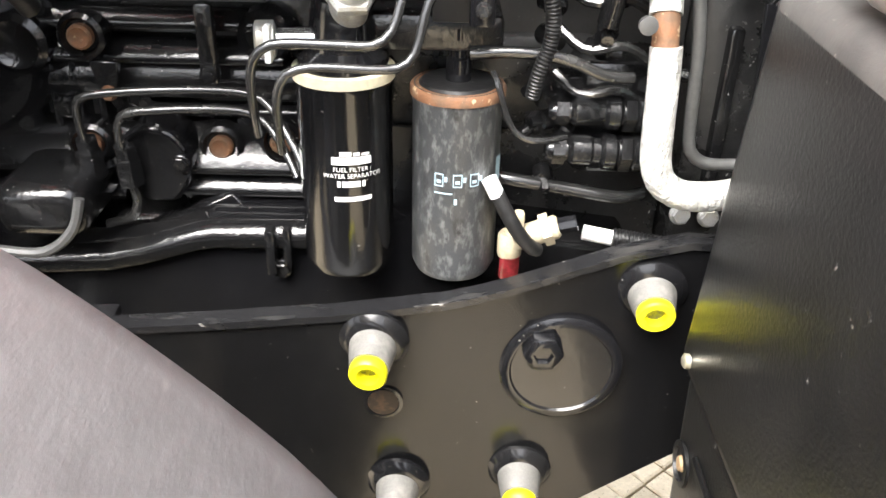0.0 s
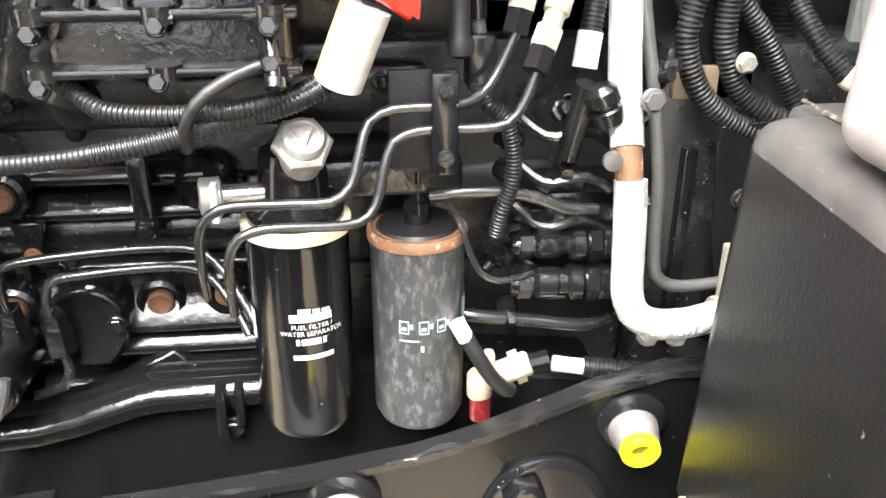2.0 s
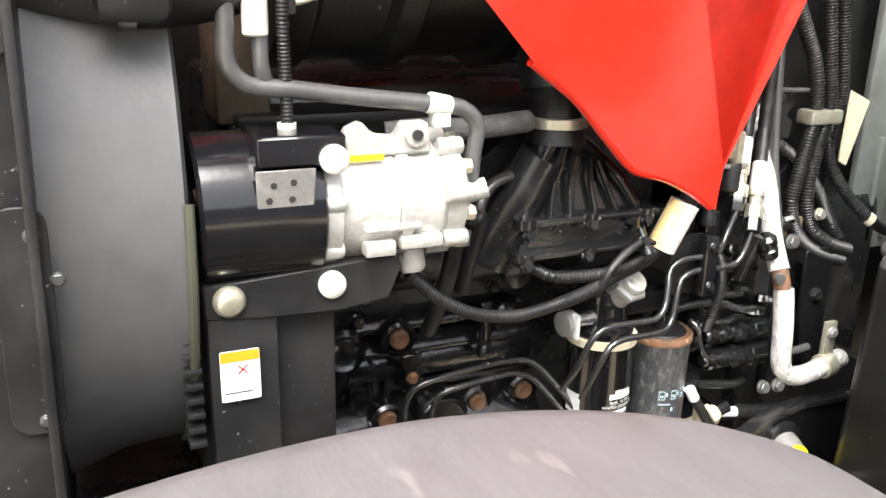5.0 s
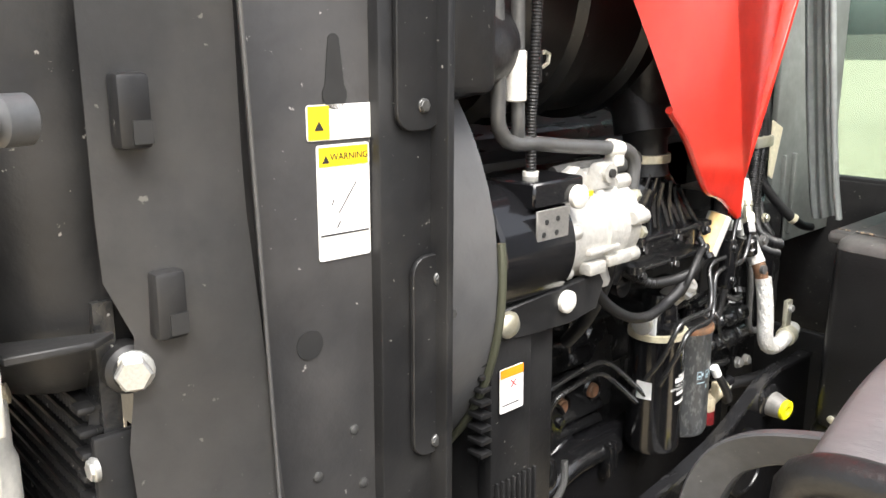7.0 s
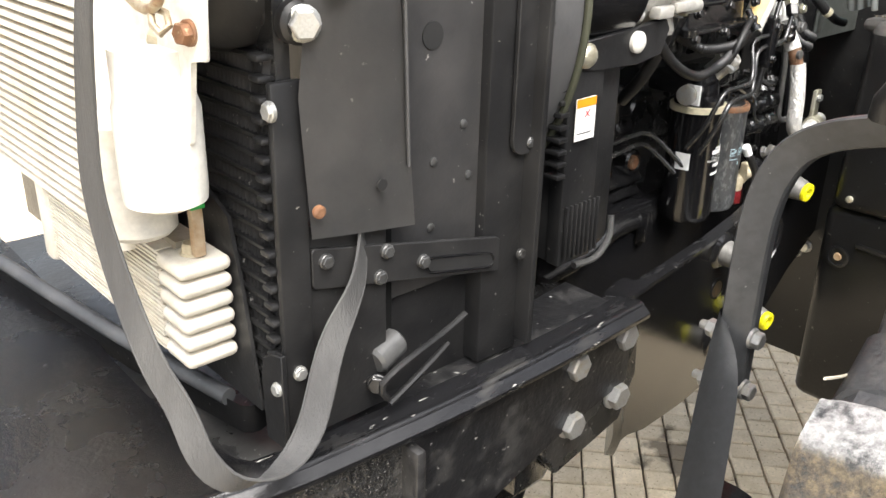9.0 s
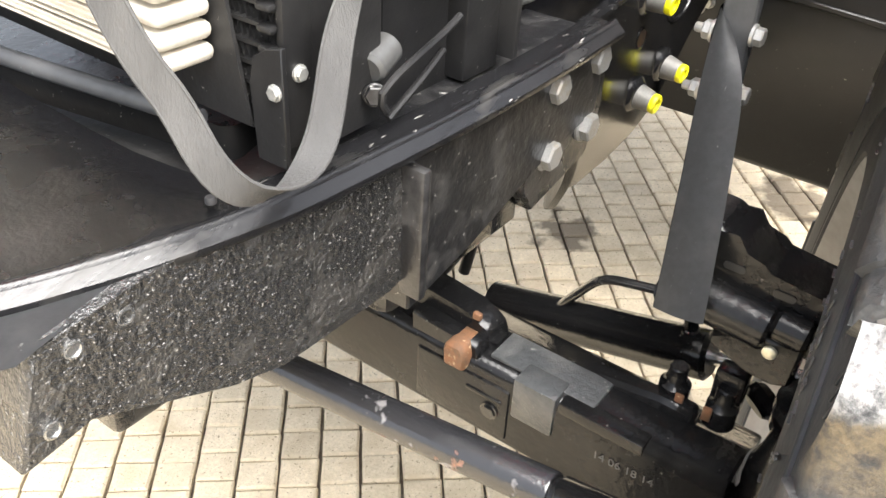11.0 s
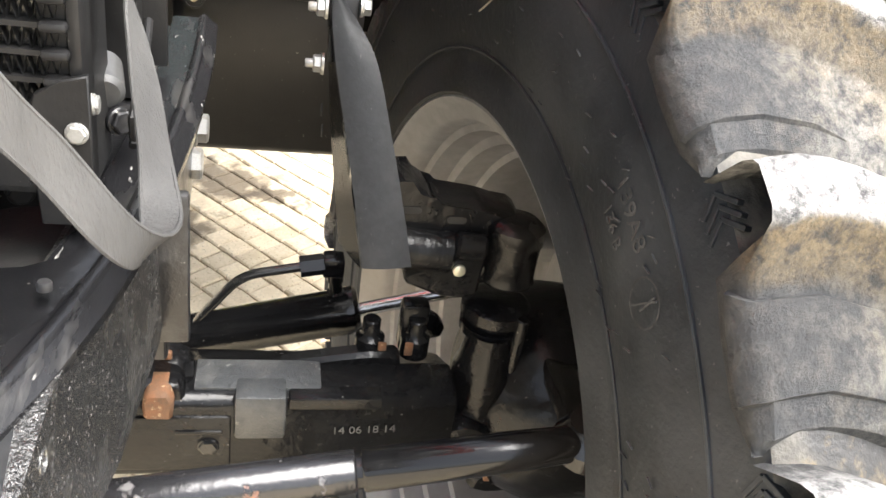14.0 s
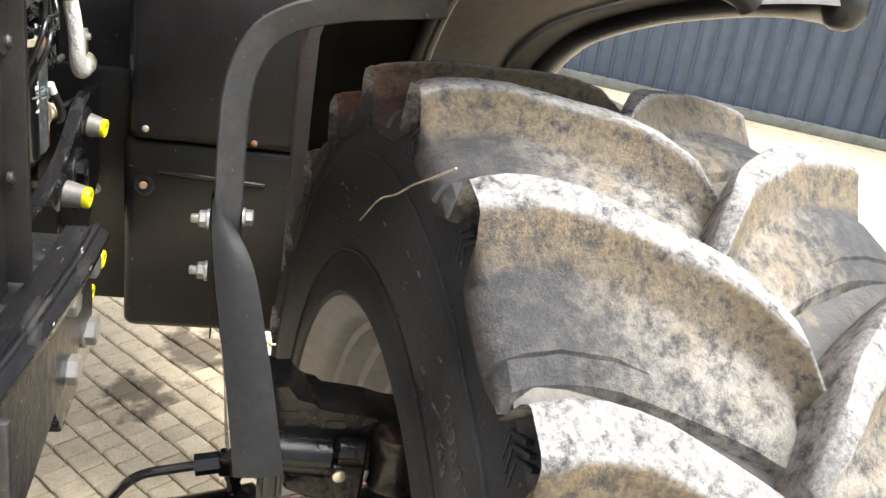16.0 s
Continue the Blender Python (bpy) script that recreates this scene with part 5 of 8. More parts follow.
part("sheet", bm, material("grey_rubber_sheet", (0.062, 0.062, 0.063), 0.48, second=(0.13, 0.122, 0.115), scale=3.2, low=0.42, high=0.72, rough2=0.6, bump=0.0008, bump_scale=40, third=(0.24, 0.23, 0.21), third_scale=70, third_low=0.70, third_high=0.74), flap, "dusty dark rubber sheet")
for x, z in ((-1.150, 1.795), (-1.166, 1.936)):
    part("slot_tab", box((x - 0.011, 0.578, z - 0.024), (x + 0.013, 0.598, z + 0.028), 0.004), SATIN, flap, "moulded tab with slot")
    part("slot", box((x - 0.002, 0.5765, z - 0.020), (x + 0.012, 0.5785, z - 0.004), 0), DARKINK, flap, "dark slot")
bolt_part(flap, (-1.169, 0.592, 1.580), (0, -1, 0), 0.0055, 0.003, RUST)
part("push_pin", lathe([(0.006, 0), (0.006, 0.002)], along((-1.095, 0.594, 1.59), (-1.095, 0.5, 1.59)), 12), DARKINK, flap)

# webbing straps
def strap(pts, width, across_way, name, label):
    line = resample(spline(pts, 0.006), 0.008)
    bm = bmesh.new()
    prev, edges = None, ([], [])
    for i, c in enumerate(line):
        u = i / (len(line) - 1)
        t = (line[min(i + 1, len(line) - 1)] - line[max(i - 1, 0)]).normalized()
        w = across_way(u)
        w = (w - t * w.dot(t)).normalized() * width / 2
        nrm = t.cross(w).normalized() * 0.0012
        row = [bm.verts.new(p) for p in (c - w - nrm, c + w - nrm, c + w + nrm, c - w + nrm)]
        edges[0].append(c - w)
        edges[1].append(c + w)
        if prev:
            for j in range(4):
                bm.faces.new((prev[j], prev[(j + 1) % 4], row[(j + 1) % 4], row[j]))
        else:
            bm.faces.new(row)
        prev = row
    bm.faces.new(prev[::-1])
    ob = thing(name, label, "strap")
    part("band", bm, WEBBING, ob, "flat woven band")
    for e in edges:
        part("woven_edge", tube(e[::3] + e[-1:], 0.0017, 6), WEBBING, ob, "thicker woven edge")
    return ob


strap([(-1.33, 0.60, 2.0), (-1.325, 0.610, 1.92), (-1.318, 0.640, 1.85), (-1.330, 0.655, 1.775), (-1.333, 0.678, 1.68), (-1.335, 0.683, 1.615), (-1.333, 0.674, 1.565), (-1.330, 0.655, 1.515), (-1.326, 0.624, 1.462), (-1.318, 0.600, 1.428), (-1.314, 0.574, 1.388), (-1.298, 0.558, 1.362), (-1.262, 0.552, 1.353), (-1.218, 0.558, 1.370), (-1.171, 0.575, 1.451), (-1.126, 0.592, 1.498), (-1.105, 0.612, 1.543), (-1.099, 0.619, 1.60)],
      0.025, lambda u: Vector((0.02, -1, 0.1)).lerp(Vector((0.9, -0.3, 0.3)), max(0, min(1, u * 1.6 - 0.35))).lerp(Vector((0.65, 0.6, -0.2)), max(0, min(1, (u - 0.8) * 7))), "webbing_strap", "slack grey woven strap hanging in front of the cooler")
strap([(-1.050, 0.612, 1.60), (-1.054, 0.614, 1.75), (-1.060, 0.612, 1.90), (-1.07, 0.608, 2.10)], 0.034, lambda u: Vector((0.5, 1, 0)), "webbing_strap", "taut grey woven strap behind the flap")

# ---- condenser and oil cooler ----
cond = thing("condenser", "dusty aluminium condenser with fine horizontal fins", "condenser")
for k in range(57):
    z = 1.519 + k * 0.0113
    part("fin", box((-1.285, 0.80, z), (-1.270, 1.47, z + 0.006), 0.0), FIN, cond, smooth=False)
# core colour darkened to paint the shade between the fins
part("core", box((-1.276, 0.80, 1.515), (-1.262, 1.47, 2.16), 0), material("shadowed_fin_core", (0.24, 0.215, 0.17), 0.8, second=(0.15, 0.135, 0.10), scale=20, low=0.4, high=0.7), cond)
part("header", rod((-1.274, 0.790, 1.51), (-1.274, 0.790, 2.16), 0.016, n=20), WHITE, cond, "white header pipe")
part("mount_plate", prism([(0.632, 2.16), (0.632, 1.99), (0.587, 1.91), (0.592, 1.82), (0.582, 1.785), (0.588, 1.728), (0.612, 1.725), (0.625, 1.655), (0.74, 1.56), (0.785, 1.56), (0.785, 2.16)], 0.005, front_frame(-1.271), 0.001), WHITE, cond, "white painted mounting plate")
part("receiver", lathe([(0.020, 0), (0.036, 0.008), (0.037, 0.02), (0.037, 0.09), (0.034, 0.10), (0.034, 0.14)], Matrix.Translation((-1.280, 0.664, 1.590)), 28), WHITE, cond, "white receiver bottle")
part("receiver_clip", rod((-1.280, 0.732, 1.545), (-1.280, 0.732, 1.66), 0.036, n=28, bevel=0.006), WHITE, cond)
part("stay", box((-1.250, 0.682, 1.525), (-1.238, 0.692, 1.66), 0.002), TAN, cond, "tan stay strip")
part("tape", box((-1.2515, 0.680, 1.574), (-1.2365, 0.690, 1.587), 0.001), material("green_tape", (0.02, 0.25, 0.05), 0.5), cond, "green tape mark")
part("rust_bolt", add_bolt(bmesh.new(), (-1.273, 0.606, 1.748), (-1, -0.2, 0), 0.009, 0.010), RUST, cond, "rusty bolt")
part("gusset", prism([(-1.262, 0.592), (-1.205, 0.585), (-1.185, 0.60), (-1.262, 0.63)], 0.006, Matrix.Translation((0, 0, 1.775)), 0.001), SATIN, cond, "small black gusset")
part("ball_knob", lathe([(0.010, 0), (0.016, 0.004), (0.016, 0.022), (0.011, 0.026), (0.019, 0.033), (0.0235, 0.045), (0.0235, 0.052), (0.019, 0.065), (0.008, 0.072)], along((-1.235, 0.565, 1.938), (-1.315, 0.545, 1.938)), 32), BRACKET, cond, "round grey knob")
hook = thing("strap_hook", "tarnished wire hook that ties the strap to a bolt", "hook")
TARNISH = material("tarnished_brassy_wire", (0.42, 0.36, 0.26), 0.4, 0.5, second=(0.26, 0.16, 0.09), scale=60, low=0.48, high=0.66)
part("eye", tube([(-1.295, 0.700, 1.826), (-1.297, 0.690, 1.806), (-1.297, 0.676, 1.808), (-1.295, 0.675, 1.826), (-1.293, 0.688, 1.836), (-1.295, 0.700, 1.826)], 0.0045, 10), TARNISH, hook)
part("shank", tube([(-1.297, 0.680, 1.806), (-1.298, 0.667, 1.786), (-1.298, 0.650, 1.772), (-1.296, 0.634, 1.765), (-1.296, 0.614, 1.767), (-1.296, 0.600, 1.776), (-1.296, 0.594, 1.789), (-1.296, 0.600, 1.800), (-1.297, 0.607, 1.803)], 0.0042, 10), TARNISH, hook)
part("latch", tube([(-1.299, 0.607, 1.803), (-1.299, 0.630, 1.810), (-1.298, 0.668, 1.812)], 0.0022, 8), ZINC, hook)
part("ring", tube([(-1.296, 0.618, 1.764), (-1.300, 0.608, 1.754), (-1.296, 0.596, 1.750), (-1.290, 0.600, 1.760), (-1.291, 0.614, 1.768), (-1.296, 0.618, 1.764)], 0.003, 8), TARNISH, hook)

cooler = thing("oil_cooler", "sand-dusted finned oil cooler with rounded tube ends", "cooler")
for k in range(6):
    z = 1.412 + k * 0.0192
    bm = box((-1.273, 0.672, z), (-1.217, 0.725, z + 0.0155), 0.0070, seg=3)
    add_box(bm, (-1.268, 0.71, z + 0.004), (-1.222, 1.035, z + 0.013), 0.0)
    part("tube", bm, FIN, cooler, "rounded pale cooler tube")
for k in range(22):
    part("fin", box((-1.270, 0.728, 1.413 + k * 0.0052), (-1.222, 1.035, 1.4146 + k * 0.0052), 0.0), FIN, cooler, smooth=False)
part("far_header", box((-1.276, 1.03, 1.405), (-1.217, 1.06, 1.53), 0.008), FIN, cooler)
# this core too is dimmed as shade behind the tubes
part("core", box((-1.252, 0.72, 1.405), (-1.225, 1.04, 1.53), 0), material("shaded_fin_core", (0.36, 0.32, 0.25), 0.85, second=(0.25, 0.22, 0.17), scale=20, low=0.4, high=0.7), cooler)
bolt_part(cooler, (-1.245, 0.70, 1.523), (0, 0, 1), 0.010, 0.012, BRASS)
part("end_plate", prism([(0.64, 1.36), (0.665, 1.50), (0.68, 1.56), (0.72, 1.58), (1.06, 1.58), (1.06, 1.36)], 0.004, front_frame(-1.2155)), SATIN, cooler)
guard = thing("guard_bar", "dark rolled guard bar in front of the cooler", "bar")
part("bar", tube([(-1.345, 1.42, 1.354), (-1.301, 1.229, 1.353), (-1.277, 1.05, 1.352), (-1.253, 0.881, 1.351), (-1.232, 0.76, 1.350), (-1.219, 0.690, 1.349)], 0.0095, 14), BRACKET, guard, "rolled top edge")
bm = bmesh.new()
prev = None
for x, y in ((-1.352, 1.45), (-1.305, 1.229), (-1.257, 0.881), (-1.224, 0.70), (-1.219, 0.676), (-1.212, 0.669), (-1.203, 0.668), (-1.176, 0.677), (-1.168, 0.676), (-1.163, 0.668), (-1.158, 0.640)):
    row = [bm.verts.new((x, y, z)) for z in (1.315, 1.349)]
    if prev:
        bm.faces.new((prev[0], row[0], row[1], prev[1]))
    prev = row
bmesh.ops.solidify(bm, geom=bm.faces[:], thickness=0.005)
part("flat_bar", bm, SATIN, guard, "bent flat black end")
bolt_part(guard, (-1.170, 0.660, 1.332), (-1, -0.4, 0), 0.009, 0.006, SATIN)

# ---- fan shroud and fan side ----
shroud = thing("fan_shroud", "tall black plastic fan shroud with a greenish edge", "shroud")
bm = bmesh.new()
prev = None
for k in range(25):
    a = radians(-75 + 150 * k / 24)
    zc, yc, r = 1.72, 0.98, 0.335
    row = [bm.verts.new((x, yc - (r + dr) * math.cos(a), zc + (r + dr) * math.sin(a))) for x, dr in ((-0.86, 0.02), (-0.80, 0.0), (-0.735, -0.005), (-0.73, -0.02), (-0.80, -0.03))]
    if prev:
        for j in range(4):
            bm.faces.new((prev[j], prev[j + 1], row[j + 1], row[j]))
    prev = row
part("ring", bm, material("dusty_grey_shroud_plastic", (0.085, 0.085, 0.086), 0.42, second=(0.115, 0.112, 0.108), scale=4, low=0.4, high=0.75, rough2=0.5, bump=0.0006, bump_scale=60), shroud, "curved dusty black shroud ring")
part("edge", tube([(-0.732, 0.98 - 0.334 * math.cos(radians(-62 + 72 * k / 16)), 1.72 + 0.334 * math.sin(radians(-62 + 72 * k / 16))) for k in range(17)], 0.005, 8), material("greenish_rubber_edge", (0.055, 0.057, 0.036), 0.6), shroud, "greenish edge strip")
part("back_wall", box((-0.875, 0.66, 1.32), (-0.862, 1.5, 2.16), 0.0), SATIN, shroud)
part("cap_strip", box((-0.80, 0.655, 1.93), (-0.735, 0.70, 2.15), 0.012), SATIN, shroud)
# the radiator and the carrier under it, in their place on the tractor
FRONT = Matrix(((1.00975, -0.0025, 0.0182, -0.00666), (0.00256, 1.00991, -0.00333, -0.01424), (-0.01819, 0.00338, 1.00975, -0.02109), (0, 0, 0, 1)))
duct = thing("intercooler_duct", "large black rubber charge-air duct with a bright hose clamp", "duct")
part("pipe", tube([(-0.875, 0.735, 1.972), (-0.80, 0.728, 1.970), (-0.76, 0.726, 1.968)], 0.046, 28), SHEET, duct, "dusty black pipe end")
part("hose", tube([(-0.775, 0.727, 1.968), (-0.72, 0.728, 1.972), (-0.67, 0.745, 1.985), (-0.635, 0.80, 2.02), (-0.62, 0.86, 2.06)], 0.0485, 28), HOSE, duct, "black rubber hose")
q = along((-0.781, 0.727, 1.968), (-0.755, 0.727, 1.969))
part("clamp", lathe([(0.0490, 0), (0.0505, 0.001), (0.0505, 0.016), (0.0490, 0.017)], q, 40), STEEL, duct, "bright hose clamp")
part("clamp_screw", rod((-0.772, 0.672, 1.944), (-0.772, 0.676, 1.970), 0.006, n=10, bevel=0.001), NICKEL, duct, "clamp screw")
settle(("front_carrier", "bolt_bracket", "drag_hose", "hydraulic_hose", "radiator", "warning_label", "intercooler_tank", "rubber_flap", "webbing_strap", "condenser", "strap_hook", "oil_cooler", "guard_bar", "fan_shroud", "intercooler_duct"), FRONT)

# ---- engine ----
engine = thing("engine", "gloss-black six-cylinder diesel engine with dusty castings", "engine")
part("block", box((-0.66, 0.965, 0.98), (0.30, 1.42, 1.62), 0.012), BLOCK, engine, "cast black engine block")
part("cylinder_head", box((-0.62, 1.0, 1.60), (0.26, 1.40, 1.84), 0.015), BLOCK, engine)
part("oil_pan", prism([(-0.62, 1.235), (-0.478, 1.238), (-0.345, 1.247), (-0.276, 1.270), (-0.12, 1.272), (0.25, 1.23), (0.25, 1.02), (-0.62, 1.02)], 0.16, side_frame(0.875), 0.008), GLOSS, engine, "glossy black oil pan")


def ridge(x0, x1, z0, z1, y0=0.90, bevel=0.006, mat=ENGINE, tilt=0.0):
    m = Matrix.Translation((x0, 0, z0)) @ Matrix.Rotation(-tilt, 4, "Y") @ Matrix.Translation((-x0, 0, -z0))
    part("casting_ridge", box((x0, y0, z0), (x1, 1.02, z1), bevel, m, 3), mat, engine)


def band(x0, x1, prof):
    """A long moulded ridge with the given (y, z) section."""
    part("casting_ridge", prism(prof, x1 - x0, front_frame(x0)), ENGINE, engine, angle=55)


def chamfer(x0, x1, z0, z1, y=0.905):
    """A ridge whose front edge is cut back at the top, from z1 down to z0."""
    d = (z1 - z0) * 0.9
    band(x0, x1, [(1.0, z1 + 0.004), (y + d + 0.006, z1 + 0.002), (y + d, z1), (y, z0), (y - 0.001, z0 - 0.004), (y + 0.001, z0 - 0.009), (1.0, z0 - 0.011)])


def sloping_edge(pts, y, drop=0.013):
    """A chamfered rim that follows (x, z) points."""
    bm = bmesh.new()
    prev = None
    for x, z in pts:
        row = [bm.verts.new((x, yy, z + dz)) for yy, dz in ((y + 0.04, 0.003), (y + 0.012, 0.002), (y, -drop * 0.8), (y - 0.001, -drop * 1.3), (y + 0.003, -drop * 2.2), (y + 0.04, -drop * 2.4))]
        if prev:
            for k in range(6):
                bm.faces.new((prev[k], prev[(k + 1) % 6], row[(k + 1) % 6], row[k]))
        else:
            bm.faces.new(row)
        prev = row
    bm.faces.new(prev[::-1])
    part("casting_ridge", bm, ENGINE, engine, angle=55)


chamfer(-0.64, -0.155, 1.318, 1.358, 0.903)
chamfer(-0.64, -0.385, 1.280, 1.292, 0.905)
chamfer(-0.318, -0.155, 1.288, 1.300, 0.905)
chamfer(-0.402, -0.288, 1.238, 1.250, 0.895)
chamfer(-0.232, -0.158, 1.240, 1.253, 0.893)
chamfer(-0.448, -0.18, 1.450, 1.464, 0.922)
chamfer(-0.64, -0.51, 1.450, 1.460, 0.922)
chamfer(-0.50, -0.20, 1.489, 1.502, 0.926)
band(-0.56, -0.16, [(1.0, 1.449)] + [(0.965 - 0.032 * math.sin(radians(a)), 1.412 + 0.036 * math.cos(radians(a))) for a in range(10, 130, 12)] + [(1.0, 1.39)])
band(-0.36, -0.16, [(1.0, 1.386)] + [(0.955 - 0.02 * math.sin(radians(a)), 1.376 + 0.010 * math.cos(radians(a))) for a in range(10, 150, 20)] + [(1.0, 1.366)])
sloping_edge([(-0.64, 1.214), (-0.475, 1.219), (-0.405, 1.224), (-0.36, 1.234), (-0.323, 1.246), (-0.29, 1.256), (-0.265, 1.260), (-0.155, 1.262)], 0.855)
for x, z0, z1 in ((-0.178, 1.21, 1.262), (-0.388, 1.42, 1.452), (-0.402, 1.44, 1.47)):
    part("casting_web", box((x - 0.005, 0.85 if z0 < 1.3 else 0.92, z0), (x + 0.005, 0.95, z1), 0.003), ENGINE, engine)
ridge(-0.50, 0.05, 1.53, 1.60, 0.945, 0.02, BLOCK)
ridge(-0.30, 0.20, 1.35, 1.48, 0.955, 0.02, BLOCK)
part("pan_stay", box((-0.204, 0.845, 1.20), (-0.192, 0.87, 1.262), 0.003), ENGINE, engine)
bolt_part(engine, (-0.190, 0.868, 1.198), (0, -1, 0), 0.011, 0.010, ENGINE)
# round cover with two screws
part("gear_cover", prism([(x, z) for x, z in arc(-0.335, 1.336, 0.044, -20, 200, 16)] + [(-0.366, 1.292), (-0.353, 1.277), (-0.317, 1.277), (-0.304, 1.292)], 0.06, side_frame(0.885), 0.006), GLOSS, engine, "oval black cover")
part("gear_cover_rim", tube([(x, 0.883, z) for x, z in arc(-0.335, 1.336, 0.039, 20, 160, 10)], 0.004, 8), GLOSS, engine)
for x in (-0.363, -0.304):
    bolt_part(engine, (x, 0.884, 1.332), (0, -1, 0), 0.009, 0.007, ENGINE)
part("cover_foot", prism([(-0.33, 1.25), (-0.25, 1.29), (-0.21, 1.24), (-0.27, 1.205), (-0.31, 1.215)], 0.05, side_frame(0.90), 0.006), GLOSS, engine)
for x, y, z in ((-0.262, 0.925, 1.340), (-0.417, 0.915, 1.343), (-0.402, 0.908, 1.478), (-0.185, 0.915, 1.352)):
    part("bolt_well", lathe([(0.027, 0), (0.027, 0.022), (0.022, 0.026), (0.018, 0.018)], along((x, y + 0.014, z), (x, y - 1, z)), 28), ENGINE, engine, "black bolt well")
    part("rusty_bolt", lathe([(0.0145, 0), (0.0145, 0.018), (0.0115, 0.021), (0.006, 0.018)], along((x, y + 0.006, z), (x, y - 1, z)), 20), RUST, engine, "rusty bolt head")
part("round_boss", lathe([(0.038, 0), (0.036, 0.03), (0.028, 0.036), (0.02, 0.03)], along((-0.484, 0.945, 1.463), (-0.484, 0, 1.463)), 28), ENGINE, engine)
part("round_boss", lathe([(0.034, 0), (0.032, 0.02), (0.027, 0.024), (0.022, 0.018)], along((-0.20, 0.945, 1.475), (-0.20, 0, 1.475)), 28), ENGINE, engine)
part("pipe_bracket", box((-0.272, 0.895, 1.425), (-0.250, 0.912, 1.52), 0.006), ENGINE, engine, "black pipe bracket")
bolt_part(engine, (-0.261, 0.895, 1.438), (0, -1, 0), 0.009, 0.007, ENGINE)
part("bracket_tab", prism([(-0.40, 1.45), (-0.365, 1.45), (-0.37, 1.415), (-0.381, 1.40), (-0.392, 1.415)], 0.01, side_frame(0.90), 0.002), ENGINE, engine)
bolt_part(engine, (-0.381, 0.90, 1.412), (0, -1, 0), 0.008, 0.007, RUST)
rnd = random.Random(5)
for k in range(46):
    x, z = rnd.uniform(-0.62, 0.22), rnd.uniform(1.19, 1.60)
    if -0.16 < x < 0.1 and z < 1.5:
        continue
    bolt_part(engine, (x, 0.955 - 0.02 * rnd.random(), z), (0, -1, 0.1), rnd.uniform(0.006, 0.010), 0.012, ENGINE)
for k in range(16):
    x, z = rnd.uniform(-0.62, -0.44), rnd.uniform(1.22, 1.55)
    part("casting_lug", lathe([(0.016, 0), (0.015, 0.02), (0.010, 0.028)], along((x, 0.955, z), (x, 0, z + 0.1)), 14), ENGINE, engine)
for k in range(7):
    x = -0.58 + 0.028 * k
    part("casting_web", box((x, 0.935, 1.22 + 0.02 * (k % 3)), (x + 0.010, 0.98, 1.42 + 0.03 * (k % 2)), 0.004), ENGINE, engine)
part("gear_case", lathe([(0.10, 0), (0.10, 0.03), (0.085, 0.045), (0.05, 0.045), (0.045, 0.03)], along((-0.56, 0.965, 1.44), (-0.56, 0.5, 1.44)), 32), ENGINE, engine, "round timing case")
part("lift_cover", box((-0.500, 0.80, 1.268), (-0.395, 0.93, 1.335), 0.022, None, 3), ENGINE, engine, "rounded glossy black cover")
part("cover_bail", tube([(-0.50, 0.79, 1.262), (-0.44, 0.788, 1.262), (-0.405, 0.79, 1.29), (-0.392, 0.80, 1.335)], 0.006, 8), GREYPIPE, engine, "grey wire bail")
part("flywheel_case", box((0.30, 0.93, 1.05), (0.60, 1.4, 1.62), 0.03), BLOCK, engine)
part("flywheel_rib", box((0.335, 0.915, 1.25), (0.352, 0.95, 1.50), 0.005), ENGINE, engine)
part("flywheel_rib", box((0.385, 0.915, 1.25), (0.40, 0.95, 1.50), 0.005), ENGINE, engine)
part("plastic_guard", box((-0.66, 0.86, 1.30), (-0.62, 0.97, 1.60), 0.004), SATIN, engine)

# intake manifold
manifold = thing("intake_manifold", "ribbed gloss-black intake manifold with clamped elbow", "manifold")
bm = bmesh.new()
sections = [(1.640, -0.292, -0.082, 0.762, 0.95), (1.690, -0.292, -0.082, 0.765, 0.95), (1.735, -0.275, -0.105, 0.775, 0.93), (1.775, -0.262, -0.160, 0.765, 0.88), (1.800, -0.262, -0.198, 0.752, 0.83)]
prev = None
for z, x0, x1, y0, y1 in sections:
    r = 0.022
    row = [bm.verts.new((x, y, z)) for x, y in rounded(x0, y0, x1, y1, r)]
    if prev:
        for j in range(len(row)):
            bm.faces.new((prev[j], prev[(j + 1) % len(row)], row[(j + 1) % len(row)], row[j]))
    prev = row
bm.faces.new(prev)
part("body", bm, ENGINE, manifold, "gloss-black cast plenum")
for x0, x1, zt in ((-0.285, -0.250, 1.79), (-0.245, -0.232, 1.79), (-0.215, -0.212, 1.78), (-0.175, -0.190, 1.775), (-0.140, -0.182, 1.77), (-0.105, -0.172, 1.765)):
    part("rib", tube([(x0, 0.757, 1.688), ((x0 + x1) / 2, 0.764, 1.735), (x1, 0.757, zt)], 0.0042, 8), ENGINE, manifold)
for z, w in ((1.686, 0.010), (1.640, 0.008)):
    bm = bmesh.new()
    add_box(bm, (-0.296, 0.742, z - w / 2), (-0.078, 0.80, z + w / 2), 0.003)
    for x in (-0.285, -0.189, -0.10):
        part("flange_boss", lathe([(0.015, 0), (0.015, w + 0.004)], Matrix.Translation((x, 0.752, z - w / 2 - 0.002)), 14), ENGINE, manifold)
    part("flange", bm, ENGINE, manifold, "bolted flange")
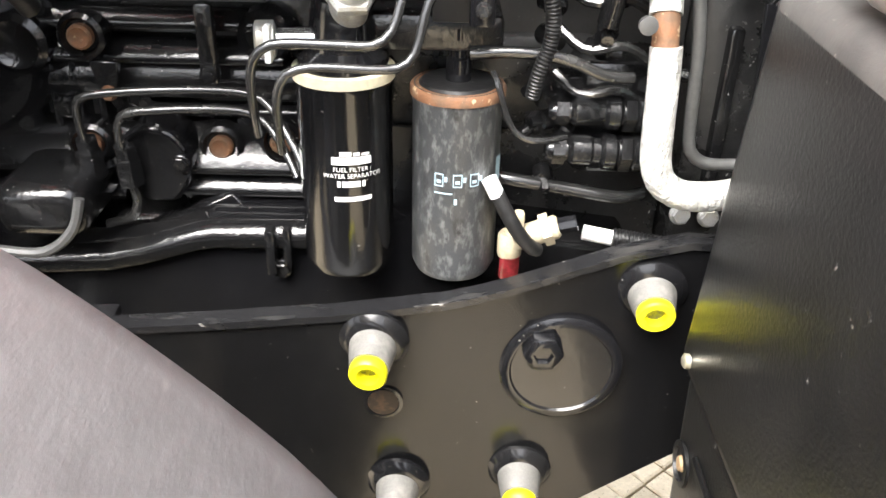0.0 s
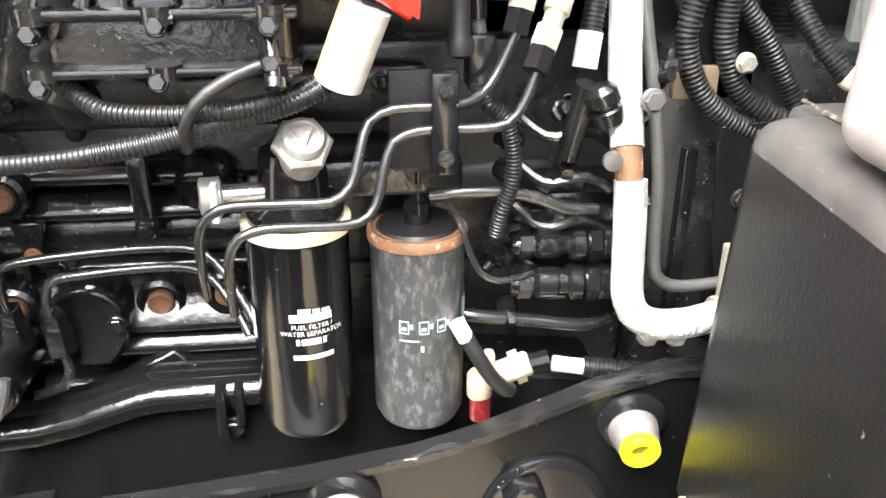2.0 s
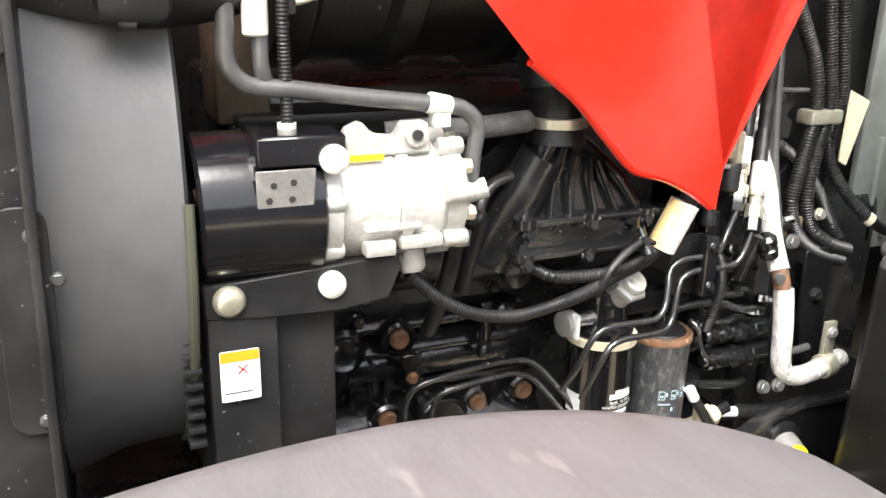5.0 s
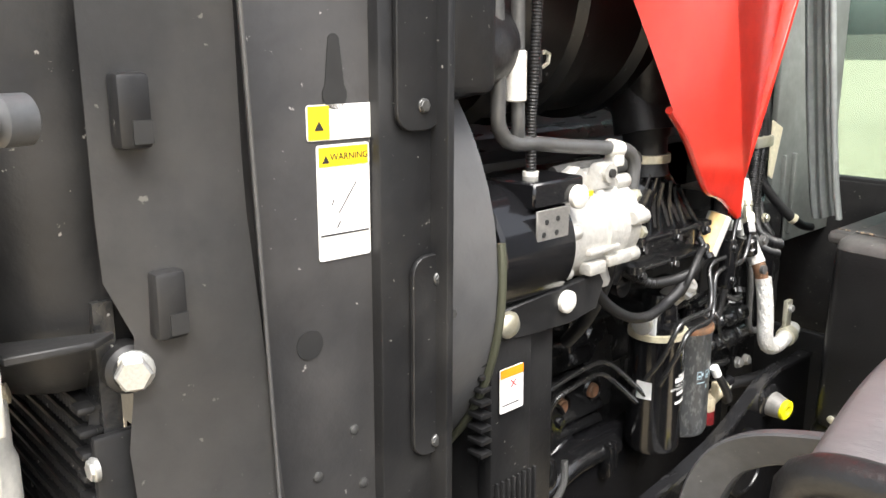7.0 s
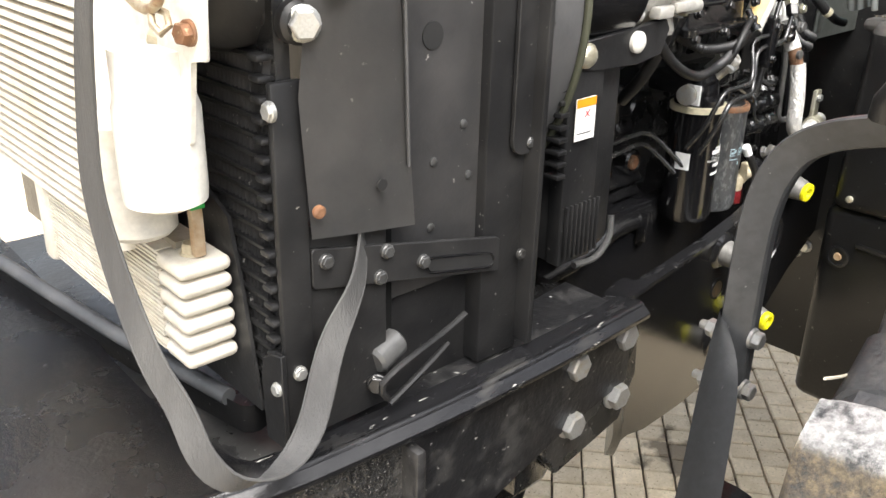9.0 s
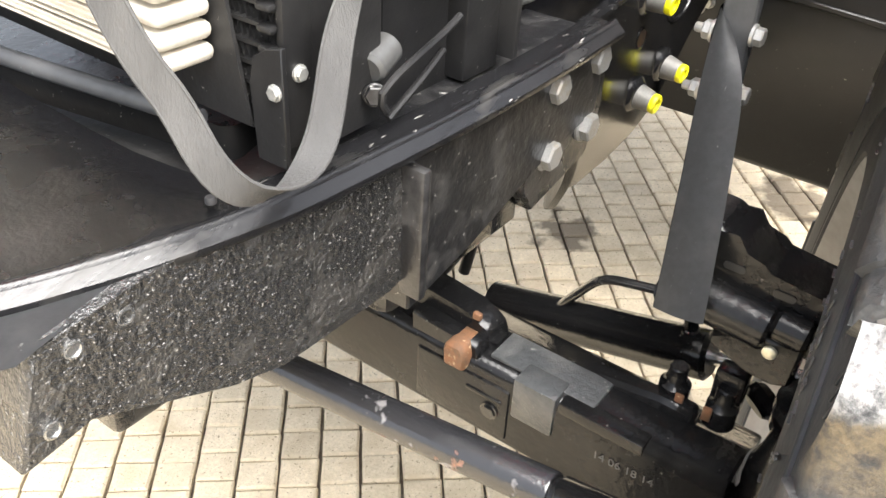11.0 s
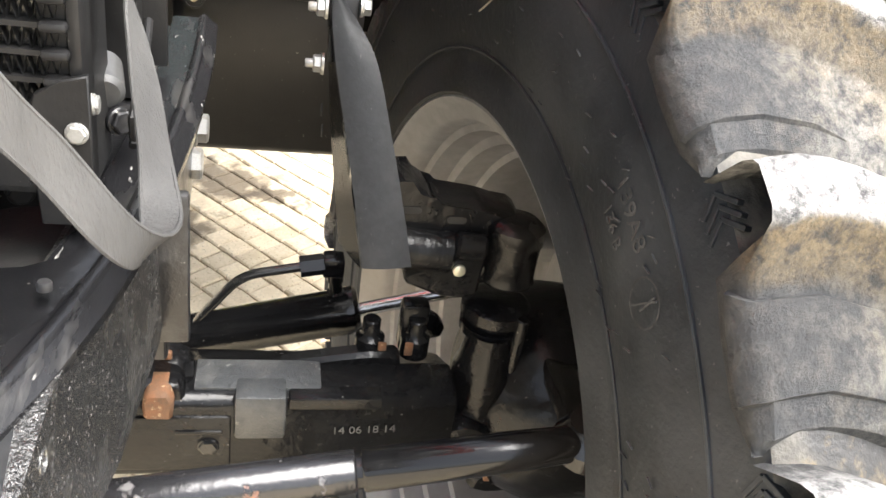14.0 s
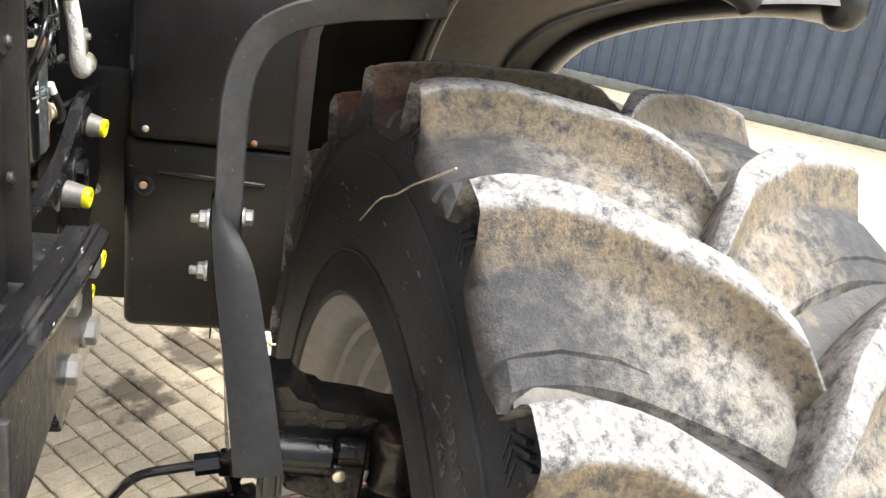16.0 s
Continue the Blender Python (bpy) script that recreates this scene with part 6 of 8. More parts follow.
for x, z in ((-0.189, 1.677), (-0.193, 1.633), (-0.102, 1.676), (-0.102, 1.646), (-0.285, 1.672), (-0.285, 1.63)):
    bolt_part(manifold, (x, 0.742, z), (0, -1, 0.25), 0.0072, 0.009, ENGINE)
part("stud", lathe([(0.006, 0), (0.006, 0.03), (0.009, 0.032), (0.009, 0.04)], along((-0.102, 0.752, 1.662), (-0.100, 0.735, 1.635)), 12), ENGINE, manifold)
part("elbow", lathe([(0.040, 0), (0.036, 0.03), (0.036, 0.06), (0.040, 0.066), (0.040, 0.30)], Matrix.Translation((-0.228, 0.785, 1.785)), 32), HOSE, manifold, "black rubber elbow")
part("clamp", lathe([(0.0405, 0), (0.042, 0.001), (0.042, 0.013), (0.0405, 0.014)], Matrix.Translation((-0.228, 0.785, 1.805)), 36), NICKEL, manifold, "bright hose clamp")
part("left_horn", lathe([(0.05, 0), (0.045, 0.06), (0.035, 0.12), (0.030, 0.16)], along((-0.31, 0.82, 1.63), (-0.255, 0.775, 1.765)), 24), ENGINE, manifold)
part("mount_lug", lathe([(0.02, 0), (0.02, 0.02), (0.012, 0.022)], along((-0.275, 0.80, 1.605), (-0.275, 0, 1.605)), 18), ENGINE, manifold)

# air cleaner above
cleaner = thing("air_cleaner", "large ribbed black air cleaner canister", "air cleaner")
part("body", lathe([(0.08, 0), (0.20, 0.01), (0.205, 0.05), (0.192, 0.06), (0.192, 0.14), (0.205, 0.15), (0.205, 0.18), (0.19, 0.19), (0.19, 0.30), (0.205, 0.31), (0.205, 0.34), (0.19, 0.35), (0.18, 0.52), (0.1, 0.54)], along((-0.60, 0.93, 2.075), (0.0, 0.93, 2.075)), 48), PLASTIC, cleaner)
part("clip", tube([(-0.612, 0.722, 1.968), (-0.59, 0.716, 1.975), (-0.560, 0.714, 1.985), (-0.545, 0.716, 1.983), (-0.548, 0.716, 1.970), (-0.565, 0.714, 1.966), (-0.59, 0.718, 1.958), (-0.612, 0.724, 1.957)], 0.0030, 8), NICKEL, cleaner, "bent wire clip")
part("outlet", tube([(-0.20, 0.95, 1.95), (-0.21, 0.86, 1.94), (-0.225, 0.80, 1.90), (-0.228, 0.785, 1.85)], 0.05, 18), HOSE, cleaner)
part("stay", box((-0.64, 0.93, 1.80), (-0.57, 1.05, 1.96), 0.006), material("brown_dirty_steel", (0.10, 0.075, 0.05), 0.7, second=(0.17, 0.13, 0.085), scale=20, low=0.4, high=0.7, bump=0.002, bump_scale=80), cleaner, "brown dirty stay")
part("shelf", box((-0.62, 0.90, 1.80), (0.28, 1.05, 1.815), 0.003), SATIN, cleaner)
# sheet added to close the space behind the engine in black
part("rear_wall", box((-0.86, 1.46, 1.0), (0.85, 1.475, 2.3), 0.0), SATIN, cleaner)

# ---- compressor ----
comp = thing("compressor", "pale aluminium air-conditioning compressor with black clutch cover", "compressor")
AY, AZ = 0.728, 1.745
ax = along((-0.705, AY, AZ), (0, AY, AZ))
part("clutch_cover", lathe([(0.060, 0.002), (0.078, 0.0), (0.082, 0.004), (0.082, 0.125), (0.078, 0.128), (0.05, 0.128)], ax, 56), GLOSS, comp, "glossy black drum")
part("clutch_face", lathe([(0.01, 0.004), (0.070, 0.004), (0.070, 0.008)], ax, 48), GLOSS, comp, "dark clutch face")
for k in range(3):
    a = 2 * math.pi * k / 3 + 0.3
    p = ax @ Vector((0.028 * math.cos(a), 0.028 * math.sin(a), 0.003))
    part("face_screw", add_bolt(bmesh.new(), p, (-1, 0, 0), 0.008, 0.006), RUST, comp, "rusty screw")
part("pulley", lathe([(0.05, -0.04), (0.064, -0.038), (0.058, -0.03), (0.064, -0.022), (0.058, -0.014), (0.064, -0.006), (0.05, 0)], ax, 40), GLOSS, comp)
bm = lathe([(0.060, 0.124), (0.071, 0.130), (0.071, 0.146), (0.065, 0.149), (0.067, 0.21), (0.065, 0.212), (0.070, 0.214), (0.070, 0.226), (0.064, 0.228), (0.066, 0.262), (0.060, 0.27), (0.062, 0.275), (0.062, 0.292), (0.05, 0.30), (0.03, 0.302)], ax, 48)
part("body", bm, ALU, comp, "cast aluminium body")
for k in range(7):
    a = 2 * math.pi * k / 7 + 0.25
    for h, l in ((0.128, 0.022), (0.266, 0.03)):
        q = ax @ Matrix.Translation((0.066 * math.cos(a), 0.066 * math.sin(a), h))
        part("body_lug", lathe([(0.009, 0), (0.0105, 0.002), (0.0105, l - 0.002), (0.009, l)], q, 14), ALU, comp)
    q = ax @ Matrix.Translation((0.060 * math.cos(a + 0.4), 0.060 * math.sin(a + 0.4), 0.292))
    part("end_bolt", lathe([(0.009, 0), (0.009, 0.008), (0.007, 0.010)], q, 6), NICKEL, comp)
for x0, x1, z0, z1 in ((-0.535, -0.50, 1.695, 1.712), (-0.495, -0.445, 1.70, 1.715), (-0.535, -0.47, 1.722, 1.730)):
    part("body_rib", box((x0, AY - 0.071, z0), (x1, AY - 0.05, z1), 0.003), ALU, comp)
part("top_flange", prism([(-0.55, 1.80), (-0.548, 1.83), (-0.53, 1.838), (-0.515, 1.82), (-0.49, 1.815), (-0.485, 1.835), (-0.455, 1.835), (-0.45, 1.80)], 0.02, side_frame(AY - 0.045), 0.003), ALU, comp)
part("top_port", rod((-0.47, AY - 0.05, 1.822), (-0.47, AY - 0.03, 1.822), 0.013, n=18), ALU, comp)
part("port_screw", rod((-0.47, AY - 0.054, 1.822), (-0.47, AY - 0.05, 1.822), 0.006, n=12), DARKINK, comp)
part("sticker", prism([(-0.548, 1.797), (-0.508, 1.797), (-0.508, 1.8035), (-0.548, 1.8035)], 0.004, side_frame(AY - 0.0505)), YELLOWLABEL, comp, "orange and yellow sticker")
part("lower_port", lathe([(0.012, 0), (0.016, 0.004), (0.016, 0.024), (0.012, 0.03)], along((-0.47, 0.70, 1.69), (-0.468, 0.69, 1.655)), 20), ALU, comp)
part("end_nozzle", rod((-0.405, 0.70, 1.745), (-0.378, 0.69, 1.755), 0.012, n=16), ALU, comp)
part("mount_bolt", lathe([(0.012, 0), (0.015, 0.003), (0.015, 0.010), (0.010, 0.014)], along((-0.571, 0.672, 1.668), (-0.571, 0, 1.668)), 24), WHITE, comp, "pale round bolt head")
part("mount_bolt", lathe([(0.012, 0), (0.015, 0.003), (0.015, 0.010), (0.010, 0.014)], along((-0.570, 0.658, 1.807), (-0.570, 0, 1.807)), 24), WHITE, comp, "pale round bolt head")
part("belt_guard", prism([(-0.648, 1.80), (-0.556, 1.80), (-0.556, 1.832), (-0.648, 1.832)], 0.075, side_frame(0.655), 0.003), GLOSS, comp, "folded black guard")
part("guard_tab", prism([(-0.650, 1.757), (-0.593, 1.757), (-0.590, 1.80), (-0.650, 1.80)], 0.003, side_frame(0.648), 0.0008), STEMGREY, comp, "grey drilled tab")
for x, z in ((-0.633, 1.785), (-0.613, 1.787), (-0.638, 1.77), (-0.615, 1.77)):
    part("tab_hole", lathe([(0.0035, 0), (0.0035, 0.0006)], along((x, 0.648, z), (x, 0, z)), 10), DARKINK, comp)

arm = thing("compressor_bracket", "black steel bracket under the compressor", "bracket")
part("arm", prism([(-0.705, 1.677), (-0.50, 1.69), (-0.49, 1.675), (-0.505, 1.64), (-0.56, 1.632), (-0.635, 1.636), (-0.705, 1.64)], 0.012, side_frame(0.672), 0.002), SATIN, arm)
part("upright", box((-0.703, 0.676, 1.36), (-0.630, 0.70, 1.674), 0.003), SATIN, arm, "black upright sheet")
part("backing", box((-0.70, 0.70, 1.36), (-0.56, 0.965, 1.64), 0.004), SATIN, arm)
part("washer", lathe([(0.017, 0), (0.017, 0.004), (0.012, 0.010), (0.004, 0.012)], along((-0.680, 0.671, 1.660), (-0.680, 0, 1.660)), 24), NICKEL, arm, "yellowed washer and bolt")
for k in range(8):
    x = -0.698 + 0.0098 * k
    part("louvre", box((x, 0.668, 1.37), (x + 0.004, 0.674, 1.452), 0.001), SATIN, arm)
for k in range(9):
    z = 1.50 + 0.017 * k
    part("slot_tooth", box((-0.73, 0.665, z), (-0.712, 0.69, z + 0.006), 0.001), SATIN, arm)
sticker = thing("warning_label", "white sticker with an orange heading and red mark", "label")
part("sheet", prism(rounded(-0.6935, 1.546, -0.652, 1.604, 0.002), 0.0012, side_frame(0.6705)), LABEL, sticker)
part("heading", prism([(-0.693, 1.592), (-0.6525, 1.592), (-0.6525, 1.6035), (-0.693, 1.6035)], 0.0006, side_frame(0.6698)), ORANGE, sticker)
for s in (-1, 1):
    part("cross", prism([(-0.671 - s * 0.005, 1.577), (-0.669 - s * 0.005, 1.577), (-0.669 + s * 0.005, 1.587), (-0.671 + s * 0.005, 1.587)], 0.0005, side_frame(0.6698)), REDINK, sticker)
part("rule", prism([(-0.690, 1.5555), (-0.660, 1.5555), (-0.660, 1.5565), (-0.690, 1.5565)], 0.0005, side_frame(0.6698)), DARKINK, sticker)


def hose(name, pts, r, mat, label, ribs=0.0, n=12, category="hose", group="", depth=0.13):
    return tagged(part(name, tube(pts, r, n, ribs, depth=depth), mat), label, category, group)


# compressor lines
hose("refrigerant_pipe", [(-0.665, 0.705, 2.10), (-0.663, 0.70, 1.94), (-0.663, 0.70, 1.898), (-0.646, 0.70, 1.878), (-0.60, 0.70, 1.872), (-0.547, 0.70, 1.864), (-0.436, 0.70, 1.850), (-0.405, 0.70, 1.844), (-0.388, 0.70, 1.826), (-0.392, 0.70, 1.795), (-0.395, 0.70, 1.755)], 0.0095, GREYPIPE, "grey metal refrigerant pipe above the compressor", category="pipe")
clipb = thing("pipe_clip", "bright metal clip on the refrigerant pipe", "clip")
part("band", lathe([(0.0105, 0), (0.012, 0.002), (0.012, 0.026), (0.0105, 0.028)], along((-0.450, 0.70, 1.853), (-0.422, 0.70, 1.847)), 20), WHITE, clipb)
part("tab", box((-0.445, 0.69, 1.826), (-0.425, 0.71, 1.842), 0.002), WHITE, clipb)
hose("refrigerant_pipe", [(-0.632, 0.70, 2.1), (-0.630, 0.70, 1.93), (-0.629, 0.70, 1.89), (-0.62, 0.71, 1.87)], 0.0085, GREYPIPE, "grey metal refrigerant pipe with a pale union", category="pipe")
tagged(part("pipe_union", rod((-0.634, 0.70, 1.925), (-0.634, 0.70, 1.985), 0.013, n=16, bevel=0.002), WHITE), "pale metal union on the pipe", "union")
hose("sensor_wire", [(-0.60, 0.695, 2.1), (-0.608, 0.695, 1.94), (-0.606, 0.70, 1.90), (-0.605, 0.70, 1.83)], 0.007, CONDUIT, "ribbed black sensor cable", ribs=0.004)
tagged(part("cable_plug", box((-0.612, 0.692, 1.945), (-0.594, 0.706, 1.985), 0.003), HOSE), "black cable plug above the compressor", "plug")
tagged(part("switch_cap", rod((-0.606, 0.70, 1.812), (-0.606, 0.70, 1.838), 0.010, n=14), WHITE), "white switch cap on the compressor", "switch")
hose("foam_hose", [(-0.47, 0.77, 1.81), (-0.426, 0.76, 1.814), (-0.369, 0.76, 1.812), (-0.318, 0.76, 1.815), (-0.270, 0.77, 1.817)], 0.014, material("grey_foam_sleeve", (0.075, 0.075, 0.072), 0.8, second=(0.14, 0.135, 0.125), scale=40, low=0.5, high=0.7, bump=0.002, bump_scale=200), "grey foam-sleeved hose behind the compressor")
hose("refrigerant_hose", [(-0.469, 0.692, 1.66), (-0.436, 0.690, 1.628), (-0.387, 0.690, 1.599), (-0.325, 0.70, 1.582), (-0.28, 0.71, 1.580), (-0.235, 0.72, 1.583)], 0.0080, CONDUIT, "thick grey-black hose sagging from the compressor", ribs=0.0042, n=14, depth=0.08)
hose("ribbed_conduit", [(-0.25, 0.717, 1.581), (-0.20, 0.728, 1.587), (-0.143, 0.745, 1.598), (-0.09, 0.758, 1.608), (-0.040, 0.770, 1.630)], 0.0092, CONDUIT, "ribbed black conduit into the pale sleeve", ribs=0.0045, n=14)
hose("ribbed_conduit", [(-0.290, 0.775, 1.635), (-0.263, 0.762, 1.619), (-0.243, 0.75, 1.609), (-0.176, 0.74, 1.606), (-0.129, 0.745, 1.608), (-0.089, 0.76, 1.614), (-0.050, 0.775, 1.630)], 0.0088, CONDUIT, "ribbed black conduit below the manifold", ribs=0.0045, n=14)
hose("vent_hose", [(-0.176, 0.735, 1.578), (-0.175, 0.725, 1.598), (-0.163, 0.724, 1.619), (-0.138, 0.73, 1.636), (-0.104, 0.74, 1.648)], 0.0056, HOSE, "thin black vent hose below the manifold")
hose("drop_hose", [(-0.393, 0.715, 1.80), (-0.398, 0.715, 1.73), (-0.402, 0.72, 1.66), (-0.405, 0.75, 1.59), (-0.40, 0.80, 1.53)], 0.011, HOSE, "black hose behind the compressor")
for z in (1.775, 1.745, 1.70):
    tagged(part("hose_fitting", rod((-0.396, 0.713, z), (-0.398, 0.713, z - 0.018), 0.0145, n=6), GREYPIPE), "grey hexagon hose fitting", "fitting", "fittings on the drop hose")
hose("cross_pipe", [(-0.40, 0.76, 1.80), (-0.35, 0.78, 1.805), (-0.28, 0.80, 1.80)], 0.012, PIPE, "black fuel rail pipe behind the compressor", category="pipe")
hose("branch_pipe", [(-0.385, 0.72, 1.71), (-0.36, 0.74, 1.70), (-0.345, 0.76, 1.72), (-0.32, 0.77, 1.74), (-0.27, 0.78, 1.745)], 0.008, PIPE, "bent black branch pipe", category="pipe")
hose("branch_pipe", [(-0.345, 0.76, 1.70), (-0.350, 0.77, 1.66), (-0.352, 0.80, 1.58)], 0.011, HOSE, "black branch hose behind the manifold", category="hose")

settle(("compressor", "refrigerant_pipe", "pipe_clip", "pipe_union", "sensor_wire", "cable_plug", "switch_cap"), Matrix.Translation((0, -0.010, 0.004)))
settle(("compressor_bracket",), Matrix.Translation((0, -0.014, 0.007)))
sticker.matrix_world = Matrix.Translation((0, -0.015, 0.007))

# pale sleeve and its conduits
sleeve = thing("conduit_sleeve", "cream and orange plastic sleeve round the conduits", "sleeve")
part("tube", lathe([(0.017, 0), (0.0215, 0.001), (0.0215, 0.074), (0.017, 0.075)], along((-0.022, 0.760, 1.690), (-0.048, 0.770, 1.625)), 24), WHITE, sleeve, "pale cream tube")
q = along((-0.022, 0.760, 1.690), (-0.048, 0.770, 1.625))
side = q.to_3x3().inverted() @ Vector((-1, -0.25, 0))
side = math.degrees(math.atan2(side.y, side.x))
bm = bmesh.new()
prev = None
for k in range(9):
    a = radians(side - 45 + 10 * k)
    row = [bm.verts.new(q @ Vector((r * math.cos(a), r * math.sin(a), z))) for r, z in ((0.0219, 0.001), (0.0219, 0.0735), (0.0208, 0.074))]
    if prev:
        for j in range(2):
            bm.faces.new((prev[j], prev[j + 1], row[j + 1], row[j]))
    prev = row
part("orange_stripe", bm, SLEEVEORANGE, sleeve, "faded orange side of the tube")
part("mouth", lathe([(0.0205, 0.0755), (0.0155, 0.0755), (0.0150, 0.070)], q, 24, cap=False), SATIN, sleeve, "dark mouth of the tube")
valve = thing("brass_valve", "pale brass valve block behind the hood corner", "valve")
part("body", box((0.010, 0.795, 1.737), (0.092, 0.835, 1.775), 0.006), NICKEL, valve, "cast brass block")
part("port", rod((0.100, 0.805, 1.730), (0.100, 0.805, 1.778), 0.011, n=6, bevel=0.002), NICKEL, valve, "hexagon brass port")
part("shelf", box((0.0, 0.80, 1.722), (0.125, 0.86, 1.729), 0.002), ZINC, valve, "bright bracket edge")
part("plug", lathe([(0.012, 0), (0.014, 0.004), (0.014, 0.030), (0.010, 0.034), (0.010, 0.085), (0.0125, 0.088), (0.0125, 0.100), (0.007, 0.104)], along((0.058, 0.80, 1.738), (0.062, 0.805, 1.63)), 18), SATIN, valve, "black sensor plug")
part("plug", lathe([(0.013, 0), (0.015, 0.003), (0.015, 0.042), (0.010, 0.046)], along((0.100, 0.81, 1.730), (0.100, 0.81, 1.68)), 18), SATIN, valve, "black cap")

hose("ribbed_conduit", [(-0.024, 0.762, 1.683), (0.000, 0.775, 1.72), (0.028, 0.79, 1.79), (0.05, 0.80, 1.90)], 0.010, CONDUIT, "ribbed conduit rising behind the hood corner", ribs=0.0045, n=14)
hose("ribbed_conduit", [(-0.012, 0.765, 1.683), (0.012, 0.775, 1.72), (0.045, 0.79, 1.79), (0.065, 0.80, 1.90)], 0.0115, CONDUIT, "ribbed conduit rising behind the hood corner", ribs=0.0045, n=14)

# ---- fuel filters ----
def on_drum(axis, r, a0, a1, z0, z1, n=10):
    """A thin printed patch on an upright drum; angles from the -y side, to the right."""
    bm = bmesh.new()
    rows = []
    for k in range(n + 1):
        a = radians(a0 + (a1 - a0) * k / n)
        rows.append([bm.verts.new((axis[0] + r * math.sin(a), axis[1] - r * math.cos(a), z)) for z in (z0, z1)])
    for p, q in zip(rows, rows[1:]):
        bm.faces.new((p[0], q[0], q[1], p[1]))
    return bm


fa = (-0.098, 0.828)
filt = thing("fuel_filter", "gloss-black screw-on fuel filter with cream top ring", "filter", "fuel filters")
part("can", lathe([(0.030, 0), (0.046, 0.004), (0.0515, 0.016), (0.0515, 0.222), (0.0525, 0.224), (0.0525, 0.229)], Matrix.Translation((*fa, 1.236)), 48), GLOSS, filt, "glossy black can")
part("ring", lathe([(0.050, 0.228), (0.0545, 0.229), (0.0545, 0.240), (0.050, 0.241)], Matrix.Translation((*fa, 1.236)), 48), CREAM, filt, "cream sealing ring")
for a0, a1, z0, z1 in ((-22, 26, 1.383, 1.392), (-12, 2, 1.393, 1.398), (4, 12, 1.393, 1.397), (14, 24, 1.393, 1.396), (-10, 12, 1.357, 1.364), (-16, -12, 1.357, 1.364), (14, 18, 1.357, 1.364), (-20, 26, 1.340, 1.3455)):
    part("print", on_drum(fa, 0.0520, a0 + 10, a1 + 10, z0, z1), INK, filt, "white print")
for body, size, z in (("FUEL FILTER /", 0.0072, 1.3772), ("WATER SEPARATOR", 0.0072, 1.3697)):
    ob = words("print", body, size, Matrix.Identity(4), INK, filt, "white printed words", 0.0)
    for v in ob.data.vertices:
        a = radians(13) + v.co.x / 0.0520
        v.co = (fa[0] + 0.0520 * math.sin(a), fa[1] - 0.0520 * math.cos(a), z + v.co.y)
for a0, a1, z0, z1 in ((-95, -62, 1.372, 1.386),):
    part("side_label", on_drum(fa, 0.0521, a0, a1, z0 - 0.02, z1), INK, filt, "white side label")
head = thing("filter_head", "black filter head with priming pump knob", "filter head")
part("body", lathe([(0.048, 0), (0.048, 0.012), (0.036, 0.02), (0.032, 0.06), (0.03, 0.07)], Matrix.Translation((*fa, 1.476)), 32), GLOSS, head)
part("bridge", box((-0.13, 0.83, 1.49), (0.07, 0.93, 1.53), 0.008), ENGINE, head)
kb = along((-0.090, 0.815, 1.533), (-0.0795, 0.764, 1.588))
part("thread", lathe([(0.020, 0), (0.020, 0.03), (0.018, 0.035)], kb, 28), ZINC, head)
part("hexagon", lathe([(0.0275, 0.034), (0.0285, 0.036), (0.0285, 0.043), (0.0255, 0.046)], kb, 6), ZINC, head, "bright hexagon collar")
part("boss", lathe([(0.0125, 0.057), (0.0125, 0.0600), (0.0105, 0.0615)], kb @ Matrix.Rotation(0.5, 4, "Z"), 3), ALU, head, "three-sided boss")
part("knob", lathe([(0.020, 0.044), (0.0205, 0.052), (0.0185, 0.057), (0.0145, 0.0585), (0.0125, 0.057), (0.002, 0.057)], kb, 24), ALU, head, "pale pump knob", angle=30)
part("clip_ring", lathe([(0.014, 0), (0.019, 0.002), (0.019, 0.020), (0.014, 0.022)], along((-0.185, 0.806, 1.507), (-0.13, 0.815, 1.507)), 20), ZINC, head, "bright spring clip")
part("side_pipe", rod((-0.175, 0.808, 1.507), (-0.105, 0.818, 1.507), 0.011, n=18), STEEL, head, "bright side pipe")
part("clip_band", box((-0.172, 0.785, 1.488), (-0.165, 0.80, 1.526), 0.002), INK, head)

fb = (0.024, 0.842)
filt2 = thing("water_separator_filter", "worn grey-black fuel filter with rusty top ring", "filter", "fuel filters")
part("can", lathe([(0.030, 0), (0.044, 0.004), (0.0495, 0.016), (0.0495, 0.212), (0.0505, 0.214), (0.0505, 0.220)], Matrix.Translation((*fb, 1.224)), 48), WORNFILTER, filt2, "scuffed grey-black can")
part("ring", lathe([(0.048, 0.219), (0.0525, 0.220), (0.0525, 0.228), (0.050, 0.231)], Matrix.Translation((*fb, 1.224)), 48), RUST, filt2, "rusty top ring")
part("top", lathe([(0.050, 0.228), (0.048, 0.2315), (0.044, 0.230), (0.040, 0.234), (0.02, 0.235)], Matrix.Translation((*fb, 1.224)), 40), SATIN, filt2)
part("spigot", lathe([(0.014, 0.232), (0.014, 0.258), (0.0095, 0.260), (0.0095, 0.278), (0.0125, 0.280), (0.0125, 0.292), (0.010, 0.294)], Matrix.Translation((*fb, 1.224)), 20), GLOSS, filt2)
for a0 in (-22, 2, 24):
    for (b0, b1, z0, z1) in ((0, 12, 1.366, 1.3675), (0, 12, 1.352, 1.3535), (0, 1.3, 1.352, 1.3675), (10.7, 12, 1.352, 1.3675), (3, 9, 1.356, 1.360), (13, 17, 1.358, 1.364)):
        part("print", on_drum(fb, 0.0500, a0 + b0 - 6, a0 + b1 - 6, z0, z1, 3), BLUEINK, filt2, "pale blue pictogram")
